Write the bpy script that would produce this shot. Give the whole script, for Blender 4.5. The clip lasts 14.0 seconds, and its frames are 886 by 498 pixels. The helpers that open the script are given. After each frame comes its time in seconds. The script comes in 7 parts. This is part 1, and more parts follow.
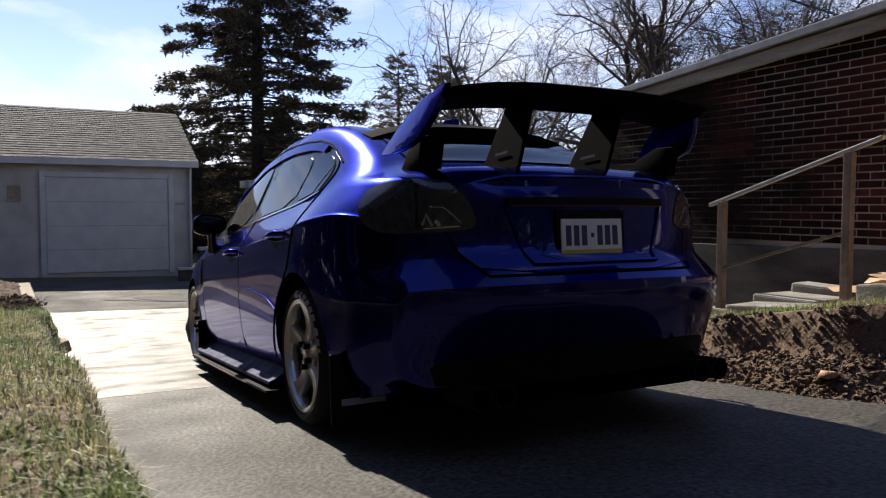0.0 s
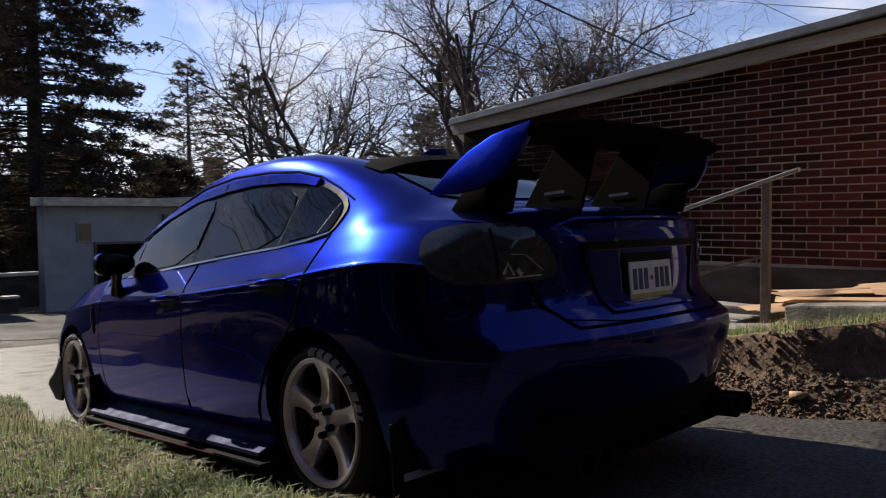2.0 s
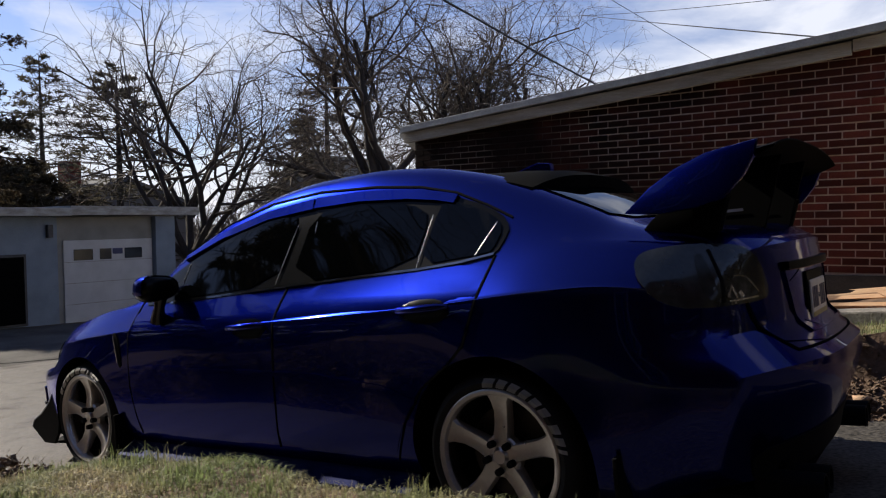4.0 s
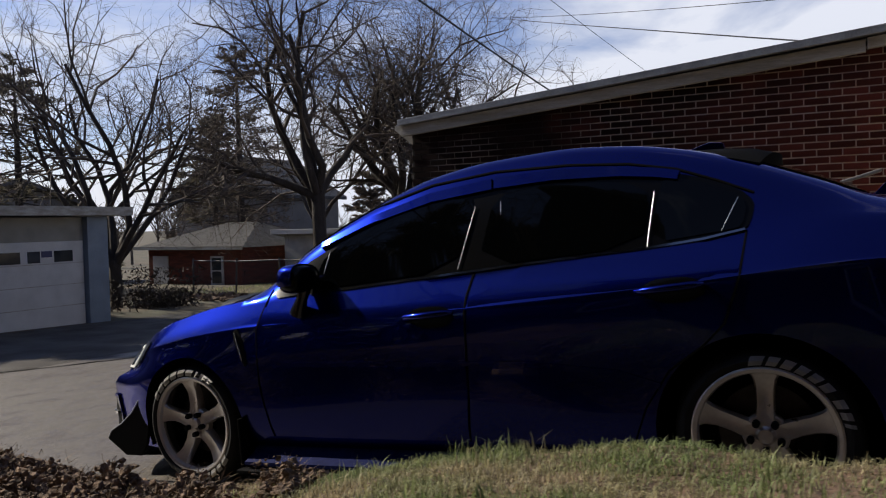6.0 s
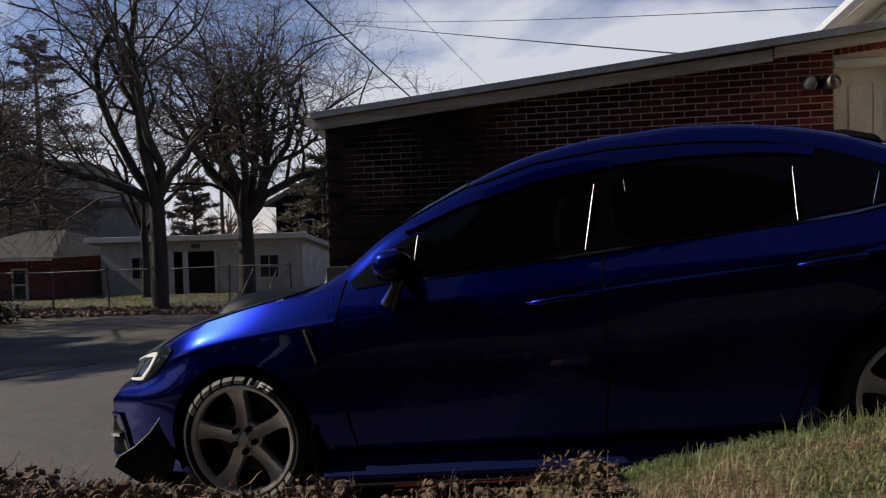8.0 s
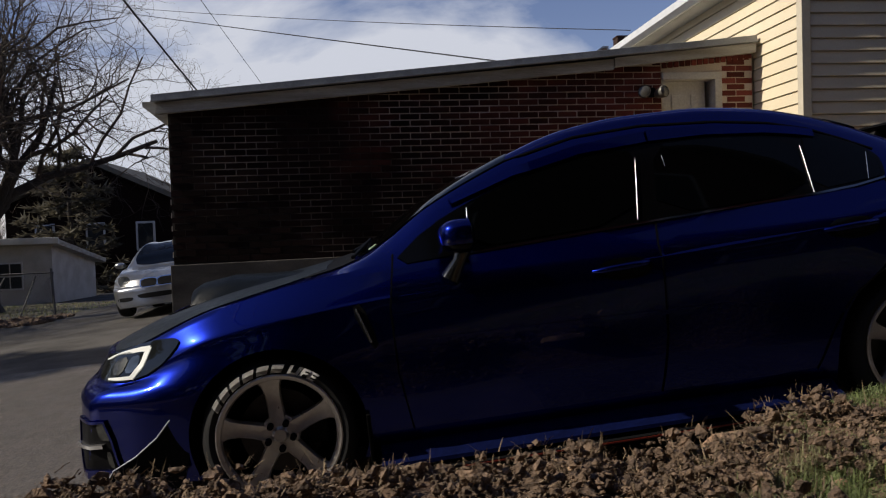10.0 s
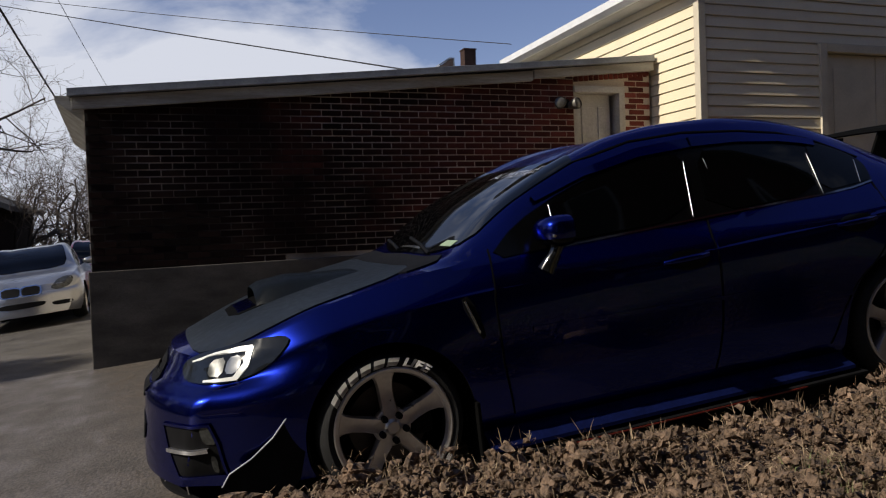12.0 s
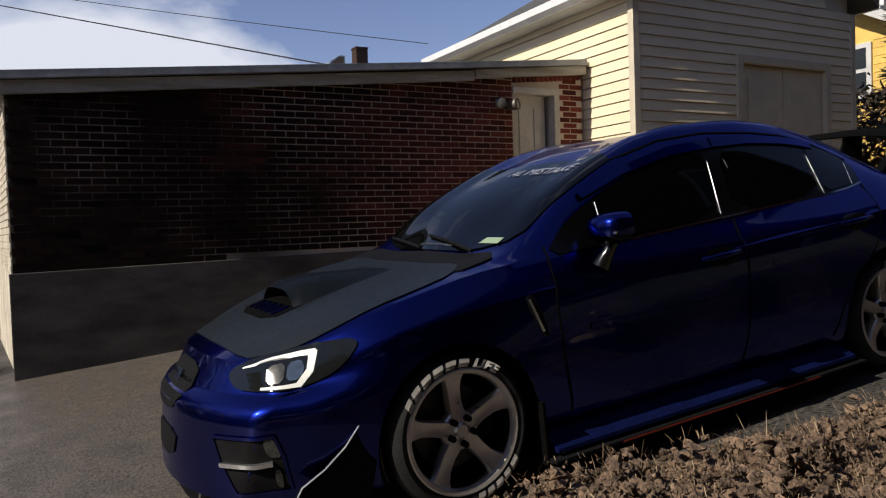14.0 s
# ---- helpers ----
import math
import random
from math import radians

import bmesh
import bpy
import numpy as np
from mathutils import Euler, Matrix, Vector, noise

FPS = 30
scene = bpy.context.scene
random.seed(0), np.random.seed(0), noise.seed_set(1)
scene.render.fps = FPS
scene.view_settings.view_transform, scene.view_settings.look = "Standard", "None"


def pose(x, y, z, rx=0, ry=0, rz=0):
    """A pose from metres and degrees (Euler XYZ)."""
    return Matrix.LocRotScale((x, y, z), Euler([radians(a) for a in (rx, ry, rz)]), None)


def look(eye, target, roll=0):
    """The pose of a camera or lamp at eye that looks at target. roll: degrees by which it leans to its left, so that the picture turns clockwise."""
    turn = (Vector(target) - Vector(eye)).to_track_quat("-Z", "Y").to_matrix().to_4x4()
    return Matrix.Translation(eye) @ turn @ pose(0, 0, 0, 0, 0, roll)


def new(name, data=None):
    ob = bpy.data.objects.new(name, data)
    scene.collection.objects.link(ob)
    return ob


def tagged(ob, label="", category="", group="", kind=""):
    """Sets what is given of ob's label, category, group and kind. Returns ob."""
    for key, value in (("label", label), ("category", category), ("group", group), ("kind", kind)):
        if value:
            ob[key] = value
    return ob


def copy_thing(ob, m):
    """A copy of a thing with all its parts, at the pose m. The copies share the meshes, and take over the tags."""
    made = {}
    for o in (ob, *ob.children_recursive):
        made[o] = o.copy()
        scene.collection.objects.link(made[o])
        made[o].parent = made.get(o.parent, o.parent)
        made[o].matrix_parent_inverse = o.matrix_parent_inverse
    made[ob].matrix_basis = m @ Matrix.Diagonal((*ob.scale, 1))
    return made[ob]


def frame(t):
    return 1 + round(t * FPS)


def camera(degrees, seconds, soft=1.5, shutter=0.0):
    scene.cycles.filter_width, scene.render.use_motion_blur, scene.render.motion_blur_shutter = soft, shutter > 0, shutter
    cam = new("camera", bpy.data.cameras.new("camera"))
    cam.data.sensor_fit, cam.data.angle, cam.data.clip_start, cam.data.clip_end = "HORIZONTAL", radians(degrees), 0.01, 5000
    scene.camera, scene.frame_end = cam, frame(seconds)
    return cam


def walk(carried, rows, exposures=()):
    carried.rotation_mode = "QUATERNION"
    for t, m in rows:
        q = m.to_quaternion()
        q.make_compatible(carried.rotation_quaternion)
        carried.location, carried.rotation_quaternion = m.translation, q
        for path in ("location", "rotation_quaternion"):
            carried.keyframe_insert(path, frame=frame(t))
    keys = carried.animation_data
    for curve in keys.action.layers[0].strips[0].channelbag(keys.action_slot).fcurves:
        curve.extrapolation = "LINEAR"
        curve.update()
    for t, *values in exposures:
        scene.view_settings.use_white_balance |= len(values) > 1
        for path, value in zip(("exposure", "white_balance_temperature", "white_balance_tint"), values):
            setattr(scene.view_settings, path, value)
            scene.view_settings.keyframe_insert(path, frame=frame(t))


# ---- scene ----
from mathutils.bvhtree import BVHTree

cam = camera(60.6, 14.0, soft=1.15, shutter=0.2)
PATH = [
    (0, (4.42, -1.836, 1.069), (2.653, -0.905, 0.958), 0.2),
    (0.5, (4.287, -2.037, 1.109), (2.611, -0.951, 1.013), 0.0),
    (1, (4.092, -2.169, 1.115), (2.46, -1.018, 1.018), -0.1),
    (1.5, (3.869, -2.302, 1.147), (2.293, -1.075, 1.052), -0.2),
    (2, (3.617, -2.479, 1.189), (2.182, -1.089, 1.106), -0.4),
    (2.5, (3.361, -2.609, 1.179), (2.073, -1.081, 1.102), -0.6),
    (3, (3.103, -2.734, 1.198), (1.88, -1.153, 1.122), -0.7),
    (3.5, (2.879, -2.911, 1.253), (1.685, -1.309, 1.179), -0.7),
    (6, (1.499, -3.608, 1.181), (0.583, -1.832, 1.111), -1.3),
    (6.5, (1.178, -3.69, 1.147), (0.319, -1.885, 1.078), -1.2),
    (7, (0.841, -3.776, 1.135), (0.098, -1.92, 1.071), -1.2),
    (7.5, (0.511, -3.789, 1.108), (-0.087, -1.881, 1.045), -1.4),
    (8, (0.229, -3.807, 1.094), (-0.214, -1.857, 1.034), -1.7),
    (8.5, (-0.069, -3.836, 1.082), (-0.33, -1.854, 1.031), -1.8),
    (9, (-0.351, -3.849, 1.08), (-0.353, -1.849, 1.031), -2.1),
    (9.2, (-0.487, -3.818, 1.057), (-0.424, -1.82, 1.004), -2.1),
    (11.5, (-1.876, -3.757, 0.955), (-1.378, -1.82, 0.899), -1.8),
    (12, (-2.107, -3.694, 0.974), (-1.451, -1.805, 0.918), -2.1),
    (12.5, (-2.306, -3.575, 0.968), (-1.564, -1.719, 0.906), -2.1),
    (13, (-2.466, -3.467, 0.994), (-1.688, -1.626, 0.926), -1.9),
    (13.5, (-2.636, -3.389, 0.978), (-1.79, -1.577, 0.913), -1.9),
    (14, (-2.74, -3.312, 0.983), (-1.789, -1.554, 0.917), -1.9),
]
EXPOSURE = -0.2
walk(cam, [(t, look(eye, target, roll)) for t, eye, target, roll in PATH], [(0.0, EXPOSURE + 0.9), (1.5, EXPOSURE + 0.7), (3.5, EXPOSURE + 0.6), (6.5, EXPOSURE + 0.36), (9.0, EXPOSURE + 0.05), (11.5, EXPOSURE + 0.15), (14.0, EXPOSURE + 0.34)])

# ---- light ----
SUN = Vector((-0.80, -0.02, 0.59)).normalized()
SUN_ELEVATION = math.asin(SUN.z)
world = bpy.data.worlds.new("world")
scene.world = world
world.use_nodes = True
wt = world.node_tree
for n in list(wt.nodes):
    wt.nodes.remove(n)


def wnode(kind, **inputs):
    n = wt.nodes.new(kind)
    for k, v in inputs.items():
        n.inputs[k].default_value = v
    return n


sky = wnode("ShaderNodeTexSky")
sky.sky_type = "NISHITA"
sky.sun_disc = False
sky.sun_elevation = SUN_ELEVATION
sky.sun_rotation = math.atan2(SUN.x, SUN.y)
sky.air_density, sky.dust_density, sky.ozone_density = 1.0, 0.0, 3.0
w_coord = wnode("ShaderNodeTexCoord")
w_map = wnode("ShaderNodeMapping")
w_map.inputs["Scale"].default_value = (1.0, 1.0, 2.6)
w_map.inputs["Location"].default_value = (0.35, 0.1, 0.2)
wt.links.new(w_coord.outputs["Generated"], w_map.inputs["Vector"])
w_noise = wnode("ShaderNodeTexNoise", Scale=3.0, Detail=8.0, Roughness=0.55, Distortion=0.3)
wt.links.new(w_map.outputs["Vector"], w_noise.inputs["Vector"])
w_ramp = wnode("ShaderNodeValToRGB")
w_ramp.color_ramp.elements[0].position, w_ramp.color_ramp.elements[0].color = 0.47, (0, 0, 0, 1)
w_ramp.color_ramp.elements[1].position, w_ramp.color_ramp.elements[1].color = 0.66, (1, 1, 1, 1)
w_dir = wt.nodes.new("ShaderNodeSeparateXYZ")
wt.links.new(w_coord.outputs["Generated"], w_dir.inputs["Vector"])
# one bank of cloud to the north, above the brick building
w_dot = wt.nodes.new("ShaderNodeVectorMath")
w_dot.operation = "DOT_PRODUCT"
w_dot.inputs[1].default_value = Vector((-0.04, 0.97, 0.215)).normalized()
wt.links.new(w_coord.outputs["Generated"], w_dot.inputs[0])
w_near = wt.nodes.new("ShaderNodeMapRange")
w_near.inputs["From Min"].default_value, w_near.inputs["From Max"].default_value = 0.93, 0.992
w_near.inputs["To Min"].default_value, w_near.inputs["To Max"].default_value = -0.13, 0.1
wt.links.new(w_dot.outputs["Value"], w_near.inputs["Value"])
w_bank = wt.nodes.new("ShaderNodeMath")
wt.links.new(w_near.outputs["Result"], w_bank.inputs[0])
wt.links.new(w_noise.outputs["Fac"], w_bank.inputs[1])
w_haze = wt.nodes.new("ShaderNodeMapRange")
w_haze.inputs["From Min"].default_value, w_haze.inputs["From Max"].default_value = 0.02, 0.33
w_haze.inputs["To Min"].default_value, w_haze.inputs["To Max"].default_value = 0.3, 0.0
wt.links.new(w_dir.outputs["Z"], w_haze.inputs["Value"])
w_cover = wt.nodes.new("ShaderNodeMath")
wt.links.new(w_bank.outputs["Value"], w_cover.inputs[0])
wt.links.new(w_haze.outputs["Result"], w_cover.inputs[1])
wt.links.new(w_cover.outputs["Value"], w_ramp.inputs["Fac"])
w_mix = wt.nodes.new("ShaderNodeMix")
w_mix.data_type = "RGBA"
w_mix.inputs["B"].default_value = (7.4, 7.7, 8.7, 1)
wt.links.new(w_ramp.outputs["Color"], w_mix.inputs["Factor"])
w_tint = wt.nodes.new("ShaderNodeMix")
w_tint.data_type, w_tint.blend_type = "RGBA", "MULTIPLY"
w_tint.inputs["Factor"].default_value = 1.0
w_tint.inputs["B"].default_value = (1.16, 0.97, 1.06, 1)
wt.links.new(sky.outputs["Color"], w_tint.inputs["A"])
wt.links.new(w_tint.outputs["Result"], w_mix.inputs["A"])
w_bg = wnode("ShaderNodeBackground", Strength=0.09)
wt.links.new(w_mix.outputs["Result"], w_bg.inputs["Color"])
w_out = wt.nodes.new("ShaderNodeOutputWorld")
wt.links.new(w_bg.outputs["Background"], w_out.inputs["Surface"])

sun_data = bpy.data.lights.new("sun", "SUN")
sun_data.energy, sun_data.angle, sun_data.color = 5.0, radians(0.6), (1.0, 0.91, 0.77)
sun = new("sun", sun_data)
sun.matrix_world = look(SUN * 60, (0, 0, 0))

# ---- materials ----


def mat(name, color, rough=0.6, metal=0.0, var=0.25, scale=6.0, color2=None, bump=0.0, bscale=60.0, coat=0.0, spec=0.5, rvar=0.0, random_tint=0.0, island=False, stretch=(1, 1, 1), mask=(0.35, 0.65), x_dark=0.0):
    """A surface with grain at two scales, fine relief and, where wanted, a tint by piece."""
    m = bpy.data.materials.new(name)
    m.use_nodes = True
    t = m.node_tree
    b = t.nodes["Principled BSDF"]
    b.inputs["Roughness"].default_value = rough
    b.inputs["Metallic"].default_value = metal
    b.inputs["Coat Weight"].default_value = coat
    b.inputs["Coat Roughness"].default_value = 0.03
    b.inputs["Specular IOR Level"].default_value = spec
    co = t.nodes.new("ShaderNodeTexCoord")
    mp = t.nodes.new("ShaderNodeMapping")
    mp.inputs["Scale"].default_value = stretch
    t.links.new(co.outputs["Object"], mp.inputs["Vector"])
    n1 = t.nodes.new("ShaderNodeTexNoise")
    n1.inputs["Scale"].default_value, n1.inputs["Detail"].default_value = scale, 6.0
    n2 = t.nodes.new("ShaderNodeTexNoise")
    n2.inputs["Scale"].default_value, n2.inputs["Detail"].default_value = bscale, 4.0
    for n in (n1, n2):
        t.links.new(mp.outputs["Vector"], n.inputs["Vector"])
    c2 = color2 or tuple(c * (1 - var) for c in color)
    mr = t.nodes.new("ShaderNodeMapRange")
    mr.inputs["From Min"].default_value, mr.inputs["From Max"].default_value = mask
    blend_by = n1.outputs["Fac"]
    if x_dark:
        # noise shifted by world x: the second colour takes over towards -x
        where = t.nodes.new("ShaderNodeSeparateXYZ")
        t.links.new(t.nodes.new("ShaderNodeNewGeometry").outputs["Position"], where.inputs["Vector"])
        graded = t.nodes.new("ShaderNodeMath")
        graded.operation = "MULTIPLY_ADD"
        graded.inputs[1].default_value = -x_dark
        t.links.new(where.outputs["X"], graded.inputs[0])
        t.links.new(blend_by, graded.inputs[2])
        blend_by = graded.outputs["Value"]
    t.links.new(blend_by, mr.inputs["Value"])
    mx = t.nodes.new("ShaderNodeMix")
    mx.data_type = "RGBA"
    mx.inputs["A"].default_value, mx.inputs["B"].default_value = (*color, 1), (*c2, 1)
    t.links.new(mr.outputs["Result"], mx.inputs["Factor"])
    hs = t.nodes.new("ShaderNodeHueSaturation")
    t.links.new(mx.outputs["Result"], hs.inputs["Color"])
    fine = t.nodes.new("ShaderNodeMapRange")
    fine.inputs["From Min"].default_value, fine.inputs["From Max"].default_value = 0.3, 0.7
    fine.inputs["To Min"].default_value, fine.inputs["To Max"].default_value = 1 - var * 0.5, 1 + var * 0.5
    t.links.new(n2.outputs["Fac"], fine.inputs["Value"])
    value = fine.outputs["Result"]
    if random_tint:
        if island:
            rnd = t.nodes.new("ShaderNodeNewGeometry").outputs["Random Per Island"]
        else:
            rnd = t.nodes.new("ShaderNodeObjectInfo").outputs["Random"]
        rr = t.nodes.new("ShaderNodeMapRange")
        rr.inputs["To Min"].default_value, rr.inputs["To Max"].default_value = 1 - random_tint, 1 + random_tint
        t.links.new(rnd, rr.inputs["Value"])
        mu = t.nodes.new("ShaderNodeMath")
        mu.operation = "MULTIPLY"
        t.links.new(rr.outputs["Result"], mu.inputs[0])
        t.links.new(value, mu.inputs[1])
        value = mu.outputs[0]
    t.links.new(value, hs.inputs["Value"])
    t.links.new(hs.outputs["Color"], b.inputs["Base Color"])
    if rvar:
        r = t.nodes.new("ShaderNodeMapRange")
        r.inputs["From Min"].default_value, r.inputs["From Max"].default_value = 0.3, 0.7
        r.inputs["To Min"].default_value, r.inputs["To Max"].default_value = max(0.02, rough - rvar), min(1, rough + rvar)
        t.links.new(n1.outputs["Fac"], r.inputs["Value"])
        t.links.new(r.outputs["Result"], b.inputs["Roughness"])
    if bump:
        bp = t.nodes.new("ShaderNodeBump")
        bp.inputs["Strength"].default_value, bp.inputs["Distance"].default_value = min(1, bump), 0.02
        t.links.new(n2.outputs["Fac"], bp.inputs["Height"])
        t.links.new(bp.outputs["Normal"], b.inputs["Normal"])
    return m


def glow(name, color, strength):
    m = mat(name, color, 0.3, var=0.02)
    b = m.node_tree.nodes["Principled BSDF"]
    b.inputs["Emission Color"].default_value, b.inputs["Emission Strength"].default_value = (*color, 1), strength
    return m


M_PAINT = mat("blue_pearl_paint", (0.0035, 0.009, 0.13), 0.26, 1.0, 0.08, 60, coat=0.5)
M_PAINT.node_tree.nodes["Principled BSDF"].inputs["Specular Tint"].default_value = (0.5, 0.5, 0.85, 1)
M_SKIRT = mat("dusty_blue_skirt", (0.005, 0.009, 0.055), 0.6, 0.3, 0.3, 14, rvar=0.1, spec=0.05)
M_BLACK_GLOSS = mat("gloss_black", (0.0018, 0.0018, 0.002), 0.2, 0, 0.1, 8, spec=0.14)
M_BLACK = mat("black_plastic", (0.009, 0.009, 0.01), 0.6, spec=0.05, metal=0, var=0.2, scale=12, bump=0.1, bscale=300)
M_DARK = mat("underbody_black", (0.003, 0.003, 0.003), 0.9, 0, 0.2, 8, spec=0.04)
M_CARBON = mat("satin_carbon_hood", (0.008, 0.011, 0.013), 0.42, 0, 0.3, 30, bump=0.05, bscale=700, rvar=0.06, spec=0.35)
M_TINT = mat("tinted_glass", (0.001, 0.0012, 0.0014), 0.03, 0, 0.05, 3, spec=0.17)
M_CHROME = mat("chrome_trim", (0.75, 0.76, 0.78), 0.12, 1.0, 0.08, 20)
M_RUBBER = mat("tyre_rubber", (0.013, 0.013, 0.0135), 0.75, 0, 0.3, 20, bump=0.2, bscale=160, spec=0.3)
M_LETTER = mat("raised_white_tyre_paint", (0.62, 0.6, 0.57), 0.6, 0, 0.3, 30)
M_RIM = mat("bronze_grey_alloy", (0.6, 0.56, 0.53), 0.34, 0.7, 0.12, 14, rvar=0.07)
M_RIM_LIP = mat("machined_lip", (0.62, 0.6, 0.58), 0.2, 1.0, 0.12, 18)
M_DISC = mat("brake_steel", (0.07, 0.063, 0.06), 0.45, 0.9, 0.3, 30)
M_FLOOD = mat("weathered_lamp_housing", (0.16, 0.15, 0.13), 0.5, 0.3, 0.4, 20)
M_LAMP_PALE = mat("frosted_bulb_glass", (0.08, 0.075, 0.065), 0.2, 0, 0.25, 30, spec=0.5)
M_GLINT = mat("trim_glint_bead", (0.8, 0.8, 0.8), 0.28, 1.0, 0.05, 20)
M_FOOT = mat("gloss_mirror_foot", (0.006, 0.006, 0.006), 0.16, 0, 0.05, 20, spec=0.5, coat=0.6)
M_RED = mat("red_pinstripe", (0.17, 0.014, 0.008), 0.4, 0, 0.15, 12)
M_LAMP_SMOKE = mat("smoked_lamp_lens", (0.009, 0.01, 0.01), 0.05, 0, 0.1, 3, spec=0.45)
M_TAIL = mat("smoked_tail_lens", (0.035, 0.037, 0.034), 0.16, 0, 0.35, 14, spec=0.5, coat=0.6)
M_PROJECTOR = mat("bluish_projector_glass", (0.06, 0.085, 0.14), 0.12, 0, 0.4, 30, spec=0.4)
M_BELT = mat("dark_chrome_belt", (0.3, 0.3, 0.32), 0.1, 1.0, 0.1, 20)
M_LAMP_GREY = mat("dim_lamp_inner", (0.075, 0.078, 0.075), 0.2, 0.3, 0.6, 22)
M_LAMP_INNER = mat("clouded_lamp_chamber", (0.04, 0.042, 0.036), 0.12, 0, 0.5, 30, spec=0.4)
M_LAMP_SILVER = mat("lamp_reflector", (0.6, 0.6, 0.62), 0.2, 0.9, 0.1, 12)
M_LAMP_WHITE = glow("white_running_light", (0.62, 0.62, 0.58), 0.3)
M_PLATE = mat("plate_white", (0.75, 0.75, 0.72), 0.35, 0, 0.1, 20)
M_PLATE_Y = mat("plate_yellow", (0.45, 0.36, 0.1), 0.35, 0, 0.1, 20)
M_INK = mat("dark_ink", (0.02, 0.03, 0.1), 0.5, 0, 0.1, 20)
M_STICKER = mat("white_sticker", (0.3, 0.31, 0.36), 0.4, 0, 0.1, 20)
M_GREEN_STICKER = mat("green_sticker", (0.3, 0.4, 0.26), 0.4, 0, 0.25, 60)
M_ASPHALT = mat("asphalt", (0.06, 0.054, 0.047), 0.7, 0, 1.9, 1.6, color2=(0.034, 0.031, 0.028), bump=0.26, bscale=50, rvar=0.08, spec=0.35)
M_ROAD = mat("worn_road", (0.1, 0.092, 0.083), 0.8, 0, 0.6, 1.3, color2=(0.055, 0.05, 0.045), bump=0.6, bscale=110, rvar=0.1, spec=0.25)
M_APRON = mat("smooth_pavement", (0.112, 0.094, 0.076), 0.56, 0, 1.1, 3.4, color2=(0.054, 0.047, 0.04), bump=0.22, bscale=58, rvar=0.2, stretch=(1.2, 0.8, 1), mask=(0.3, 0.74))
M_TAR = mat("old_tar", (0.025, 0.024, 0.023), 0.85, 0, 0.4, 6, bump=0.3, bscale=60)
M_DIRT = mat("bare_dirt", (0.16, 0.1, 0.064), 0.95, 0, 0.5, 9, bump=1.0, bscale=30)
M_CLOD = mat("soil_clod", (0.2, 0.132, 0.086), 0.95, 0, 0.6, 40, bump=1.0, bscale=70, random_tint=0.35, island=True)
M_TURF = mat("turf_ground", (0.13, 0.145, 0.055), 0.95, 0, 0.5, 5, color2=(0.2, 0.165, 0.085), bump=0.8, bscale=40)
M_BLADE = mat("grass_blade", (0.19, 0.235, 0.09), 0.6, 0, 0.3, 3.5, color2=(0.37, 0.31, 0.185), random_tint=0.55, island=True, mask=(0.44, 0.62))


def let_light_through(m, share):
    """Thin leaves: part of the light passes through them."""
    t = m.node_tree
    b = t.nodes["Principled BSDF"]
    tr = t.nodes.new("ShaderNodeBsdfTranslucent")
    t.links.new(b.inputs["Base Color"].links[0].from_socket, tr.inputs["Color"])
    mix = t.nodes.new("ShaderNodeMixShader")
    mix.inputs["Fac"].default_value = share
    t.links.new(b.outputs["BSDF"], mix.inputs[1])
    t.links.new(tr.outputs["BSDF"], mix.inputs[2])
    t.links.new(mix.outputs["Shader"], t.nodes["Material Output"].inputs["Surface"])


let_light_through(M_BLADE, 0.42)
M_GROUND = mat("yard_ground", (0.06, 0.058, 0.034), 0.95, 0, 0.5, 0.6, color2=(0.1, 0.075, 0.05), bump=0.7, bscale=12)
# brick and mortar turn to their dark second colour towards -x
M_BRICK = mat("red_brick", (0.125, 0.032, 0.024), 0.9, 0, 0.5, 1.1, x_dark=0.12, color2=(0.012, 0.005, 0.0042), bump=0.16, bscale=140, random_tint=0.55, spec=0.12, mask=(0.18, 0.56))
M_BRICK_I = mat("red_brick_joined", (0.125, 0.032, 0.024), 0.9, 0, 0.5, 1.1, x_dark=0.12, color2=(0.012, 0.005, 0.0042), bump=0.16, bscale=140, random_tint=0.55, island=True, spec=0.12, mask=(0.18, 0.56))
M_BRICK_FAR = mat("weathered_house_brick", (0.17, 0.055, 0.04), 0.9, 0, 0.5, 2.0, color2=(0.09, 0.035, 0.028), bump=0.4, bscale=14, stretch=(1, 1, 5), spec=0.2)
M_WHITEWASH = mat("whitewashed_brick", (0.6, 0.55, 0.46), 0.85, 0, 0.3, 3, color2=(0.4, 0.35, 0.28), bump=0.2, bscale=90)
M_BRICK_TAN = mat("tan_brick", (0.26, 0.17, 0.12), 0.9, 0, 0.4, 4, bump=0.3, bscale=20, stretch=(1, 1, 4))
M_MORTAR = mat("mortar", (0.46, 0.39, 0.32), 0.95, 0, 0.4, 0.9, color2=(0.012, 0.009, 0.007), bump=0.3, bscale=160, mask=(0.44, 0.72), x_dark=0.11)
M_SLAB = mat("pale_worn_concrete", (0.3, 0.28, 0.25), 0.9, 0, 0.4, 6, color2=(0.17, 0.155, 0.135), bump=0.3, bscale=70)
M_CONC = mat("rough_concrete", (0.095, 0.085, 0.075), 0.92, 0, 0.7, 2.2, color2=(0.03, 0.027, 0.024), bump=0.1, bscale=110, stretch=(0.8, 1, 2.2), mask=(0.3, 0.66))
M_FASCIA = mat("weathered_fascia", (0.42, 0.41, 0.38), 0.6, 0, 0.3, 4, color2=(0.26, 0.24, 0.2), bump=0.2, bscale=60, stretch=(0.3, 1, 3))
M_DRIP = mat("roof_edge_metal", (0.36, 0.37, 0.38), 0.45, 0.3, 0.25, 6)
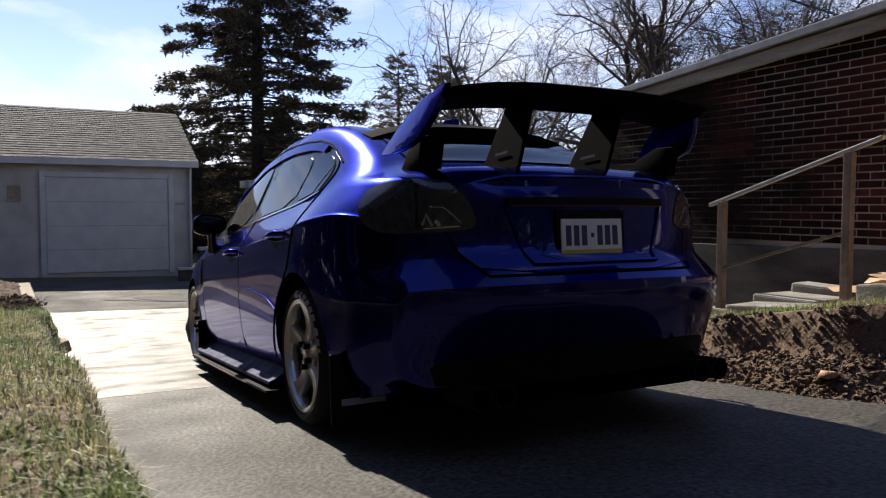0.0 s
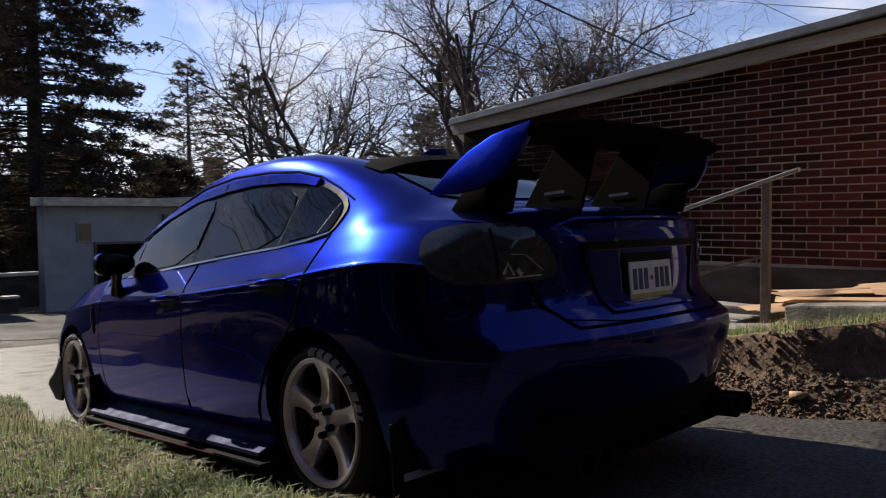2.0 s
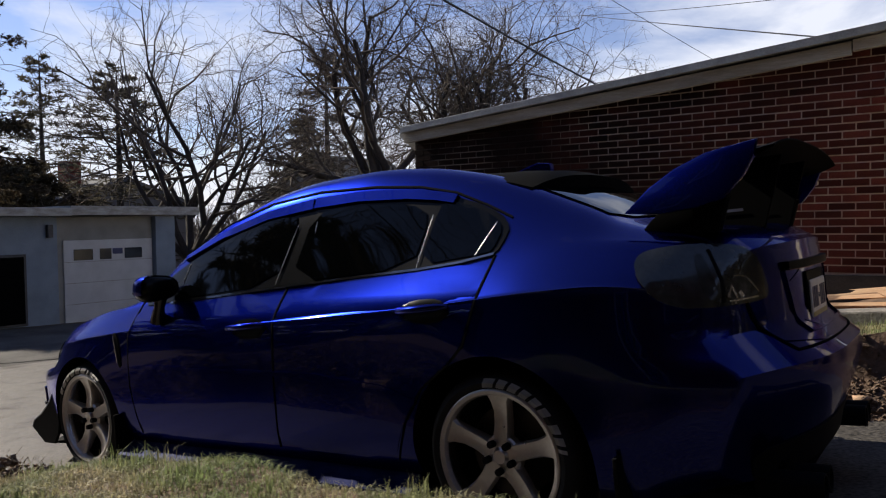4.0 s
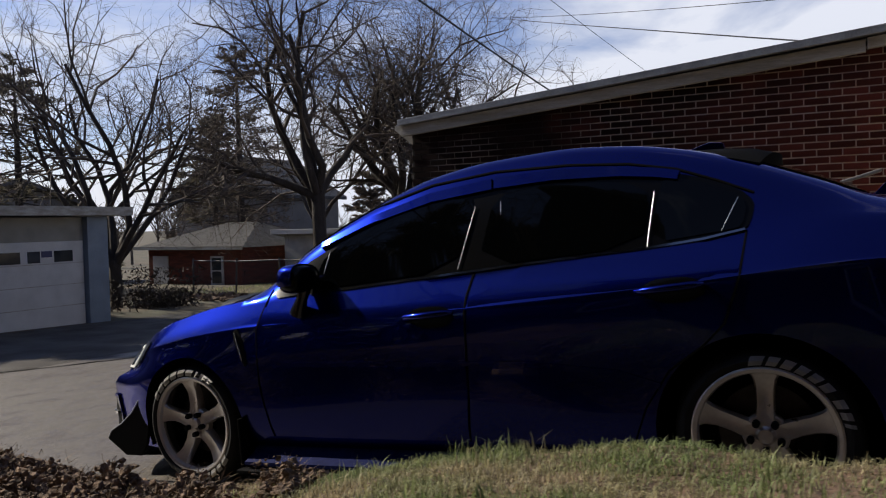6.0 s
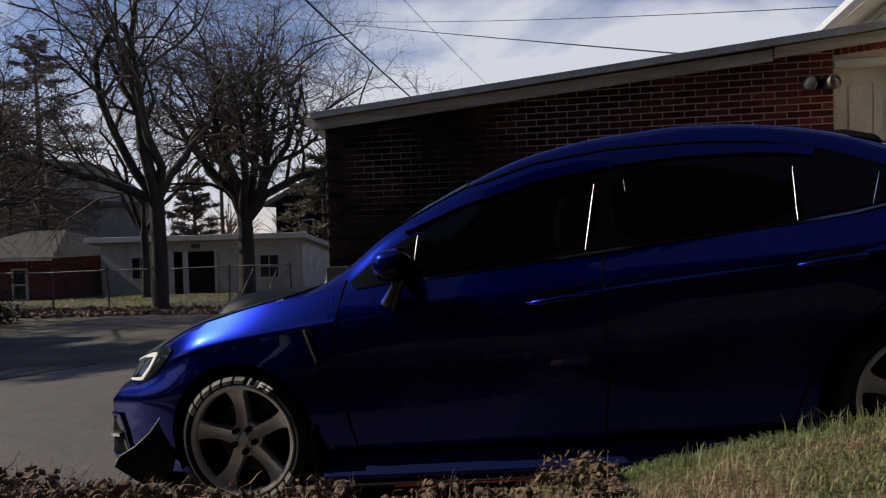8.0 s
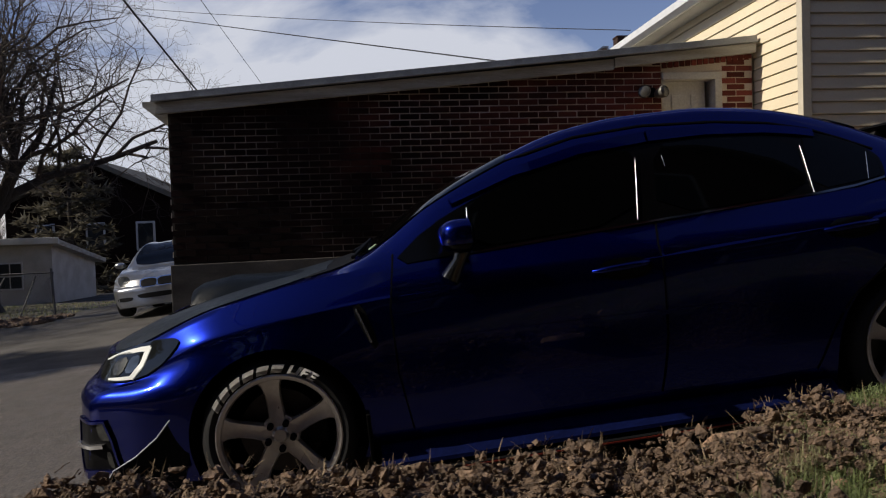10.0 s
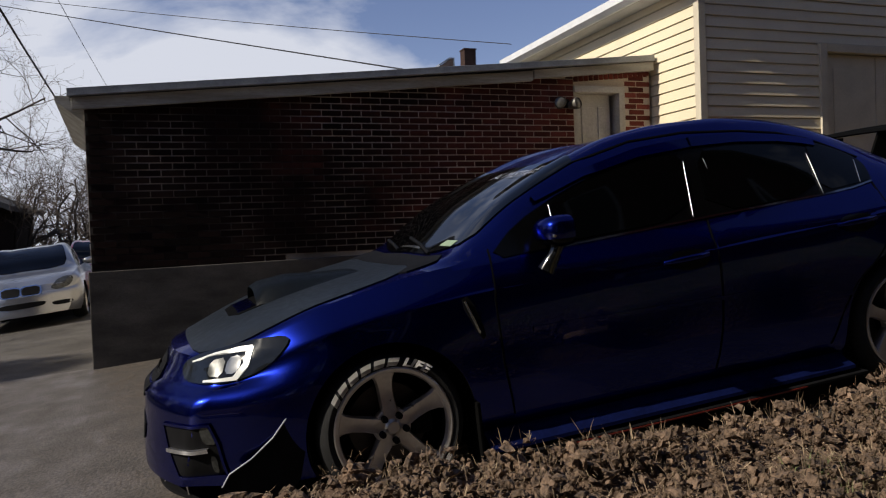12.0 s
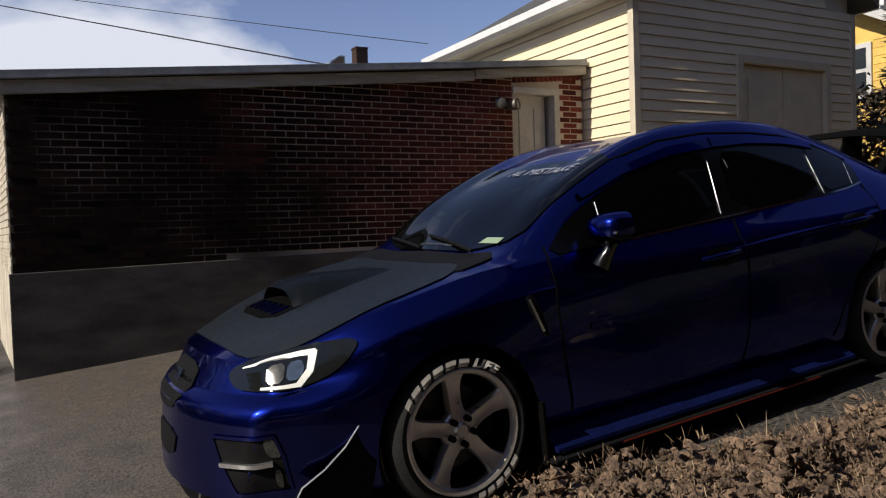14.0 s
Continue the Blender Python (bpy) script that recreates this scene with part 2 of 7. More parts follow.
M_ROOFING = mat("roof_felt", (0.08, 0.08, 0.08), 0.9, 0, 0.3, 4, bump=0.5, bscale=60)
M_SIDING = mat("cream_siding", (0.78, 0.68, 0.49), 0.55, 0, 0.08, 2, bump=0.15, bscale=80, random_tint=0.04)
M_CREAM = mat("cream_paint", (0.6, 0.54, 0.42), 0.6, 0, 0.12, 4, bump=0.1, bscale=60)
M_GUTTER = mat("white_gutter", (0.75, 0.76, 0.77), 0.4, 0, 0.12, 5, spec=0.5)
M_WHITE = mat("white_paint", (0.55, 0.55, 0.54), 0.6, 0, 0.15, 3, bump=0.1, bscale=50)
M_WHITE_OLD = mat("aged_white_paint", (0.5, 0.49, 0.46), 0.65, 0, 0.22, 2, color2=(0.38, 0.36, 0.32), bump=0.15, bscale=40)
M_BLUEGREY = mat("blue_grey_paint", (0.2, 0.25, 0.31), 0.6, 0, 0.2, 3, bump=0.1, bscale=50)
M_BEIGE = mat("beige_stucco", (0.28, 0.27, 0.24), 0.8, 0, 0.2, 3, bump=0.3, bscale=60)
M_SHINGLE = mat("grey_shingle", (0.14, 0.13, 0.118), 0.9, 0, 0.4, 6, bump=0.6, bscale=60, random_tint=0.2)
M_SHINGLE_I = mat("grey_shingle_joined", (0.14, 0.13, 0.118), 0.9, 0, 0.4, 6, bump=0.6, bscale=60, random_tint=0.25, island=True)
M_SOOT = mat("sooty_brick", (0.06, 0.035, 0.028), 0.95, 0, 0.4, 12, bump=0.6, bscale=50, spec=0.2)
M_ROOF_PALE = mat("weathered_shingle", (0.15, 0.145, 0.14), 0.9, 0, 0.35, 5, bump=0.6, bscale=40)
M_BARK = mat("bark", (0.05, 0.04, 0.034), 0.95, 0, 0.45, 5, bump=0.9, bscale=35, stretch=(1, 1, 0.3))
M_NEEDLE = mat("dark_needles", (0.055, 0.052, 0.03), 0.8, 0, 0.4, 0.8, color2=(0.085, 0.06, 0.036), random_tint=0.4, island=True)
M_TWIG = mat("twig_bark", (0.105, 0.082, 0.065), 0.9, 0, 0.4, 0.7, random_tint=0.35, island=True)
M_NEEDLE_DRY = mat("dry_brown_needles", (0.2, 0.155, 0.115), 0.85, 0, 0.4, 0.8, random_tint=0.4, island=True)
M_NEEDLE2 = mat("pale_needles", (0.13, 0.115, 0.08), 0.8, 0, 0.4, 0.8, random_tint=0.3, island=True)
let_light_through(M_NEEDLE, 0.3)
let_light_through(M_NEEDLE2, 0.4)
M_BUSH = mat("shrub_leaves", (0.045, 0.033, 0.024), 0.8, 0, 0.4, 2, random_tint=0.4, island=True)
M_STONE = mat("tan_stone", (0.46, 0.29, 0.175), 0.85, 0, 0.35, 12, color2=(0.28, 0.19, 0.12), bump=0.5, bscale=60)
M_WOOD = mat("fresh_plank", (0.5, 0.34, 0.2), 0.7, 0, 0.25, 3, color2=(0.36, 0.2, 0.11), bump=0.3, bscale=60, stretch=(0.3, 2, 2), random_tint=0.2)
M_TIMBER = mat("weathered_timber", (0.42, 0.34, 0.25), 0.85, 0, 0.35, 4, bump=0.5, bscale=50, stretch=(0.3, 2, 2))
M_RAIL = mat("rail_steel", (0.5, 0.48, 0.45), 0.35, 0.6, 0.2, 10)
M_RUST = mat("rusty_post", (0.2, 0.14, 0.11), 0.75, 0.2, 0.35, 14, bump=0.06, bscale=120)
M_PANE = mat("window_pane", (0.02, 0.025, 0.03), 0.06, 0, 0.1, 2, spec=0.3)
M_SILVER = mat("silver_car_paint", (0.34, 0.345, 0.36), 0.3, 0.75, 0.05, 20, coat=0.7)
M_REDCAR = mat("red_car_paint", (0.4, 0.02, 0.025), 0.3, 0.2, 0.08, 20, coat=0.8)
M_YELLOW = mat("yellow_shingle_wall", (0.75, 0.5, 0.13), 0.8, 0, 0.15, 6, bump=0.3, bscale=40, random_tint=0.08)
M_WIRE = mat("cable", (0.02, 0.02, 0.022), 0.6, 0, 0.2, 5)
M_FENCE = mat("galvanised_wire", (0.09, 0.09, 0.09), 0.6, 0.4, 0.3, 9)
M_POLE = mat("utility_pole_wood", (0.16, 0.12, 0.09), 0.9, 0, 0.4, 3, bump=0.5, bscale=30, stretch=(1, 1, 0.2))
M_FAR = mat("far_house_wall", (0.2, 0.19, 0.18), 0.8, 0, 0.2, 1)
M_TWIGS = mat("far_twigs", (0.13, 0.105, 0.085), 0.95, 0, 0.4, 0.5, random_tint=0.3, island=True)

# ---- mesh helpers ----


def mesh_of(name, bm, material, smooth=None):
    me = bpy.data.meshes.new(name)
    bm.to_mesh(me)
    bm.free()
    for m in material if isinstance(material, (list, tuple)) else [material]:
        me.materials.append(m)
    if smooth is not None:
        me.shade_smooth()
        me.set_sharp_from_angle(angle=radians(smooth))
    return me


def part(name, bm, material, parent=None, label="", smooth=None):
    """One mesh object, under a thing or a part where one is given."""
    ob = new(name, mesh_of(name, bm, material, smooth))
    if parent is not None:
        ob.parent = parent
    if label:
        ob["label"] = label
    return ob


def thing(name, label, category, m=None, group="", kind=""):
    ob = new(name)
    ob.empty_display_size = 0.2
    if m is not None:
        ob.matrix_basis = m
    return tagged(ob, label, category, group, kind)


def box(bm, x0, x1, y0, y1, z0, z1, bevel=0.0, m=None):
    made = bmesh.ops.create_cube(bm, size=1)
    vs = made["verts"]
    for v in vs:
        v.co = Vector((x0 if v.co.x < 0 else x1, y0 if v.co.y < 0 else y1, z0 if v.co.z < 0 else z1))
    if m is not None:
        bmesh.ops.transform(bm, matrix=m, verts=vs)
    if bevel:
        es = list({e for v in vs for e in v.link_edges})
        bmesh.ops.bevel(bm, geom=es, offset=bevel, segments=2, affect="EDGES", profile=0.6)
    return bm


def boxed(*args, **kw):
    return box(bmesh.new(), *args, **kw)


def tube(bm, pts, radii, sides=6, cap=True):
    """A tapered tube along points."""
    pts = [Vector(p) for p in pts]
    rings = []
    side = None
    for i, p in enumerate(pts):
        d = (pts[min(i + 1, len(pts) - 1)] - pts[max(i - 1, 0)]).normalized()
        if side is None:
            side = d.orthogonal().normalized()
        side = (side - d * side.dot(d)).normalized()
        up = d.cross(side)
        r = radii[i] if hasattr(radii, "__len__") else radii
        rings.append([bm.verts.new(p + r * (math.cos(a) * side + math.sin(a) * up)) for a in (2 * math.pi * k / sides for k in range(sides))])
    for a, b in zip(rings, rings[1:]):
        for k in range(sides):
            bm.faces.new((a[k], a[(k + 1) % sides], b[(k + 1) % sides], b[k]))
    if cap:
        bm.faces.new(rings[0][::-1])
        bm.faces.new(rings[-1])
    return bm


def lathe(bm, profile, segs, axis="y", centre=(0, 0, 0), close=False):
    """A surface turned round an axis from (radius, along) pairs."""
    rings = []
    cx, cy, cz = centre
    for r, a in profile:
        ring = []
        for k in range(segs):
            t = 2 * math.pi * k / segs
            c, s = r * math.cos(t), r * math.sin(t)
            ring.append(bm.verts.new((cx + c, cy + a, cz + s) if axis == "y" else (cx + c, cy + s, cz + a)))
        rings.append(ring)
    pairs = list(zip(rings, rings[1:])) + ([(rings[-1], rings[0])] if close else [])
    for a, b in pairs:
        for k in range(segs):
            bm.faces.new((a[k], a[(k + 1) % segs], b[(k + 1) % segs], b[k]))
    return bm


def prism(bm, outline, plane, lo, hi, bevel=0.0):
    """An outline in a plane ('xz', 'yz' or 'xy') drawn out along the third axis."""
    def put(a, b, c):
        return {"xz": (a, c, b), "yz": (c, a, b), "xy": (a, b, c)}[plane]
    lower = [bm.verts.new(put(a, b, lo)) for a, b in outline]
    upper = [bm.verts.new(put(a, b, hi)) for a, b in outline]
    fs = [bm.faces.new(lower), bm.faces.new(upper[::-1])]
    n = len(outline)
    for k in range(n):
        fs.append(bm.faces.new((lower[k], upper[k], upper[(k + 1) % n], lower[(k + 1) % n])))
    bmesh.ops.recalc_face_normals(bm, faces=fs)
    if bevel:
        bmesh.ops.bevel(bm, geom=list({e for f in fs[:2] for e in f.edges}), offset=bevel, segments=2, affect="EDGES", profile=0.6)
    return bm


def curve_of(*knots):
    """A smooth monotone curve through (x, value) pairs."""
    xs = np.array([k[0] for k in knots], float)
    ys = np.array([k[1] for k in knots], float)
    h = np.diff(xs)
    d = np.diff(ys) / h
    m = np.zeros(len(xs))
    m[0], m[-1] = d[0], d[-1]
    for i in range(1, len(xs) - 1):
        if d[i - 1] * d[i] > 0:
            w1, w2 = 2 * h[i] + h[i - 1], h[i] + 2 * h[i - 1]
            m[i] = (w1 + w2) / (w1 / d[i - 1] + w2 / d[i])

    def f(x):
        x = min(max(x, xs[0]), xs[-1])
        i = min(int(np.searchsorted(xs, x, side="right")) - 1, len(h) - 1)
        t = (x - xs[i]) / h[i]
        return float((1 + 2 * t) * (1 - t) ** 2 * ys[i] + t * (1 - t) ** 2 * h[i] * m[i] + t * t * (3 - 2 * t) * ys[i + 1] + t * t * (t - 1) * h[i] * m[i + 1])
    return f


def smooth01(a, b, x):
    t = min(max((x - a) / (b - a), 0), 1)
    return t * t * (3 - 2 * t)


def sheet(name, xs, ys, height, material, parent=None):
    """A ground sheet over a grid of xs and ys, with its height from a function."""
    verts = [(x, y, height(x, y)) for x in xs for y in ys]
    n = len(ys)
    faces = [(i * n + j, (i + 1) * n + j, (i + 1) * n + j + 1, i * n + j + 1) for i in range(len(xs) - 1) for j in range(n - 1)]
    me = bpy.data.meshes.new(name)
    me.from_pydata(verts, [], faces)
    me.materials.append(material)
    me.shade_smooth()
    ob = new(name, me)
    if parent:
        ob.parent = parent
    return ob


def spread(a, b, n):
    return [a + (b - a) * i / (n - 1) for i in range(n)]


# ---- the ground ----
SLOPE = math.tan(radians(5.0))


def lie(x, y):
    """Height of the paved and natural ground: a drive that falls to a gently tilted alley."""
    if x >= -3:
        z = SLOPE * min(x, 4.5) + 0.02 * max(0, min(x - 4.5, 20))
    else:
        z = SLOPE * -3 - 0.055 * min(-3 - x, 3.0)
        z -= 0.012 * max(0, min(-6 - x, 30))
    k = smooth01(-2.5, -9, x) if x < -2.5 else 0.0
    return z - 0.028 * max(-6, min(y, 45)) * k


def far_lie(x, y):
    return lie(x, y) - 0.012


gx = [-900, -400, -200, -110, -70, -50] + spread(-40, -10, 16) + spread(-9, 8, 35) + [10, 14, 20, 30, 60, 120, 300, 900]
gy = [-900, -300, -100, -50, -25, -15] + spread(-10, 30, 41) + [34, 40, 50, 70, 110, 200, 400, 900]
tagged(sheet("ground", gx, gy, far_lie, M_GROUND), "winter yard ground of thin grass and bare earth", "ground", kind="structure")


def above(h):
    return lambda x, y: lie(x, y) + h


tagged(sheet("driveway", spread(-0.2, 9, 40), spread(-2.05, 1.6, 15), above(0.004), M_ASPHALT), "coarse dark asphalt driveway, sloping down to the alley", "driveway", kind="structure")
tagged(sheet("pavement", spread(-7.2, -0.2, 30), spread(-2.05, 4.3, 22), above(0.006), M_APRON), "smooth worn pavement that glares in the low sun", "pavement", kind="structure")
tagged(sheet("road", spread(-11.6, -7.2, 12), spread(-40, 60, 101), above(0.008), M_ROAD), "worn grey alley with cracks", "road", kind="structure")
tagged(sheet("pavement_side", spread(-7.2, -2.9, 12), spread(4.3, 40, 40), above(0.004), M_ROAD), "grey paving between alley and brick building", "pavement", kind="structure")


lawn_top = curve_of((-8.6, -0.06), (-4.2, -0.09), (-3.2, 0.0), (-2.6, 0.22), (-2.0, 0.35), (-1.0, 0.36), (-0.4, 0.345), (0.1, 0.43), (0.8, 0.6), (1.4, 0.668), (2.2, 0.727), (3.0, 0.782), (5.0, 0.88), (9.0, 1.0))
edge_line = curve_of((-8.6, -2.2), (-3.2, -2.0), (-2.0, -1.95), (0.0, -1.88), (1.2, -1.85), (2.3, -1.8), (9.0, -1.81))


def edge_y(x):
    return edge_line(x) + 0.04 * math.sin(x * 2.3) + 0.02 * math.sin(x * 7.1)


def lawn_z(x, y):
    """The bank beside the drive: a soil face, a turf lip and a nearly level top."""
    e = edge_y(x)
    k = smooth01(e + 0.14, e - 0.03, y) if y > e - 0.03 else 1.0
    base = lie(x, y)
    top = lawn_top(x) + 0.03 * min(1.5, max(0, e - y)) * smooth01(-0.6, 1, x)
    bumps = 0.02 * noise.noise((x * 2.2, y * 2.2, 0)) + 0.012 * noise.noise((x * 7, y * 7, 3)) + (0.075 * noise.noise((x * 5, y * 5, 6)) * smooth01(-0.65, -1.0, x) + 0.035 * abs(noise.noise((x * 13, y * 13, 12))) + 0.02 * noise.noise((x * 31, y * 31, 15))) * smooth01(0.0, -0.5, x) * smooth01(-2.75, -2.5, y)
    back = smooth01(-8.6, -8.2, x)
    return base + (max(top, base + 0.02) - base) * k * back + bumps * k - 0.03 * (1 - k)


lawn = sheet("lawn_bank", spread(-8.6, -3.05, 70) + spread(-3.0, 0.2, 260) + spread(0.25, 9, 150), spread(-1.5, -2.7, 96) + spread(-2.75, -6.6, 24), lawn_z, M_TURF)
lawn.data.materials.append(M_DIRT)
for poly in lawn.data.polygons:
    c = poly.center
    if c.x < -0.15 + 0.3 * noise.noise((c.x * 3, c.y * 3, 9)) and c.y > -3.2 or poly.normal.z < 0.75:
        poly.material_index = 1
tagged(lawn, "grassy bank with a cut edge and bare soil at its end", "lawn", kind="structure")


def right_top(x):
    return 0.17 + 0.2 * min(x, 2.7) + 0.03 * max(0, x - 2.7)


def right_z(x, y):
    e = 1.62 + 0.05 * math.sin(x * 2.9) + 0.03 * math.sin(x * 8.3)
    k = 0.42 * smooth01(e - 0.36, e - 0.02, y) + 0.58 * smooth01(e - 0.02, e + 0.03, y)
    base = lie(x, y)
    fade = smooth01(-0.5, 0.5, x)
    bumps = 0.03 * noise.noise((x * 4, y * 4, 5)) + 0.02 * noise.noise((x * 11, y * 11, 8))
    return base + (max(right_top(x), base) - base) * k * fade + bumps * min(1, k * 3 * (1 - k) + 0.3 * k) - 0.03 * (1 - k)


rbank = sheet("soil_bank", spread(-0.6, 9, 130), spread(1.32, 2.0, 30) + spread(2.05, 4.3, 24), right_z, M_DIRT)
rbank.data.materials.append(M_TURF)
for poly in rbank.data.polygons:
    c = poly.center
    if 1.58 < c.y < 2.2 and poly.normal.z > 0.75:
        poly.material_index = 1
tagged(rbank, "cut bank of crumbly brown soil with a turf lip", "soil bank", kind="structure")

# ---- the brick building ----
WALL_Y, WX0, WX1 = 4.2, -2.9, 3.36


def roof_under(x):
    return 2.28 + (x - WX0) * (2.8 - 2.28) / (WX1 - WX0)


brick_house = thing("brick_outbuilding", "low red brick outbuilding with a sloping roof edge", "building", kind="structure")
DOOR_X0, DOOR_X1, DOOR_Z0, DOOR_Z1 = 2.38, 2.92, 0.55, 2.5
bm = bmesh.new()
for x0, x1, low in ((WX0, DOOR_X0 - 0.06, None), (DOOR_X1 + 0.08, WX1, None), (DOOR_X0 - 0.06, DOOR_X1 + 0.08, DOOR_Z1 + 0.07)):
    z = -0.5 if low is None else low
    prism(bm, [(x0, z), (x1, z), (x1, roof_under(x1)), (x0, roof_under(x0))], "xz", WALL_Y, WALL_Y + 0.22)
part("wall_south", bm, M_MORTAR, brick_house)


def splay(bm):
    """Turn what stands along the west end: its wall runs out of square."""
    for v in bm.verts:
        v.co.x -= 0.24 * (v.co.y - WALL_Y) / 3.4
    return bm


bm = bmesh.new()
prism(bm, [(WALL_Y + 0.22, -0.9), (7.6, -0.9), (7.6, 2.27), (WALL_Y + 0.22, 2.27)], "yz", WX0, WX0 + 0.2)
part("wall_west", splay(bm), M_WHITEWASH, brick_house, "whitewashed brick end wall")
part("wall_west", boxed(WX0 - 0.24, WX0, 7.6, 11.3, -0.9, 2.27), M_WHITEWASH, brick_house)
bm = boxed(WX0, WX1, 11.3, 11.5, -0.6, 2.5)
part("wall_north", bm, M_MORTAR, brick_house)
# concrete base course, its top nearly level
bm = bmesh.new()
prism(bm, [(WX0 - 0.03, -0.6), (2.2, -0.4), (2.2, 0.755), (WX0 - 0.03, 0.675)], "xz", WALL_Y - 0.03, WALL_Y + 0.0, 0.008)
part("plinth", bm, M_CONC, brick_house, "stained concrete base course")
# roof slab, fascia and metal edge
ROOF_Z0, ROOF_Z1 = 2.393, 2.945
bm = bmesh.new()
prism(bm, [(WX0 - 0.12, ROOF_Z0 - 0.02), (WX1, ROOF_Z1 - 0.02), (WX1, ROOF_Z1 - 0.1), (WX0 - 0.12, ROOF_Z0 - 0.1)], "xz", WALL_Y + 0.0, 11.7)
part("roof", bm, M_ROOFING, brick_house)
bm = bmesh.new()
prism(bm, [(WX0 - 0.1, ROOF_Z0 - 0.195), (1.76, ROOF_Z0 + 0.209), (1.76, ROOF_Z0 + 0.32), (WX0 - 0.1, ROOF_Z0 - 0.08)], "xz", WALL_Y - 0.09, WALL_Y - 0.03, 0.004)
part("fascia", bm, M_FASCIA, brick_house, "long weathered grey fascia board")
bm = bmesh.new()
prism(bm, [(1.77, ROOF_Z0 + 0.235), (WX1, ROOF_Z1 - 0.175), (WX1, ROOF_Z1 - 0.07), (1.77, ROOF_Z0 + 0.33)], "xz", WALL_Y - 0.1, WALL_Y - 0.03, 0.004)
part("fascia", bm, M_FASCIA, brick_house, "short peeling fascia board")
bm = bmesh.new()
prism(bm, [(WX0 - 0.13, ROOF_Z0 - 0.066), (WX1, ROOF_Z1 - 0.056), (WX1, ROOF_Z1 + 0.006), (WX0 - 0.13, ROOF_Z0 - 0.002)], "xz", WALL_Y - 0.125, WALL_Y + 0.1, 0.004)
part("roof_edge", bm, M_DRIP, brick_house, "grey metal roof edge")
bm = bmesh.new()
prism(bm, [(WX0 - 0.13, ROOF_Z0 - 0.078), (WX1, ROOF_Z1 - 0.068), (WX1, ROOF_Z1 - 0.058), (WX0 - 0.13, ROOF_Z0 - 0.068)], "xz", WALL_Y - 0.15, WALL_Y - 0.095)
part("drip_lip", bm, M_DRIP, brick_house, "bright drip lip under the roof edge")
bm = bmesh.new()
prism(bm, [(WX0 - 0.25, ROOF_Z0 - 0.05), (WX0 - 0.25, ROOF_Z0 - 0.1), (WX0 + 0.0, ROOF_Z0 - 0.3), (WX0 + 0.0, ROOF_Z0 - 0.05)], "xz", WALL_Y + 0.02, 7.7, 0.004)
part("fascia", splay(bm), M_FASCIA, brick_house)
# door in the brick wall
door_1 = thing("door_1", "pale closed door with a worn cream frame", "door", kind="structure")
part("door_leaf", boxed(DOOR_X0, DOOR_X1 - 0.06, WALL_Y + 0.1, WALL_Y + 0.14, DOOR_Z0, DOOR_Z1, 0.004), M_WHITE_OLD, door_1)
for x0, x1 in ((DOOR_X0 + 0.09, DOOR_X0 + 0.25), (DOOR_X0 + 0.31, DOOR_X1 - 0.14)):
    for z0, z1 in ((1.55, 2.35), (0.75, 1.4)):
        part("door_panel", boxed(x0, x1, WALL_Y + 0.09, WALL_Y + 0.1, z0, z1, 0.006), M_WHITE_OLD, door_1)
part("frame", boxed(DOOR_X0 - 0.06, DOOR_X0, WALL_Y + 0.02, WALL_Y + 0.2, DOOR_Z0, DOOR_Z1 + 0.06, 0.004), M_WHITE_OLD, door_1)
part("frame", boxed(DOOR_X1 + 0.0, DOOR_X1 + 0.08, WALL_Y - 0.02, WALL_Y + 0.2, DOOR_Z0, DOOR_Z1 + 0.06, 0.004), M_WHITE_OLD, door_1)
part("lintel", boxed(DOOR_X0 - 0.058, DOOR_X1 + 0.078, WALL_Y - 0.025, WALL_Y + 0.19, DOOR_Z1 + 0.002, DOOR_Z1 + 0.075, 0.004), M_WHITE_OLD, door_1)
part("door_handle", tube(bmesh.new(), [(DOOR_X0 + 0.06, WALL_Y + 0.1, 1.5), (DOOR_X0 + 0.06, WALL_Y + 0.05, 1.5)], 0.022, 10), M_RAIL, door_1)
# twin flood lamps
flood = thing("flood_lamp", "twin weathered outdoor flood lamps on the brick wall", "lamp", pose(2.18, WALL_Y - 0.02, 2.35))
part("bracket", boxed(-0.05, 0.05, -0.03, 0.02, -0.04, 0.06, 0.01), M_BLACK, flood)
for sx in (-1, 1):
    b = bmesh.new()
    lathe(b, [(0.02, 0.12), (0.045, 0.10), (0.07, 0.02), (0.078, -0.03), (0.072, -0.045)], 18, "y")
    b2 = part("lamp_head", b, M_FLOOD, flood, smooth=40)
    b2.matrix_basis = pose(0.1 * sx, -0.09, 0.0, -10, 0, 25 * sx) @ Matrix.Scale(0.88, 4)
    g = bmesh.new()
    lathe(g, [(0.074, -0.038), (0.05, -0.052), (0.001, -0.056)], 18, "y")
    part("lens", g, M_LAMP_PALE, b2, smooth=60)

# ---- the building with cream siding ----
SID_X, SID_Y, SID_X1, SID_Y1 = 3.40, 3.3, 7.45, 7.75
siding_house = thing("siding_building", "two-storey outbuilding clad in cream horizontal siding", "building", kind="structure")


EAVE, RIDGE_X, RIDGE = 3.72, 5.6, 4.95


def under_gable(x):
    """Height of the gable wall at x."""
    return RIDGE - abs(x - RIDGE_X) * (RIDGE - EAVE) / (RIDGE_X - SID_X)


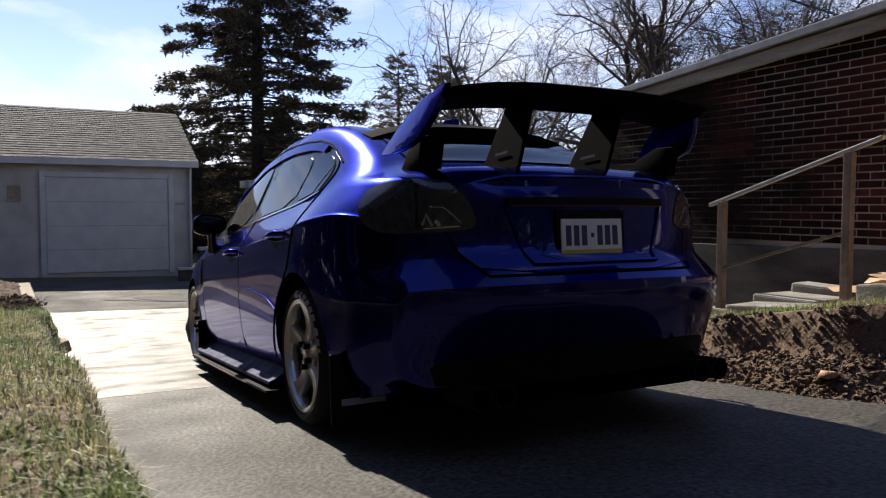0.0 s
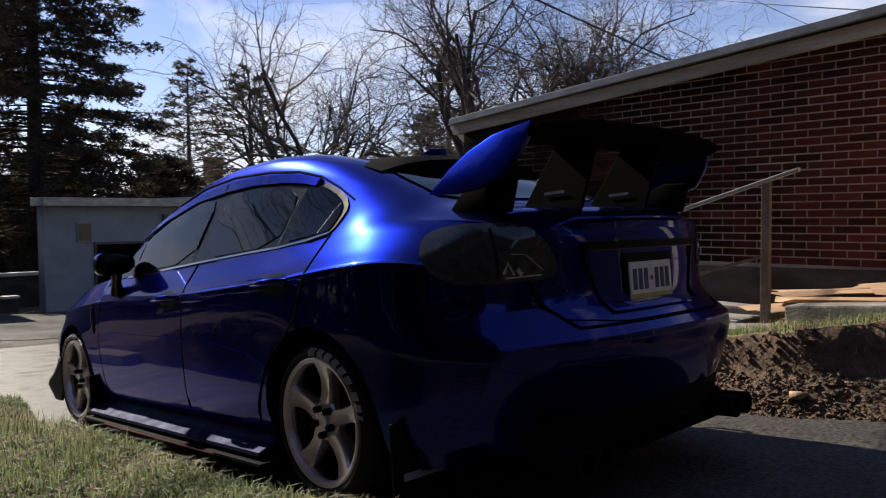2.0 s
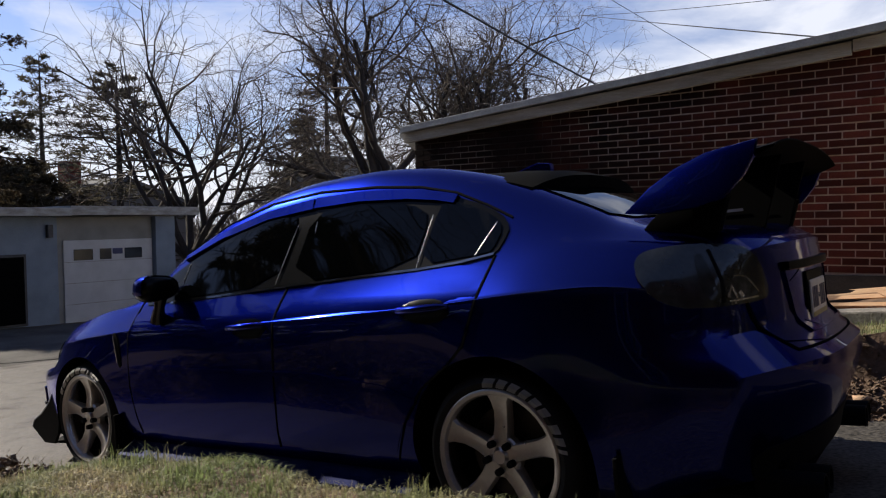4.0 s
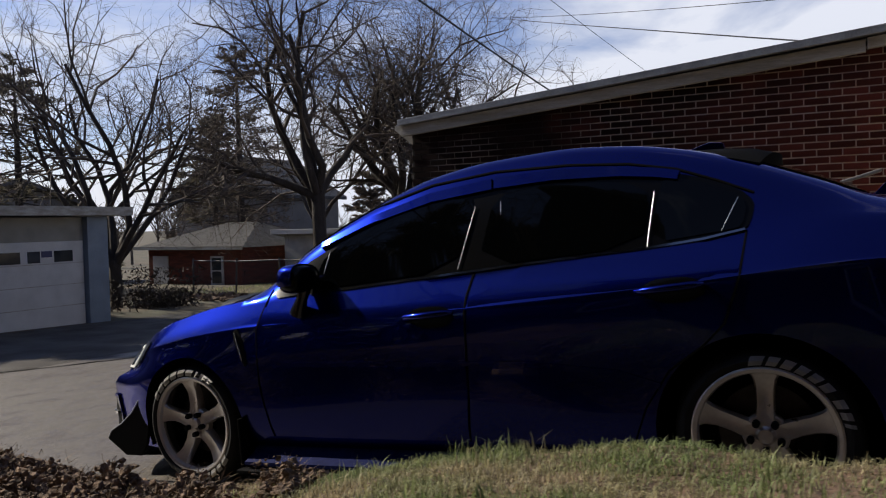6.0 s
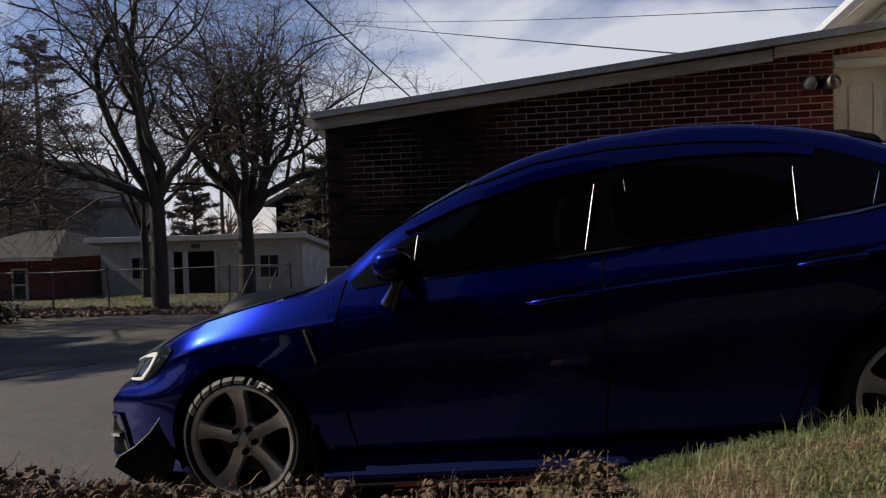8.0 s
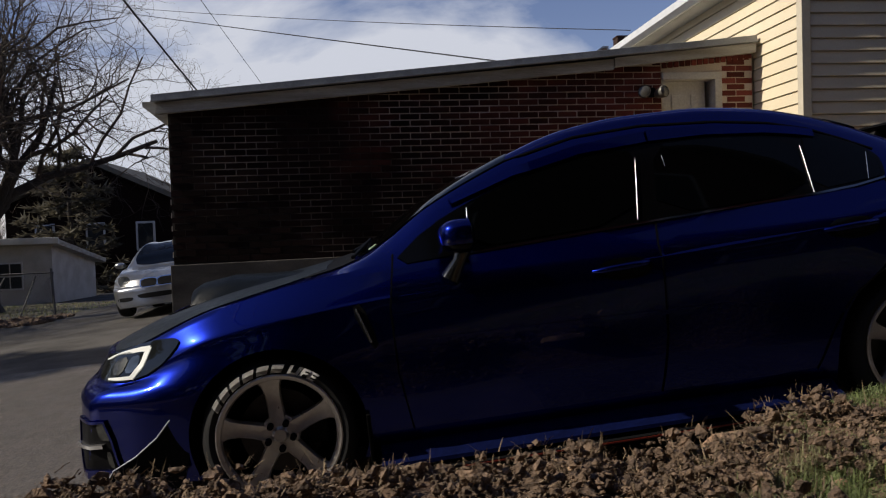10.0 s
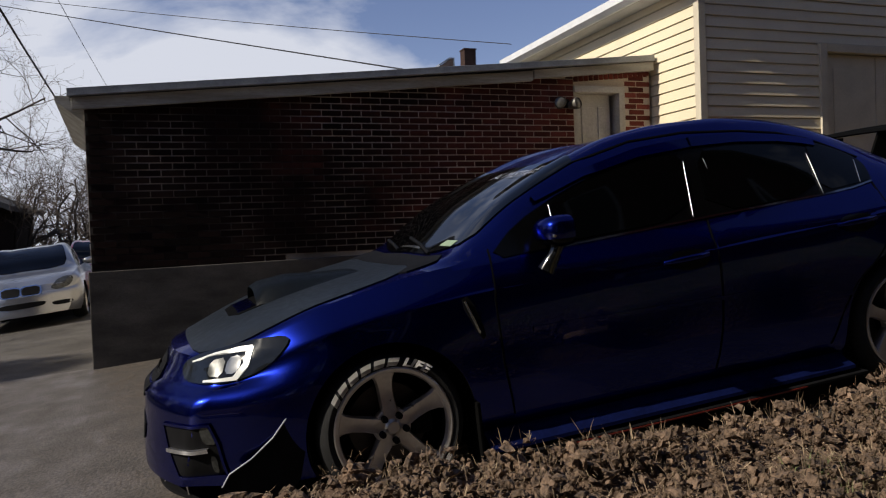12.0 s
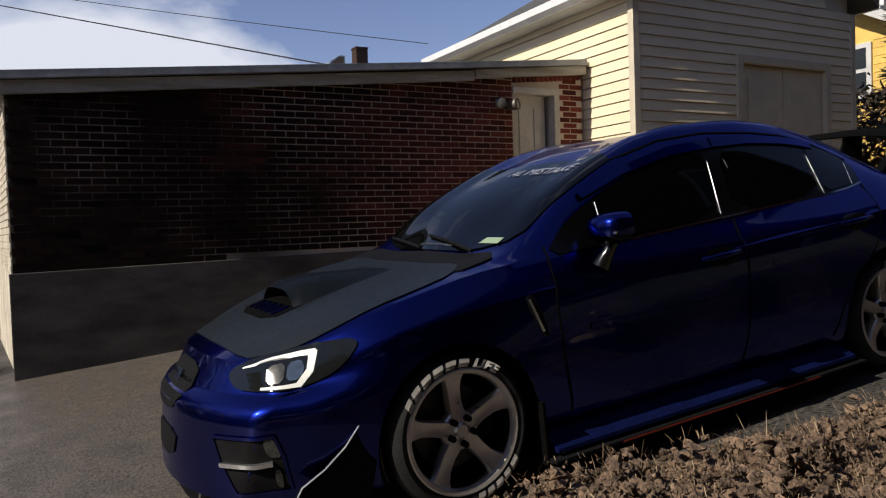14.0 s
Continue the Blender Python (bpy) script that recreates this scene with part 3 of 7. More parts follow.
bm = bmesh.new()
prism(bm, [(SID_X + 0.02, 0.2), (SID_X1 - 0.02, 0.2), (SID_X1 - 0.02, under_gable(SID_X1)), (RIDGE_X, RIDGE), (SID_X + 0.02, EAVE)], "xz", SID_Y + 0.07, SID_Y1)
part("wall_core", bm, M_CREAM, siding_house)
for x0, x1, z0 in ((SID_X + 0.02, 5.08, 0.2), (6.9, SID_X1 - 0.02, 0.2), (5.08, 6.9, 2.98)):
    part("wall_face", boxed(x0, x1, SID_Y + 0.02, SID_Y + 0.07, z0, EAVE - 0.02), M_CREAM, siding_house)
bm = bmesh.new()
prism(bm, [(SID_X + 0.1, EAVE), (SID_X1 - 0.1, EAVE), (RIDGE_X, RIDGE - 0.05)], "xz", SID_Y + 0.03, SID_Y + 0.07)
part("gable_face", bm, M_CREAM, siding_house)
pitch = (RIDGE - EAVE) / (RIDGE_X - SID_X)
bm = bmesh.new()
prism(bm, [(SID_X - 0.26, EAVE - 0.26 * pitch), (RIDGE_X, RIDGE + 0.005), (SID_X1 + 0.26, under_gable(SID_X1 + 0.26)), (SID_X1 + 0.26, under_gable(SID_X1 + 0.26) + 0.12), (RIDGE_X, RIDGE + 0.13), (SID_X - 0.26, EAVE - 0.26 * pitch + 0.12)], "xz", SID_Y - 0.22, SID_Y1 + 0.15)
part("roof", bm, M_ROOFING, siding_house)
for sx, x in ((-1, SID_X - 0.26), (1, SID_X1 + 0.26)):
    z = under_gable(x)
    bm = bmesh.new()
    prism(bm, [(x, z - 0.01), (x + sx * 0.035, z - 0.01), (x + sx * 0.1, z + 0.04), (x + sx * 0.105, z + 0.13), (x + sx * 0.09, z + 0.13), (x + sx * 0.08, z + 0.05), (x, z + 0.02)], "xz", SID_Y - 0.23, SID_Y1 + 0.16, 0.003)
    part("gutter", bm, M_GUTTER, siding_house, "white metal gutter")
part("soffit", boxed(SID_X - 0.25, SID_X + 0.0, SID_Y - 0.2, SID_Y1 + 0.14, EAVE - 0.155, EAVE - 0.135), M_WHITE, siding_house)
for name, x0, x1, y0, y1 in (("corner_board", SID_X - 0.02, SID_X + 0.07, SID_Y - 0.022, SID_Y + 0.07), ("corner_board", SID_X1 - 0.07, SID_X1 + 0.02, SID_Y - 0.022, SID_Y + 0.07)):
    part(name, boxed(x0, x1, y0, y1, 0.3, EAVE - 0.02, 0.004), M_CREAM, siding_house)
# the blocked garage door of the siding building
GD0, GD1, GDZ0, GDZ1 = 5.18, 6.8, 0.75, 2.88
gdoor = thing("door_2", "closed double door with worn cream panels in a plain frame", "door", kind="structure")
for x0, x1 in ((GD0 + 0.02, (GD0 + GD1) / 2 - 0.006), ((GD0 + GD1) / 2 + 0.006, GD1 - 0.02)):
    leaf = part("door_leaf", boxed(x0, x1, SID_Y + 0.03, SID_Y + 0.055, GDZ0, GDZ1 - 0.02, 0.003), M_CREAM, gdoor)
    for z0, z1 in ((1.9, 2.7), (0.9, 1.75)):
        part("door_panel", boxed(x0 + 0.12, x1 - 0.12, SID_Y + 0.022, SID_Y + 0.03, z0, z1, 0.003), M_CREAM, leaf)
part("frame", boxed(GD0 - 0.1, GD0, SID_Y - 0.035, SID_Y + 0.06, GDZ0, GDZ1 + 0.1, 0.004), M_CREAM, gdoor)
part("frame", boxed(GD1, GD1 + 0.1, SID_Y - 0.035, SID_Y + 0.06, GDZ0, GDZ1 + 0.1, 0.004), M_CREAM, gdoor)
part("frame", boxed(GD0 + 0.002, GD1 - 0.002, SID_Y - 0.035, SID_Y + 0.06, GDZ1, GDZ1 + 0.1, 0.004), M_CREAM, gdoor)

# ---- the parked blue car ----
CAR = pose(0, 0, 0, 0, -5, 0)
car = thing("sedan_car", "metallic blue sedan with black rear wing and tinted windows", "car", CAR)
c_z0 = curve_of((-2.2, 0.2), (-1.7, 0.17), (1.6, 0.17), (2.35, 0.25))
c_y0 = curve_of((-2.2, 0.62), (-1.9, 0.74), (-1.2, 0.8), (1.2, 0.8), (1.9, 0.78), (2.35, 0.66))
c_y1 = curve_of((-2.2, 0.67), (-1.9, 0.79), (-1.5, 0.855), (-1.0, 0.86), (0, 0.855), (1.0, 0.87), (1.4, 0.885), (1.9, 0.84), (2.35, 0.74))
c_y2 = curve_of((-2.2, 0.7), (-1.95, 0.8), (-1.6, 0.865), (-1.3, 0.89), (-0.8, 0.88), (0, 0.885), (1.0, 0.89), (1.35, 0.905), (1.7, 0.885), (2.05, 0.84), (2.35, 0.76))
c_y3 = curve_of((-2.2, 0.66), (-1.9, 0.765), (-1.5, 0.835), (-1.1, 0.858), (0, 0.872), (1.0, 0.882), (1.4, 0.882), (1.8, 0.845), (2.1, 0.79), (2.35, 0.7))
c_z3 = curve_of((-2.2, 0.58), (-1.7, 0.68), (-1.2, 0.755), (-0.8, 0.785), (0, 0.8), (1, 0.84), (1.7, 0.88), (2.1, 0.86), (2.35, 0.8))
c_y4 = curve_of((-2.2, 0.58), (-1.9, 0.69), (-1.5, 0.745), (-1.1, 0.775), (-0.8, 0.79), (0, 0.8), (1, 0.79), (1.35, 0.77), (1.7, 0.73), (2.0, 0.69), (2.35, 0.6))
c_z4 = curve_of((-2.2, 0.66), (-1.9, 0.735), (-1.5, 0.825), (-1.1, 0.895), (-0.8, 0.915), (-0.3, 0.922), (0.3, 0.945), (1.0, 0.972), (1.35, 1.01), (1.6, 1.03), (1.9, 1.02), (2.2, 0.995), (2.35, 0.95))
c_y5 = curve_of((-2.2, 0.45), (-1.9, 0.52), (-1.3, 0.56), (-1.05, 0.62), (-0.95, 0.68), (-0.6, 0.66), (-0.3, 0.625), (0, 0.595), (0.4, 0.58), (1.0, 0.57), (1.4, 0.575), (1.8, 0.58), (2.35, 0.5))
c_z5 = curve_of((-2.2, 0.672), (-1.9, 0.762), (-1.5, 0.848), (-1.15, 0.9), (-0.95, 0.94), (-0.62, 1.13), (-0.27, 1.278), (0.02, 1.362), (0.3, 1.393), (0.57, 1.398), (0.85, 1.375), (1.1, 1.325), (1.35, 1.245), (1.55, 1.165), (1.75, 1.088), (1.95, 1.055), (2.2, 1.035), (2.35, 0.97))
c_z6 = curve_of((-2.2, 0.678), (-1.9, 0.768), (-1.5, 0.85), (-1.15, 0.898), (-1.0, 0.915), (-0.9, 0.966), (-0.62, 1.15), (-0.27, 1.3), (0.02, 1.379), (0.3, 1.409), (0.57, 1.412), (0.85, 1.393), (1.1, 1.351), (1.35, 1.28), (1.55, 1.2), (1.75, 1.105), (1.95, 1.064), (2.2, 1.043), (2.35, 0.98))
c_z7 = curve_of((-2.2, 0.68), (-1.9, 0.77), (-1.5, 0.85), (-1.18, 0.896), (-1.03, 0.915), (-0.9, 0.98), (-0.62, 1.158), (-0.27, 1.308), (0.02, 1.386), (0.3, 1.417), (0.57, 1.42), (0.85, 1.401), (1.1, 1.361), (1.35, 1.29), (1.55, 1.212), (1.75, 1.112), (1.95, 1.068), (2.2, 1.046), (2.35, 0.985))


def body_shape(x, y, z):
    """Plan roundness and rake of the nose and the tail."""
    wf = min(max((-1.5 - x) / 0.7, 0), 1) ** 1.5
    wr = min(max((x - 1.6) / 0.75, 0), 1) ** 1.5
    a = abs(y)
    low = smooth01(0.6, 0.5, z)
    dx = wf * ((0.27 - 0.06 * low) * (a / 0.72) ** (2.6 - 0.4 * low) + 0.10 * smooth01(0.5, 0.72, z)) - wr * (0.26 * (a / 0.8) ** 2.8 + 0.13 * smooth01(0.58, 0.72, z) + 0.11 * smooth01(0.6, 0.22, z))
    dx -= wf * (0.05 * smooth01(0.57, 0.53, z) + 0.03 * smooth01(0.5, 0.2, z))
    return (x + dx, y, z)


def spline(points, per):
    """Catmull-Rom samples through points."""
    pts = [np.array(p, float) for p in points]
    pts = [2 * pts[0] - pts[1]] + pts + [2 * pts[-1] - pts[-2]]
    out = []
    for i in range(1, len(pts) - 2):
        for k in range(per):
            t = k / per
            a, b, c, d = pts[i - 1], pts[i], pts[i + 1], pts[i + 2]
            out.append(0.5 * (2 * b + (c - a) * t + (2 * a - 5 * b + 4 * c - d) * t * t + (3 * b - a - 3 * c + d) * t ** 3))
    out.append(pts[-2])
    return out


RING_PER = 5
BELT_ROW = 5 * RING_PER


def ring_at(x):
    """Half section of the body at x, from the sill to the middle of the top."""
    lower = spline([(c_y0(x), c_z0(x)), (c_y1(x), 0.31), (c_y2(x), 0.54), (c_y3(x) + 0.006, c_z3(x) - 0.022), (c_y3(x) - 0.008, c_z3(x) + 0.022), (c_y4(x), c_z4(x))], RING_PER)
    y5, y6 = c_y5(x), c_y5(x) * 0.52
    upper = spline([(c_y4(x), c_z4(x)), (y5, c_z5(x)), (y6, c_z6(x)), (0, c_z7(x)), (-y6, c_z6(x))], RING_PER)[: 3 * RING_PER + 1]
    k = 0.5
    upper = [u if i >= RING_PER else np.array((c_y4(x) + (y5 - c_y4(x)) * i / RING_PER, c_z4(x) + (c_z5(x) - c_z4(x)) * (i / RING_PER))) * k + u * (1 - k) for i, u in enumerate(upper)]
    return lower[:-1] + upper


def car_body_mesh():
    bm = bmesh.new()
    xs = spread(-2.2, -1.7, 12) + spread(-1.66, 1.8, 84) + spread(1.84, 2.35, 14)
    grid = []
    for x in xs:
        half = ring_at(x)
        full = [(-p[0], p[1]) for p in half] + [(p[0], p[1]) for p in half[-2::-1]]
        grid.append([bm.verts.new(body_shape(x, y, z)) for y, z in full])
    n = len(grid[0])
    for a, b in zip(grid, grid[1:]):
        for k in range(n - 1):
            bm.faces.new((a[k], a[k + 1], b[k + 1], b[k]))
        bm.faces.new((a[n - 1], a[0], b[0], b[n - 1]))
    for x, ring in ((xs[0], grid[0]), (xs[-1], grid[-1])):
        half = ring_at(x)
        arc = half[BELT_ROW:]
        cols = [(-p[0], p[1]) for p in arc] + [(p[0], p[1]) for p in arc[-2::-1]]
        rows = []
        for k in range(BELT_ROW):
            yk, zk = half[k]
            row = [ring[k]]
            for y, z in cols[1:-1]:
                s = y / arc[0][0]
                row.append(bm.verts.new(body_shape(x, s * yk, zk + (z - arc[0][1]) * (k / BELT_ROW))))
            rows.append(row + [ring[n - 1 - k]])
        rows.append(ring[BELT_ROW : n - BELT_ROW])
        for a, b in zip(rows, rows[1:]):
            for k in range(len(a) - 1):
                bm.faces.new((a[k], a[k + 1], b[k + 1], b[k]))
        bm.faces.new(rows[0])
    bmesh.ops.recalc_face_normals(bm, faces=bm.faces)
    return bm


FRONT_AXLE, REAR_AXLE, HUB_Z = -1.325, 1.325, 0.318
bm = car_body_mesh()
BODY = BVHTree.FromBMesh(bm)
# wheel openings cut through the sides
solid = new("body_blank", mesh_of("body_blank", bm, [M_PAINT, M_DARK]))
cut = bmesh.new()
for ax, r in ((FRONT_AXLE, 0.342), (REAR_AXLE, 0.362)):
    for sy in (-1, 1):
        rings = [[cut.verts.new((ax + r * math.cos(a), sy * y, HUB_Z - 0.005 + r * math.sin(a))) for a in spread(0, 2 * math.pi, 49)[:-1]] for y in (0.52, 1.2)]
        fs = [cut.faces.new(rings[0]), cut.faces.new(rings[1][::-1])]
        for k in range(48):
            fs.append(cut.faces.new((rings[0][k], rings[0][(k + 1) % 48], rings[1][(k + 1) % 48], rings[1][k])))
        for f in fs:
            f.material_index = 0
bmesh.ops.recalc_face_normals(cut, faces=cut.faces)
cutter = new("arch_blank", mesh_of("arch_blank", cut, [M_DARK]))
mod = solid.modifiers.new("arches", "BOOLEAN")
mod.operation, mod.solver, mod.object, mod.material_mode = "DIFFERENCE", "EXACT", cutter, "TRANSFER"
bpy.context.view_layer.update()
body_mesh = bpy.data.meshes.new_from_object(solid.evaluated_get(bpy.context.evaluated_depsgraph_get()))
bpy.data.objects.remove(solid)
bpy.data.objects.remove(cutter)
body_mesh.shade_smooth()
body_mesh.set_sharp_from_angle(angle=radians(38))
body = new("body", body_mesh)
body.parent = car

# ---- pieces laid on the body's skin ----


def skin(a, b, view):
    """The skin of the body below a point (a, b) of a view: place and outward normal."""
    if view == "left":
        o, d = Vector((a, -2, b)), Vector((0, 1, 0))
    elif view == "right":
        o, d = Vector((a, 2, b)), Vector((0, -1, 0))
    elif view == "top":
        o, d = Vector((a, b, 3)), Vector((0, 0, -1))
    elif view == "rear":
        o, d = Vector((4, a, b)), Vector((-1, 0, 0))
    elif view == "front":
        o, d = Vector((-4, a, b)), Vector((1, 0, 0))
    elif view == "corner":
        d = Vector((0.7071, 0.7071, 0))
        o = Vector((0.7071, -0.7071, 0)) * a - d * 4 + Vector((0, 0, b))
    elif view == "corner_r":
        d = Vector((0.7071, -0.7071, 0))
        o = Vector((0.7071, 0.7071, 0)) * a - d * 4 + Vector((0, 0, b))
    elif view == "tail":
        d = Vector((-0.7071, 0.7071, 0))
        o = Vector((0.7071, 0.7071, 0)) * a - d * 4 + Vector((0, 0, b))
    else:
        d = Vector((-0.7071, -0.7071, 0))
        o = Vector((0.7071, -0.7071, 0)) * a - d * 4 + Vector((0, 0, b))
    p, n, _, _ = BODY.ray_cast(o, d)
    if p is None:
        p, n, _, _ = BODY.find_nearest(o + d * 3.2)
    return p, (n if n.dot(d) < 0 else -n)


def soften(outline, rounds=2):
    """Corner cutting that rounds an outline."""
    for _ in range(rounds):
        out = []
        for (a, b), (c, d) in zip(outline, outline[1:] + outline[:1]):
            out += [(a * 0.78 + c * 0.22, b * 0.78 + d * 0.22), (a * 0.22 + c * 0.78, b * 0.22 + d * 0.78)]
        outline = out
    return outline


def patch(name, outline, view, material, parent, lift=0.004, cell=0.04, rounds=2, label="", depth=0.012):
    """A panel with an outline in a view, moulded over the body and set proud of it."""
    pts = soften(list(outline), rounds) if rounds else list(outline)
    bm = bmesh.new()
    bm.faces.new([bm.verts.new((a, b, 0)) for a, b in pts])
    for axis in (0, 1):
        lo, hi = min(p[axis] for p in pts), max(p[axis] for p in pts)
        k = math.ceil(lo / cell)
        while k * cell < hi:
            co, no = Vector((0, 0, 0)), Vector((0, 0, 0))
            co[axis], no[axis] = k * cell, 1
            bmesh.ops.bisect_plane(bm, geom=bm.verts[:] + bm.edges[:] + bm.faces[:], plane_co=co, plane_no=no, dist=1e-5)
            k += 1
    normals = {}
    for v in bm.verts:
        p, n = skin(v.co.x, v.co.y, view)
        normals[v] = n
        v.co = p + n * lift
    rim = [e for e in bm.edges if e.is_boundary]
    made = bmesh.ops.extrude_edge_only(bm, edges=rim)
    old = {}
    for e in rim:
        for v in e.verts:
            old[v] = v
    for v in [g for g in made["geom"] if isinstance(g, bmesh.types.BMVert)]:
        near = min((w for e in v.link_edges for w in e.verts if w in normals), key=lambda w: (w.co - v.co).length, default=None)
        if near is not None:
            v.co = near.co - normals[near] * depth
    bmesh.ops.recalc_face_normals(bm, faces=bm.faces)
    mid = max(bm.faces, key=lambda f: f.calc_area())
    c = mid.calc_center_median()
    q, n, _, _ = BODY.find_nearest(c)
    if mid.normal.dot(c - q) < 0:
        bmesh.ops.reverse_faces(bm, faces=bm.faces)
    return part(name, bm, material, parent, label, smooth=40)


def strip(name, line, view, width, material, parent, lift=0.003, step=0.03, label="", thick=0.0):
    """A narrow band along a line over the body."""
    pts = []
    for (a, b), (c, d) in zip(line, line[1:]):
        k = max(1, int(math.hypot(c - a, d - b) / step))
        pts += [(a + (c - a) * i / k, b + (d - b) * i / k) for i in range(k)]
    pts.append(line[-1])
    bm = bmesh.new()
    rows = []
    for i, (a, b) in enumerate(pts):
        (p, n), (q, _) = skin(a, b, view), skin(*pts[min(i + 1, len(pts) - 1)], view)
        r, _ = skin(*pts[max(i - 1, 0)], view)
        along = (q - r).normalized()
        wide = width if not hasattr(width, "__len__") else width[0] + (width[1] - width[0]) * i / (len(pts) - 1)
        side = n.cross(along).normalized() * wide / 2
        hgt = n * (lift + thick)
        rows.append([bm.verts.new(p + s + h) for s, h in ((-side, -n * 0.004), (-side * 0.9, hgt), (side * 0.9, hgt), (side, -n * 0.004))])
    for a, b in zip(rows, rows[1:]):
        for k in range(3):
            bm.faces.new((a[k], a[k + 1], b[k + 1], b[k]))
    bmesh.ops.recalc_face_normals(bm, faces=bm.faces)
    f = bm.faces[len(bm.faces) // 2]
    q, n, _, _ = BODY.find_nearest(f.calc_center_median())
    if f.normal.dot(f.calc_center_median() - q) < 0:
        bmesh.ops.reverse_faces(bm, faces=bm.faces)
    return part(name, bm, material, parent, label, smooth=40)


# doors, side windows and their trim, on both sides
FRONT_GLASS = [(-0.57, 0.932), (0.2, 0.968), (0.275, 1.255), (0.1, 1.272), (-0.2, 1.215), (-0.5, 1.105)]
REAR_GLASS = [(0.29, 0.972), (0.955, 0.994), (0.99, 1.19), (0.88, 1.25), (0.6, 1.275), (0.345, 1.272)]
QUARTER_GLASS = [(0.985, 1.0), (1.27, 1.022), (1.31, 1.03), (1.328, 1.11), (1.27, 1.165), (1.13, 1.225), (1.035, 1.24), (1.02, 1.19)]
SURROUND = [(-0.83, 0.905), (-0.5, 0.924), (0.3, 0.96), (1.0, 0.987), (1.25, 1.008), (1.325, 1.022), (1.345, 1.07), (1.352, 1.115), (1.3, 1.17), (1.15, 1.238), (0.99, 1.276), (0.85, 1.286), (0.5, 1.29), (0.2, 1.283), (-0.1, 1.246), (-0.4, 1.155), (-0.66, 1.04)]
for side in ("left", "right"):
    fdoor = patch("front_door", [(-0.82, 0.905), (-0.845, 0.75), (-0.84, 0.5), (-0.8, 0.27), (0.2, 0.27), (0.235, 0.5), (0.256, 0.958)], side, M_PAINT, car, 0.003, 0.05, 1)
    rdoor = patch("rear_door", [(0.272, 0.958), (0.247, 0.5), (0.212, 0.27), (0.86, 0.27), (0.93, 0.42), (1.03, 0.558), (1.16, 0.645), (1.23, 0.713), (1.29, 0.86), (1.318, 1.01)], side, M_PAINT, car, 0.003, 0.05, 1)
    strip("door_gap", [(0.276, 0.96), (0.253, 0.86), (0.241, 0.5), (0.206, 0.27)], side, 0.008, M_DARK, car, 0.0035)
    strip("door_gap", [(-0.81, 0.95), (-0.848, 0.75), (-0.845, 0.5), (-0.81, 0.27)], side, 0.007, M_DARK, car, 0.0035)
    strip("door_gap", [(1.322, 1.018), (1.296, 0.865), (1.236, 0.712), (1.165, 0.643), (1.034, 0.552), (0.94, 0.42), (0.875, 0.27)], side, 0.007, M_DARK, car, 0.0035)
    patch("window_surround", SURROUND, side, M_BLACK_GLOSS, car, 0.005, 0.05, 1)
    patch("front_window", FRONT_GLASS, side, M_TINT, fdoor, 0.009, 0.05, 1, "dark tinted front window")
    patch("rear_window", REAR_GLASS, side, M_TINT, rdoor, 0.009, 0.05, 1, "dark tinted rear window")
    patch("quarter_window", QUARTER_GLASS, side, M_TINT, rdoor, 0.009, 0.05, 1, "small tinted quarter window")
    strip("belt_trim", [(-0.56, 0.916), (-0.131, 0.937), (0.28, 0.957), (0.741, 0.977), (0.979, 0.985), (1.174, 0.999), (1.318, 1.02)], side, 0.011, M_BELT, car, 0.008, label="thin chrome belt trim")
    # bright metal beads standing in for sun glints along the pillar trim
    for (a0, b0), (a1, b1), r, owner in (((0.2, 0.968), (0.259, 1.224), 0.0019, fdoor), ((0.979, 0.99), (1.003, 1.195), 0.0016, rdoor), ((1.24, 1.018), (1.297, 1.135), 0.0016, rdoor), ((0.377, 1.175), (0.375, 1.23), 0.0009, rdoor), ((-0.5, 1.0), (-0.485, 1.1), 0.002, fdoor)):
        bead = bmesh.new()
        line = []
        for k in range(5):
            p, n = skin(a0 + (a1 - a0) * k / 4, b0 + (b1 - b0) * k / 4, side)
            line.append(p + n * 0.0105)
        tube(bead, line, [r * s for s in (0.5, 1, 1, 1, 0.5)], 10)
        part("pillar_trim", bead, M_GLINT, owner, smooth=60)
    strip("rain_guard", [(-0.545, 1.128), (-0.28, 1.219), (0.034, 1.287), (0.325, 1.309)], side, (0.036, 0.058), M_PAINT, fdoor, 0.014, label="blue-tinted rain guard", thick=0.003)
    strip("rain_guard", [(0.336, 1.311), (0.6, 1.31), (0.86, 1.288), (1.0, 1.265), (1.09, 1.243)], side, (0.058, 0.045), M_PAINT, rdoor, 0.014, label="blue-tinted rain guard", thick=0.003)
    strip("roof_seam", [(-0.6, 1.15), (-0.32, 1.273), (0.023, 1.35), (0.33, 1.368), (0.66, 1.35), (0.9, 1.32), (1.08, 1.275), (1.23, 1.21), (1.35, 1.15)], side, 0.009, M_DARK, car, 0.004)
    sy = -1 if side == "left" else 1
    # crease along the doors
    strip("door_crease", [(-0.7, 0.61), (0.0, 0.6), (0.5, 0.59), (0.85, 0.55), (1.0, 0.5)], side, 0.022, M_PAINT, car, 0.004, thick=0.006)
    for hx, hz, door in ((0.078, 0.79, fdoor), (1.06, 0.838, rdoor)):
        # black patch painted for the shade in the cup behind the handle
        patch("handle_recess", [(hx - 0.11, hz - 0.012), (hx - 0.02, hz - 0.05), (hx + 0.09, hz - 0.045), (hx + 0.135, hz - 0.005), (hx + 0.08, hz + 0.04), (hx - 0.07, hz + 0.036)], side, M_BLACK_GLOSS, door, 0.0045, 0.05, 2)
        p0, n0 = skin(hx - 0.115, hz, side)
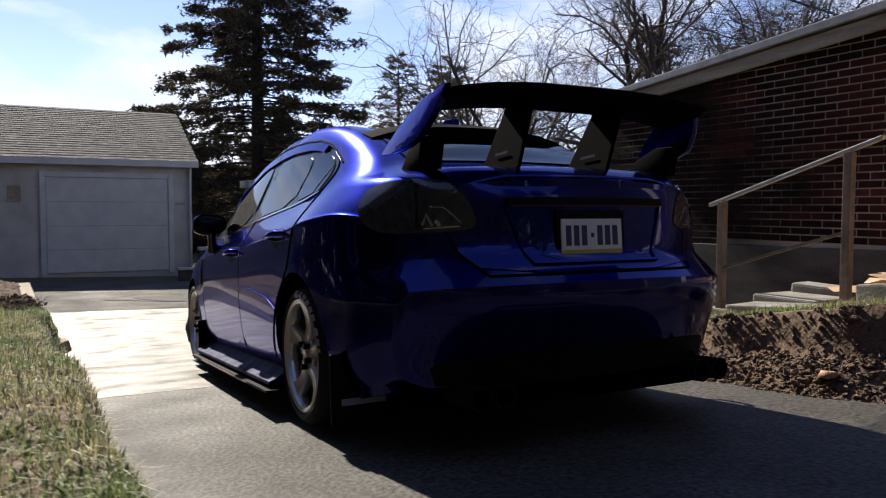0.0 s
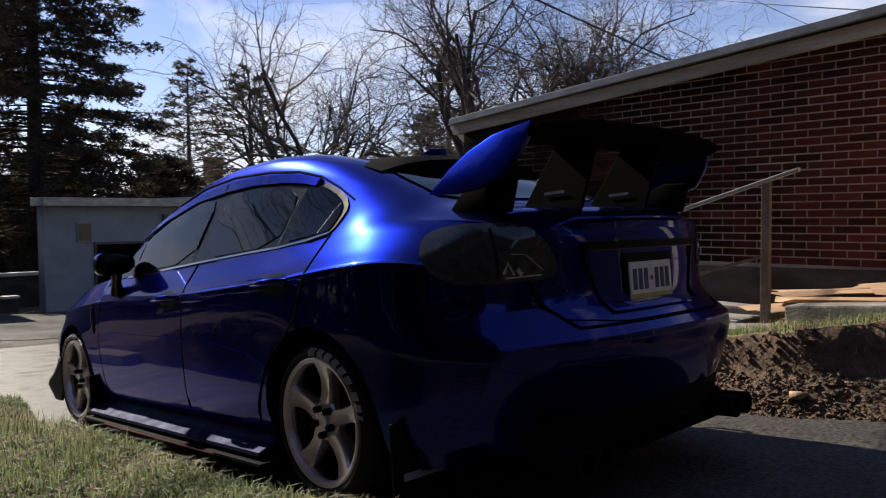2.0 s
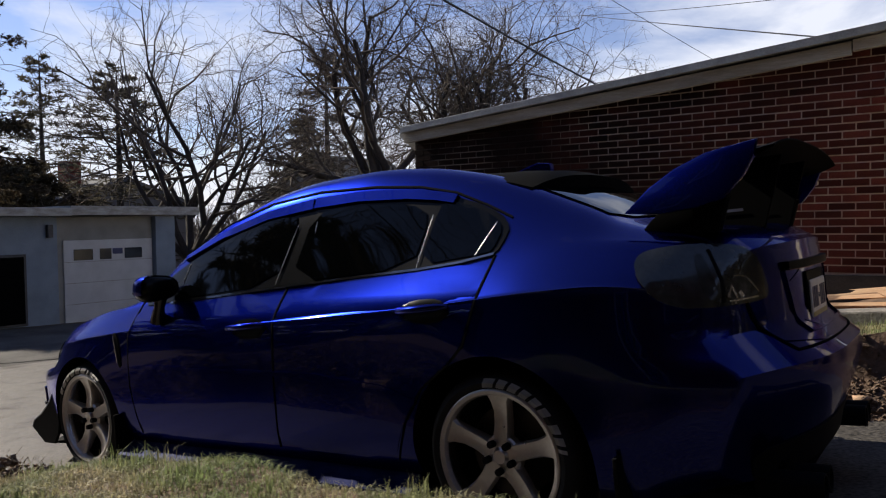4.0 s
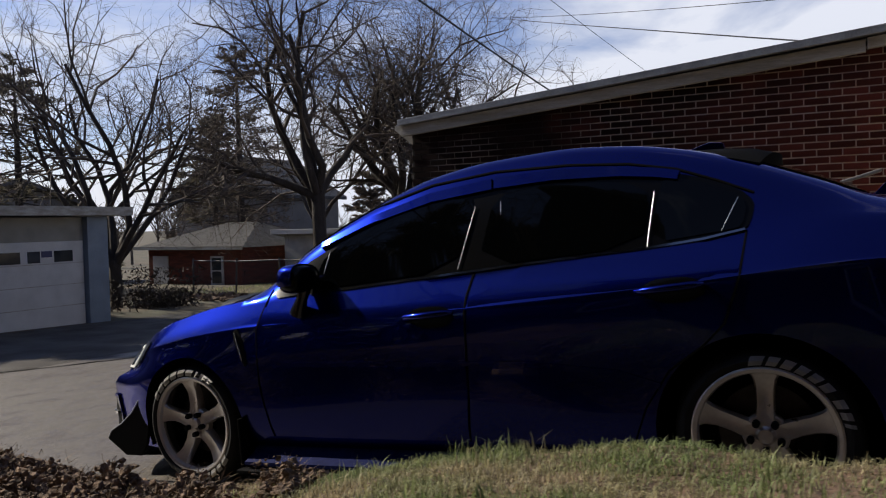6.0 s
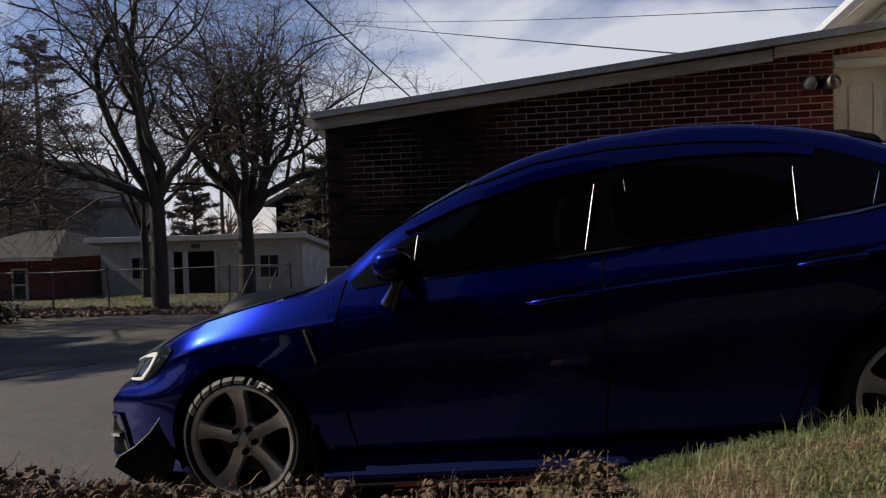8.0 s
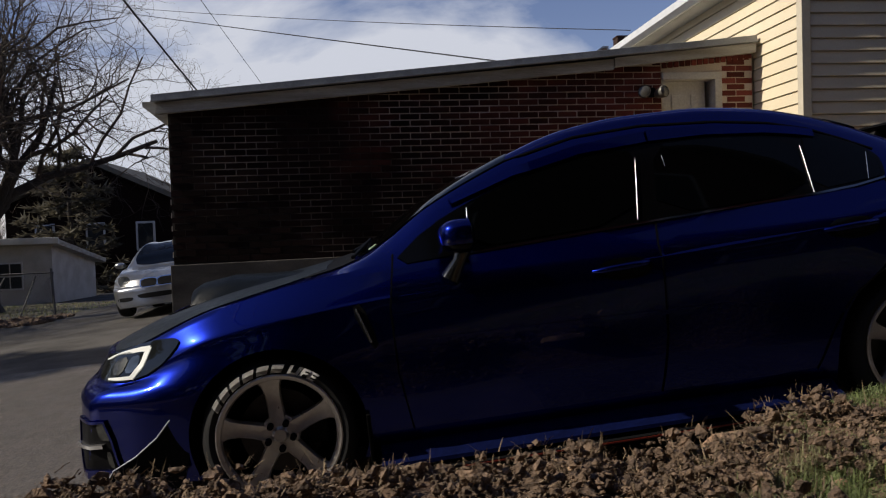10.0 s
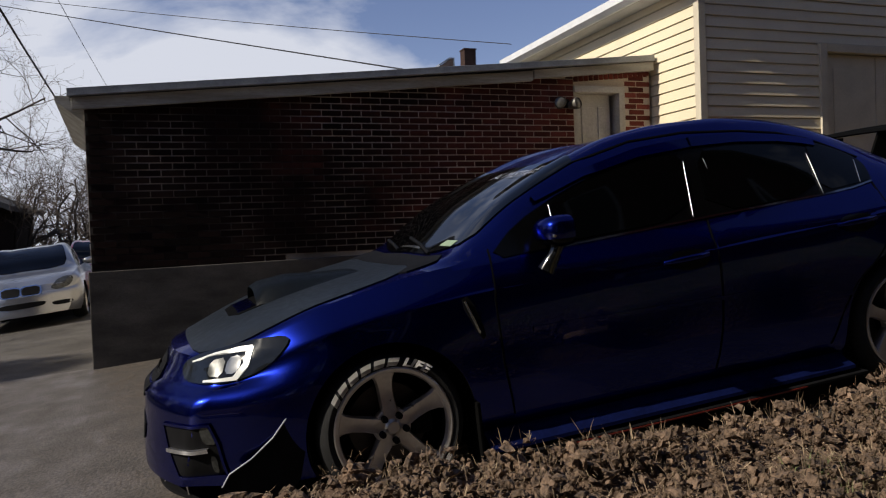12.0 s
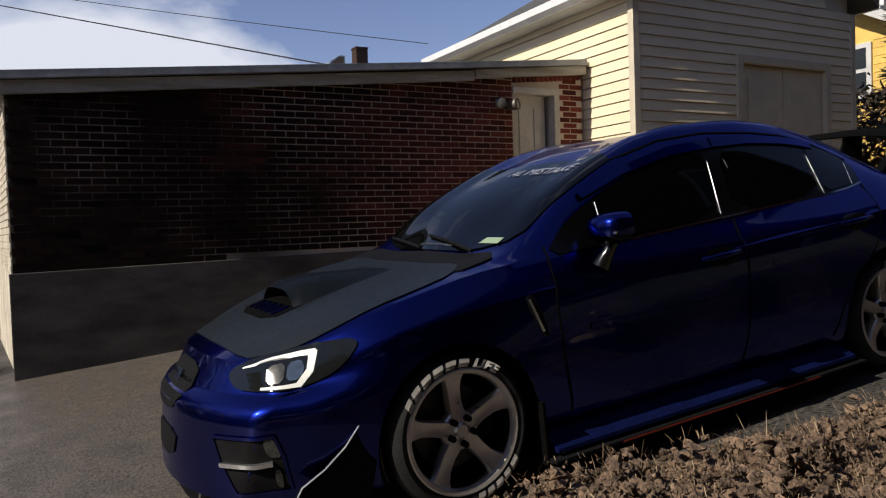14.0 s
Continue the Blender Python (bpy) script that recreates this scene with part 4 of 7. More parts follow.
        p1, n1 = skin(hx + 0.115, hz + 0.012, side)
        hb = bmesh.new()
        tube(hb, [p0 + n0 * 0.002, p0 * 0.85 + p1 * 0.15 + n0 * 0.034, p0 * 0.5 + p1 * 0.5 + n0 * 0.042, p0 * 0.12 + p1 * 0.88 + n1 * 0.036, p1 + n1 * 0.002], [0.009, 0.013, 0.014, 0.014, 0.01], 8)
        part("door_handle", hb, M_PAINT, door, smooth=60)
    # fender vent
    patch("fender_vent", [(-1.0, 0.77), (-0.955, 0.785), (-0.905, 0.62), (-0.93, 0.6)], side, M_BLACK, car, 0.004, 0.04, 1)
    strip("vent_trim", [(-0.98, 0.765), (-0.935, 0.632)], side, 0.009, M_LAMP_SILVER, car, 0.009, label="bright vent trim")
    # side skirt and red pinstripe
    sk = bmesh.new()
    for x0, x1 in ((-0.95, 0.95),):
        prism(sk, [(-0.0, 0.13), (-0.0, 0.235), (0.055, 0.222), (0.1, 0.19), (0.158, 0.165), (0.16, 0.15), (0.1, 0.143)], "yz", x0, x1, 0.004)
    for v in sk.verts:
        v.co.y = sy * (0.77 + v.co.y)
        if v.co.x > 0.9 or v.co.x < -0.9:
            v.co.y -= sy * 0.01
    bmesh.ops.recalc_face_normals(sk, faces=sk.faces)
    part("side_skirt", sk, M_SKIRT, car, "dusty dark blue side skirt")
    part("skirt_lip", boxed(-0.98, 1.0, min(sy * 0.78, sy * 0.945), max(sy * 0.78, sy * 0.945), 0.118, 0.132, 0.003), M_BLACK, car)
    part("pinstripe", boxed(-0.64, 0.62, min(sy * 0.945, sy * 0.949), max(sy * 0.945, sy * 0.949), 0.122, 0.1275), M_RED, car, "red pinstripe on the skirt")
    part("mud_flap", boxed(-0.99, -0.975, min(sy * 0.72, sy * 0.9), max(sy * 0.72, sy * 0.9), 0.1, 0.36, 0.004), M_DARK, car)
    flap = part("mud_flap", boxed(1.76, 1.775, min(sy * 0.62, sy * 0.9), max(sy * 0.62, sy * 0.9), 0.09, 0.36, 0.004), M_BLACK, car, "black rear mud flap with a pale mark")
    part("mark", boxed(1.776, 1.778, min(sy * 0.68, sy * 0.86), max(sy * 0.68, sy * 0.86), 0.165, 0.19), M_STICKER, flap)

    # ---- mirror ----
    mir = bmesh.new()
    bmesh.ops.create_uvsphere(mir, u_segments=20, v_segments=12, radius=1)
    for v in mir.verts:
        x, y, z = (math.copysign(abs(c) ** 0.72, c) * 0.94 for c in v.co)
        flat = 0.045 if x > 0 else 0.085
        v.co = Vector((-0.54 + 1.1 * flat * x, sy * (0.885 + 0.11 * y), 0.995 + 0.066 * z * (1 - 0.15 * y * sy)))
    bmesh.ops.recalc_face_normals(mir, faces=mir.faces)
    mirror = part("wing_mirror", mir, M_BLACK_GLOSS, car, "door mirror with blue cap and black foot", smooth=50)
    cap_b = bmesh.new()
    bmesh.ops.create_uvsphere(cap_b, u_segments=20, v_segments=12, radius=1)
    bmesh.ops.bisect_plane(cap_b, geom=cap_b.verts[:] + cap_b.edges[:] + cap_b.faces[:], plane_co=(0.15, 0, 0), plane_no=(1, 0, 0), clear_outer=True)
    bmesh.ops.bisect_plane(cap_b, geom=cap_b.verts[:] + cap_b.edges[:] + cap_b.faces[:], plane_co=(0, 0, -0.25), plane_no=(0, 0, -1), clear_outer=True)
    for v in cap_b.verts:
        x, y, z = (math.copysign(abs(c) ** 0.72, c) * 0.94 for c in v.co)
        v.co = Vector((-0.54 + 0.1 * x, sy * (0.885 + 0.114 * y), 0.995 + 0.07 * z * (1 - 0.15 * y * sy)))
    bmesh.ops.recalc_face_normals(cap_b, faces=cap_b.faces)
    part("mirror_cap", cap_b, M_PAINT, mirror, "blue mirror cap", smooth=50)
    part("indicator", boxed(-0.61, -0.53, min(sy * 0.93, sy * 0.978), max(sy * 0.93, sy * 0.978), 0.975, 0.988, 0.004), M_LAMP_SILVER, mirror)
    ft = bmesh.new()
    tube(ft, [(-0.535, sy * 0.875, 0.955), (-0.56, sy * 0.87, 0.9), (-0.6, sy * 0.855, 0.835)], [0.034, 0.026, 0.04], 8)
    part("mirror_foot", ft, M_FOOT, mirror, smooth=50)

# hood, glass and roof
HOOD_HALF = [(-2.042, -0.15), (-2.018, -0.46), (-1.93, -0.545), (-1.817, -0.63), (-1.679, -0.682), (-1.528, -0.703), (-1.35, -0.7), (-1.21, -0.672), (-1.085, -0.545), (-1.1, -0.2)]
patch("hood", HOOD_HALF + [(x, -y) for x, y in HOOD_HALF[::-1]], "top", M_CARBON, car, 0.005, 0.05, 1, "satin carbon-fibre hood")
patch("windscreen", [(-0.965, 0), (-0.94, -0.4), (-0.86, -0.645), (-0.62, -0.645), (-0.42, -0.63), (-0.25, -0.605), (-0.28, -0.25), (-0.29, 0), (-0.28, 0.25), (-0.25, 0.605), (-0.42, 0.63), (-0.62, 0.645), (-0.86, 0.645), (-0.94, 0.4)], "top", M_TINT, car, 0.006, 0.05, 1, "raked tinted windscreen")
patch("rear_screen", [(1.2, -0.47), (1.17, 0), (1.2, 0.47), (1.5, 0.5), (1.7, 0.5), (1.74, 0), (1.7, -0.5), (1.5, -0.5)], "top", M_TINT, car, 0.006, 0.05, 1, "rear screen")
patch("cowl", [(-1.2, -0.67), (-1.08, -0.53), (-1.095, -0.2), (-1.095, 0.2), (-1.08, 0.53), (-1.2, 0.67), (-0.95, 0.665), (-0.965, 0.3), (-0.975, 0), (-0.965, -0.3), (-0.95, -0.665)], "top", M_BLACK, car, 0.0055, 0.05, 1, "black plastic cowl")
for y0, y1 in ((-0.45, 0.1), (0.05, 0.55)):
    wb = bmesh.new()
    tube(wb, [skin(-0.97, y0, 'top')[0] + Vector((0, 0, 0.02)), skin(-0.92, (y0 + y1) / 2, 'top')[0] + Vector((0, 0, 0.02)), skin(-0.88, y1, 'top')[0] + Vector((0, 0, 0.018))], 0.009, 6)
    part("wiper", wb, M_BLACK, car)
# hood scoop with its mouth
sc = bmesh.new()
rows = []
for x, h, w in ((-1.73, 0.072, 0.235), (-1.69, 0.084, 0.25), (-1.56, 0.074, 0.24), (-1.4, 0.036, 0.21), (-1.22, 0.0, 0.18)):
    row = []
    for k in range(13):
        y = -w + 2 * w * k / 12
        p, n = skin(x, y, "top")
        row.append(sc.verts.new((x, y, p.z + h * (1 - (abs(y) / w) ** 4) + 0.004)))
    rows.append(row)
for a, b in zip(rows, rows[1:]):
    for k in range(12):
        sc.faces.new((a[k], a[k + 1], b[k + 1], b[k]))
bmesh.ops.solidify(sc, geom=sc.faces[:], thickness=0.006)
bmesh.ops.recalc_face_normals(sc, faces=sc.faces)
scoop = part("hood_scoop", sc, M_CARBON, car, "dark scoop with a blue grille insert", smooth=40)
patch("scoop_mouth", [(-1.85, -0.25), (-1.85, 0.25), (-1.66, 0.25), (-1.66, -0.25)], "top", M_DARK, scoop, 0.008, 0.05, 1)
for k in range(5):
    patch("scoop_bar", [(-1.81, -0.205 + 0.085 * k), (-1.73, -0.205 + 0.085 * k), (-1.73, -0.145 + 0.085 * k), (-1.81, -0.145 + 0.085 * k)], "top", M_PAINT, scoop, 0.011, 0.05, 1, depth=0.003)
# writing across the top of the windscreen
patch("inspection_sticker", [(-0.895, -0.555), (-0.86, -0.555), (-0.86, -0.42), (-0.895, -0.4)], "top", M_GREEN_STICKER, car, 0.0085, 0.05, 0, depth=0.002)
patch("sticker_bar", [(-0.93, -0.2), (-0.918, -0.2), (-0.918, 0.12), (-0.93, 0.12)], "top", M_LAMP_GREY, car, 0.0085, 0.05, 0, depth=0.002)


def lettering(text, size, place, material, parent, name, bold=0.0):
    """Flat letters of the built-in font, laid by a function of (along, up)."""
    cu = bpy.data.curves.new(name, "FONT")
    cu.body, cu.size, cu.shear, cu.offset = text, size, 0.25, bold
    ob = bpy.data.objects.new(name, cu)
    me = bpy.data.meshes.new_from_object(ob)
    bpy.data.objects.remove(ob)
    for v in me.vertices:
        v.co = place(v.co.x, v.co.y)
    me.materials.clear()
    me.materials.append(material)
    out = new(name, me)
    out.parent = parent
    return out


def on_screen(u, v):
    p, n = skin(-0.425 + 0.9 * v, 0.03 - u, "top")
    return p + n * 0.011


lettering("AL MISTAKE", 0.098, on_screen, M_STICKER, car, "banner_lettering")
fin = bmesh.new()
prism(fin, [(0.98, 1.37), (1.2, 1.345), (1.19, 1.41), (1.13, 1.42), (1.05, 1.4)], "xz", -0.022, 0.022, 0.006)
part("antenna_fin", fin, M_PAINT, car, "blue antenna fin")
rs = bmesh.new()
rows = []
for x, z in ((1.08, 1.385), (1.2, 1.392), (1.33, 1.375), (1.42, 1.345)):
    row = []
    for k in range(15):
        y = -0.53 + 1.06 * k / 14
        p, n = skin(x, y, "top")
        top_z = max(p.z + 0.004, z - 0.022 - 0.06 * (abs(y) / 0.53) ** 3)
        row.append(rs.verts.new((x - 0.05 * (abs(y) / 0.53) ** 2, y, top_z)))
    rows.append(row)
for a, b in zip(rows, rows[1:]):
    for k in range(14):
        rs.faces.new((a[k], a[k + 1], b[k + 1], b[k]))
made = bmesh.ops.extrude_edge_only(rs, edges=[e for e in rs.edges if e.is_boundary])
for v in [g for g in made["geom"] if isinstance(g, bmesh.types.BMVert)]:
    v.co.z -= 0.05
bmesh.ops.recalc_face_normals(rs, faces=rs.faces)
part("roof_spoiler", rs, M_DARK, car, "black roof spoiler above the rear screen", smooth=40)

# ---- rear wing ----
wing = thing("rear_wing", "", "")
wing.parent = car
END = [(1.775, 1.118), (1.855, 1.195), (1.94, 1.25), (2.04, 1.29), (2.2, 1.312), (2.19, 1.255), (2.16, 1.2), (2.1, 1.135), (2.02, 1.112), (1.9, 1.105)]
for sy in (-1, 1):
    e = bmesh.new()
    prism(e, END, "xz", min(sy * 0.6, sy * 0.63), max(sy * 0.6, sy * 0.63), 0.008)
    for v in e.verts:
        v.co.y -= sy * 0.35 * (v.co.z - 1.22)
    part("end_plate", e, M_PAINT, wing, "blue wing end plate", smooth=35)
    s = bmesh.new()
    prism(s, [(1.8, 1.05), (2.06, 1.03), (2.1, 1.15), (2.0, 1.16), (1.88, 1.125)], "xz", min(sy * 0.545, sy * 0.598), max(sy * 0.545, sy * 0.598), 0.012)
    part("wing_foot", s, M_DARK, wing, smooth=35)
for yb, yt in ((-0.255, -0.225), (0.165, 0.2)):
    s = bmesh.new()
    prism(s, [(1.86, 1.05), (2.13, 1.035), (2.2, 1.285), (2.02, 1.285)], "xz", -0.008, 0.008, 0.003)
    for v in s.verts:
        v.co.y += yb + (yt - yb) * (v.co.z - 1.05) / 0.25
    stay = part("wing_stay", s, M_DARK, wing, "black upright carrying the wing blade")
    part("mark", boxed(1.97, 2.06, yb - 0.006, yb - 0.004, 1.1, 1.11), M_STICKER, stay)
bl = bmesh.new()
FOIL = [(1.98, 0.0), (2.02, 0.016), (2.1, 0.026), (2.18, 0.028), (2.25, 0.04), (2.252, 0.034), (2.18, 0.006), (2.1, -0.004), (2.02, -0.008)]
rows = []
for k in range(21):
    y = -0.6 + 1.2 * k / 20
    lift = 1.292 - 0.045 * (abs(y) / 0.6) ** 3
    rows.append([bl.verts.new((x, y, lift + z)) for x, z in FOIL])
for a, b in zip(rows, rows[1:]):
    for k in range(len(FOIL)):
        bl.faces.new((a[k], b[k], b[(k + 1) % len(FOIL)], a[(k + 1) % len(FOIL)]))
bmesh.ops.recalc_face_normals(bl, faces=bl.faces)
part("wing_blade", bl, M_DARK, wing, "black wing blade", smooth=50)

# ---- tail ----
for view, sy in (("tail", -1), ("tail_r", 1)):
    # outline in (along the corner, height)
    lamp = patch("tail_lamp", [(0.745, 0.9), (0.757, 0.955), (0.8, 0.987), (0.915, 0.999), (1.06, 0.987), (1.12, 0.97), (1.17, 0.915), (1.202, 0.825), (1.17, 0.8), (0.97, 0.797), (0.86, 0.802), (0.785, 0.835)], view, M_TAIL, car, 0.008, 0.03, 2, "smoked tail lamp")
    patch("lamp_chamber", [(0.935, 0.82), (0.93, 0.96), (0.965, 0.965), (0.985, 0.82)], view, M_LAMP_INNER, lamp, 0.0092, 0.03, 1, depth=0.003)
    patch("reflector", [(1.0, 0.815), (1.03, 0.875), (1.06, 0.895), (1.12, 0.87), (1.15, 0.815)], view, M_LAMP_GREY, lamp, 0.0095, 0.03, 1, depth=0.003)
    strip("lamp_divider", [(0.995, 0.81), (1.0, 0.88), (0.985, 0.975)], view, 0.012, M_BLACK, lamp, 0.01)
    strip("reflector_rib", [(1.015, 0.825), (1.03, 0.86), (1.05, 0.82)], view, 0.012, M_LAMP_SILVER, lamp, 0.0105)
    strip("reflector_rib", [(1.06, 0.84), (1.075, 0.82)], view, 0.016, M_LAMP_SILVER, lamp, 0.0105)
    strip("reflector_rib", [(1.04, 0.89), (1.09, 0.885), (1.145, 0.83)], view, 0.004, M_LAMP_SILVER, lamp, 0.0108)
    strip("reflector_rib", [(1.02, 0.812), (1.14, 0.816)], view, 0.006, M_LAMP_SILVER, lamp, 0.0105)
patch("trunk_lid", [(-0.62, 1.0), (-0.55, 0.75), (-0.47, 0.64), (0.47, 0.64), (0.55, 0.75), (0.62, 1.0)], "rear", M_PAINT, car, 0.004, 0.05, 1)
strip("trunk_gap", [(-0.63, 1.0), (-0.555, 0.75), (-0.47, 0.635), (0.47, 0.635), (0.555, 0.75), (0.63, 1.0)], "rear", 0.008, M_DARK, car, 0.0045)
patch("plate_recess", [(-0.36, 0.885), (-0.28, 0.675), (0.28, 0.675), (0.36, 0.885)], "rear", M_PAINT, car, 0.007, 0.05, 1)
strip("recess_edge", [(-0.365, 0.885), (-0.285, 0.67), (0.285, 0.67), (0.365, 0.885)], "rear", 0.014, M_PAINT, car, 0.008, thick=0.006)
strip("trunk_trim", [(-0.36, 0.9), (0.36, 0.9)], "rear", 0.03, M_BLACK, car, 0.012, thick=0.012)
strip("trunk_pinstripe", [(-0.35, 0.886), (0.35, 0.886)], "rear", 0.006, M_RED, car, 0.02, label="red pinstripe over the plate")
P0, PN = skin(0, 0.77, "rear")
px = P0.x + 0.02
plate = part("number_plate", boxed(px - 0.008, px, -0.155, 0.13, 0.7, 0.835, 0.006), M_PLATE, car, "white and yellow number plate with dark bars")
part("plate_band", boxed(px + 0.0, px + 0.002, -0.15, 0.125, 0.704, 0.72), M_PLATE_Y, plate)
part("plate_frame", boxed(px - 0.012, px - 0.009, -0.172, 0.147, 0.68, 0.868, 0.004), M_BLACK, plate)
for k in range(7):
    y0 = -0.136 + 0.0365 * k
    if k != 3:
        part("plate_bar", boxed(px, px + 0.002, y0, y0 + 0.024, 0.735, 0.81), M_INK, plate)
part("plate_dot", boxed(px, px + 0.002, -0.02, -0.006, 0.765, 0.782), M_INK, plate)
# lower rear bumper, diffuser and exhausts
# one black patch for both the plastic valance and the bumper's shade
patch("rear_valance", [(-0.66, 0.345), (-0.4, 0.36), (0.4, 0.36), (0.66, 0.345), (0.62, 0.23), (-0.62, 0.23)], "rear", M_BLACK, car, 0.005, 0.05, 1, "black lower rear valance, plastic and painted bumper shade")
part("diffuser", boxed(1.9, 2.2, -0.55, 0.55, 0.16, 0.3, 0.04), M_DARK, car)
for sy in (-1, 1):
    for dy in (0.0, 0.095):
        ex = bmesh.new()
        lathe(ex, [(0.044, -0.2), (0.044, 0.0), (0.036, 0.0), (0.036, -0.15)], 16, "y")
        for v in ex.verts:
            v.co = Vector((2.3 + v.co.y, sy * (0.46 + dy) + v.co.x, 0.225 + v.co.z))
        part("exhaust_tip", ex, M_BLACK, car, smooth=40)

# ---- nose ----
for view, sy in (("corner", -1), ("corner_r", 1)):
    lens = patch("headlamp", [(-1.15, 0.618), (-1.098, 0.58), (-0.972, 0.574), (-0.838, 0.58), (-0.747, 0.606), (-0.671, 0.656), (-0.632, 0.712), (-0.662, 0.73), (-0.758, 0.727), (-0.833, 0.715), (-0.949, 0.696), (-1.072, 0.672), (-1.138, 0.646)], view, M_LAMP_SMOKE, car, 0.007, 0.03, 1, "headlamp with dark housing")
    strip("running_light", [(-1.078, 0.65), (-0.958, 0.676), (-0.847, 0.691), (-0.79, 0.694)], view, (0.007, 0.026), M_LAMP_WHITE, lens, 0.0095, 0.02, label="lit white running light")
    strip("running_light", [(-0.8, 0.7), (-0.802, 0.635), (-0.84, 0.59)], view, (0.036, 0.024), M_LAMP_WHITE, lens, 0.01, 0.01)
    strip("running_light", [(-0.83, 0.592), (-0.98, 0.583)], view, (0.018, 0.01), M_LAMP_WHITE, lens, 0.0097, 0.02)
    patch("projector", [(-0.885, 0.607), (-0.89, 0.662), (-0.84, 0.672), (-0.822, 0.64), (-0.84, 0.607)], view, M_PROJECTOR, lens, 0.009, 0.03, 1, depth=0.003)
    patch("projector", [(-0.965, 0.6), (-0.965, 0.655), (-0.9, 0.665), (-0.892, 0.6)], view, M_LAMP_GREY, lens, 0.009, 0.03, 1, depth=0.003)
    patch("fog_recess", [(-1.19, 0.43), (-0.9, 0.442), (-0.878, 0.363), (-0.87, 0.235), (-1.065, 0.235), (-1.14, 0.344)], view, M_BLACK, car, 0.005, 0.03, 1)
    strip("fog_rim", [(-1.175, 0.43), (-0.905, 0.44), (-0.882, 0.363), (-0.874, 0.24), (-1.062, 0.24), (-1.138, 0.344), (-1.175, 0.43)], view, 0.012, M_PAINT, car, 0.006, 0.03, thick=0.006)
    strip("fog_bar", [(-1.13, 0.336), (-0.92, 0.346)], view, 0.016, M_LAMP_SILVER, car, 0.012, thick=0.01)
    patch("fog_lamp", [(-0.946, 0.434), (-0.906, 0.434), (-0.886, 0.363), (-0.936, 0.368)], view, M_LAMP_GREY, car, 0.008, 0.03, 1)
    patch("fog_lamp", [(-0.92, 0.323), (-0.897, 0.319), (-0.9, 0.25), (-0.922, 0.258)], view, M_LAMP_GREY, car, 0.008, 0.03, 1)
patch("grille", [(-0.2, 0.645), (-0.22, 0.54), (-0.14, 0.475), (0.14, 0.475), (0.22, 0.54), (0.2, 0.645)], "front", M_BLACK, car, 0.005, 0.04, 1)
strip("grille_trim", [(-0.19, 0.58), (0.19, 0.58)], "front", 0.016, M_BLACK_GLOSS, car, 0.01)
strip("badge", [(-0.04, 0.58), (0.04, 0.58)], "front", 0.05, M_CHROME, car, 0.014)
patch("lower_intake", [(-0.2, 0.4), (-0.16, 0.29), (0.16, 0.29), (0.2, 0.4)], "front", M_BLACK, car, 0.005, 0.05, 1)
sp = bmesh.new()
for k in range(25):
    a = -1 + 2 * k / 24
    y = 0.74 * a
    x = -2.235 + 0.32 * abs(a) ** 2.6
    v = [sp.verts.new(c) for c in ((x, y, 0.112), (x, y, 0.124), (x + 0.2, y * 0.96, 0.14), (x + 0.2, y * 0.96, 0.112))]
    if k:
        for i in range(4):
            sp.faces.new((prev[i], prev[(i + 1) % 4], v[(i + 1) % 4], v[i]))
    prev = v
bmesh.ops.recalc_face_normals(sp, faces=sp.faces)
split = part("front_splitter", sp, M_BLACK, car, "black front splitter")
for sy in (-1, 1):
    e = bmesh.new()
    prism(e, [(-1.99, 0.225), (-1.955, 0.27), (-1.87, 0.31), (-1.785, 0.37), (-1.72, 0.44), (-1.685, 0.5), (-1.66, 0.5), (-1.67, 0.3), (-1.7, 0.2), (-1.75, 0.14), (-1.86, 0.14)], "xz", min(sy * 0.81, sy * 0.828), max(sy * 0.81, sy * 0.828), 0.003)
    fin = part("canard", e, M_BLACK, car, "black splitter fin with a pale edge")
    e = bmesh.new()
    tube(e, [(-1.985, sy * 0.83, 0.23), (-1.955, sy * 0.83, 0.272), (-1.87, sy * 0.83, 0.312), (-1.785, sy * 0.83, 0.372), (-1.72, sy * 0.83, 0.442), (-1.685, sy * 0.83, 0.502)], 0.003, 6)
    part("edge_trim", e, M_STICKER, fin, smooth=60)
    for y in (0.25, 0.5):
        r = bmesh.new()
        tube(r, [(-2.225 + 0.32 * (y / 0.74) ** 2.6, sy * y, 0.12), (-2.19 + 0.12 * y, sy * y, 0.3)], 0.005, 6)
        part("splitter_rod", r, M_CHROME, car)

# ---- wheels ----


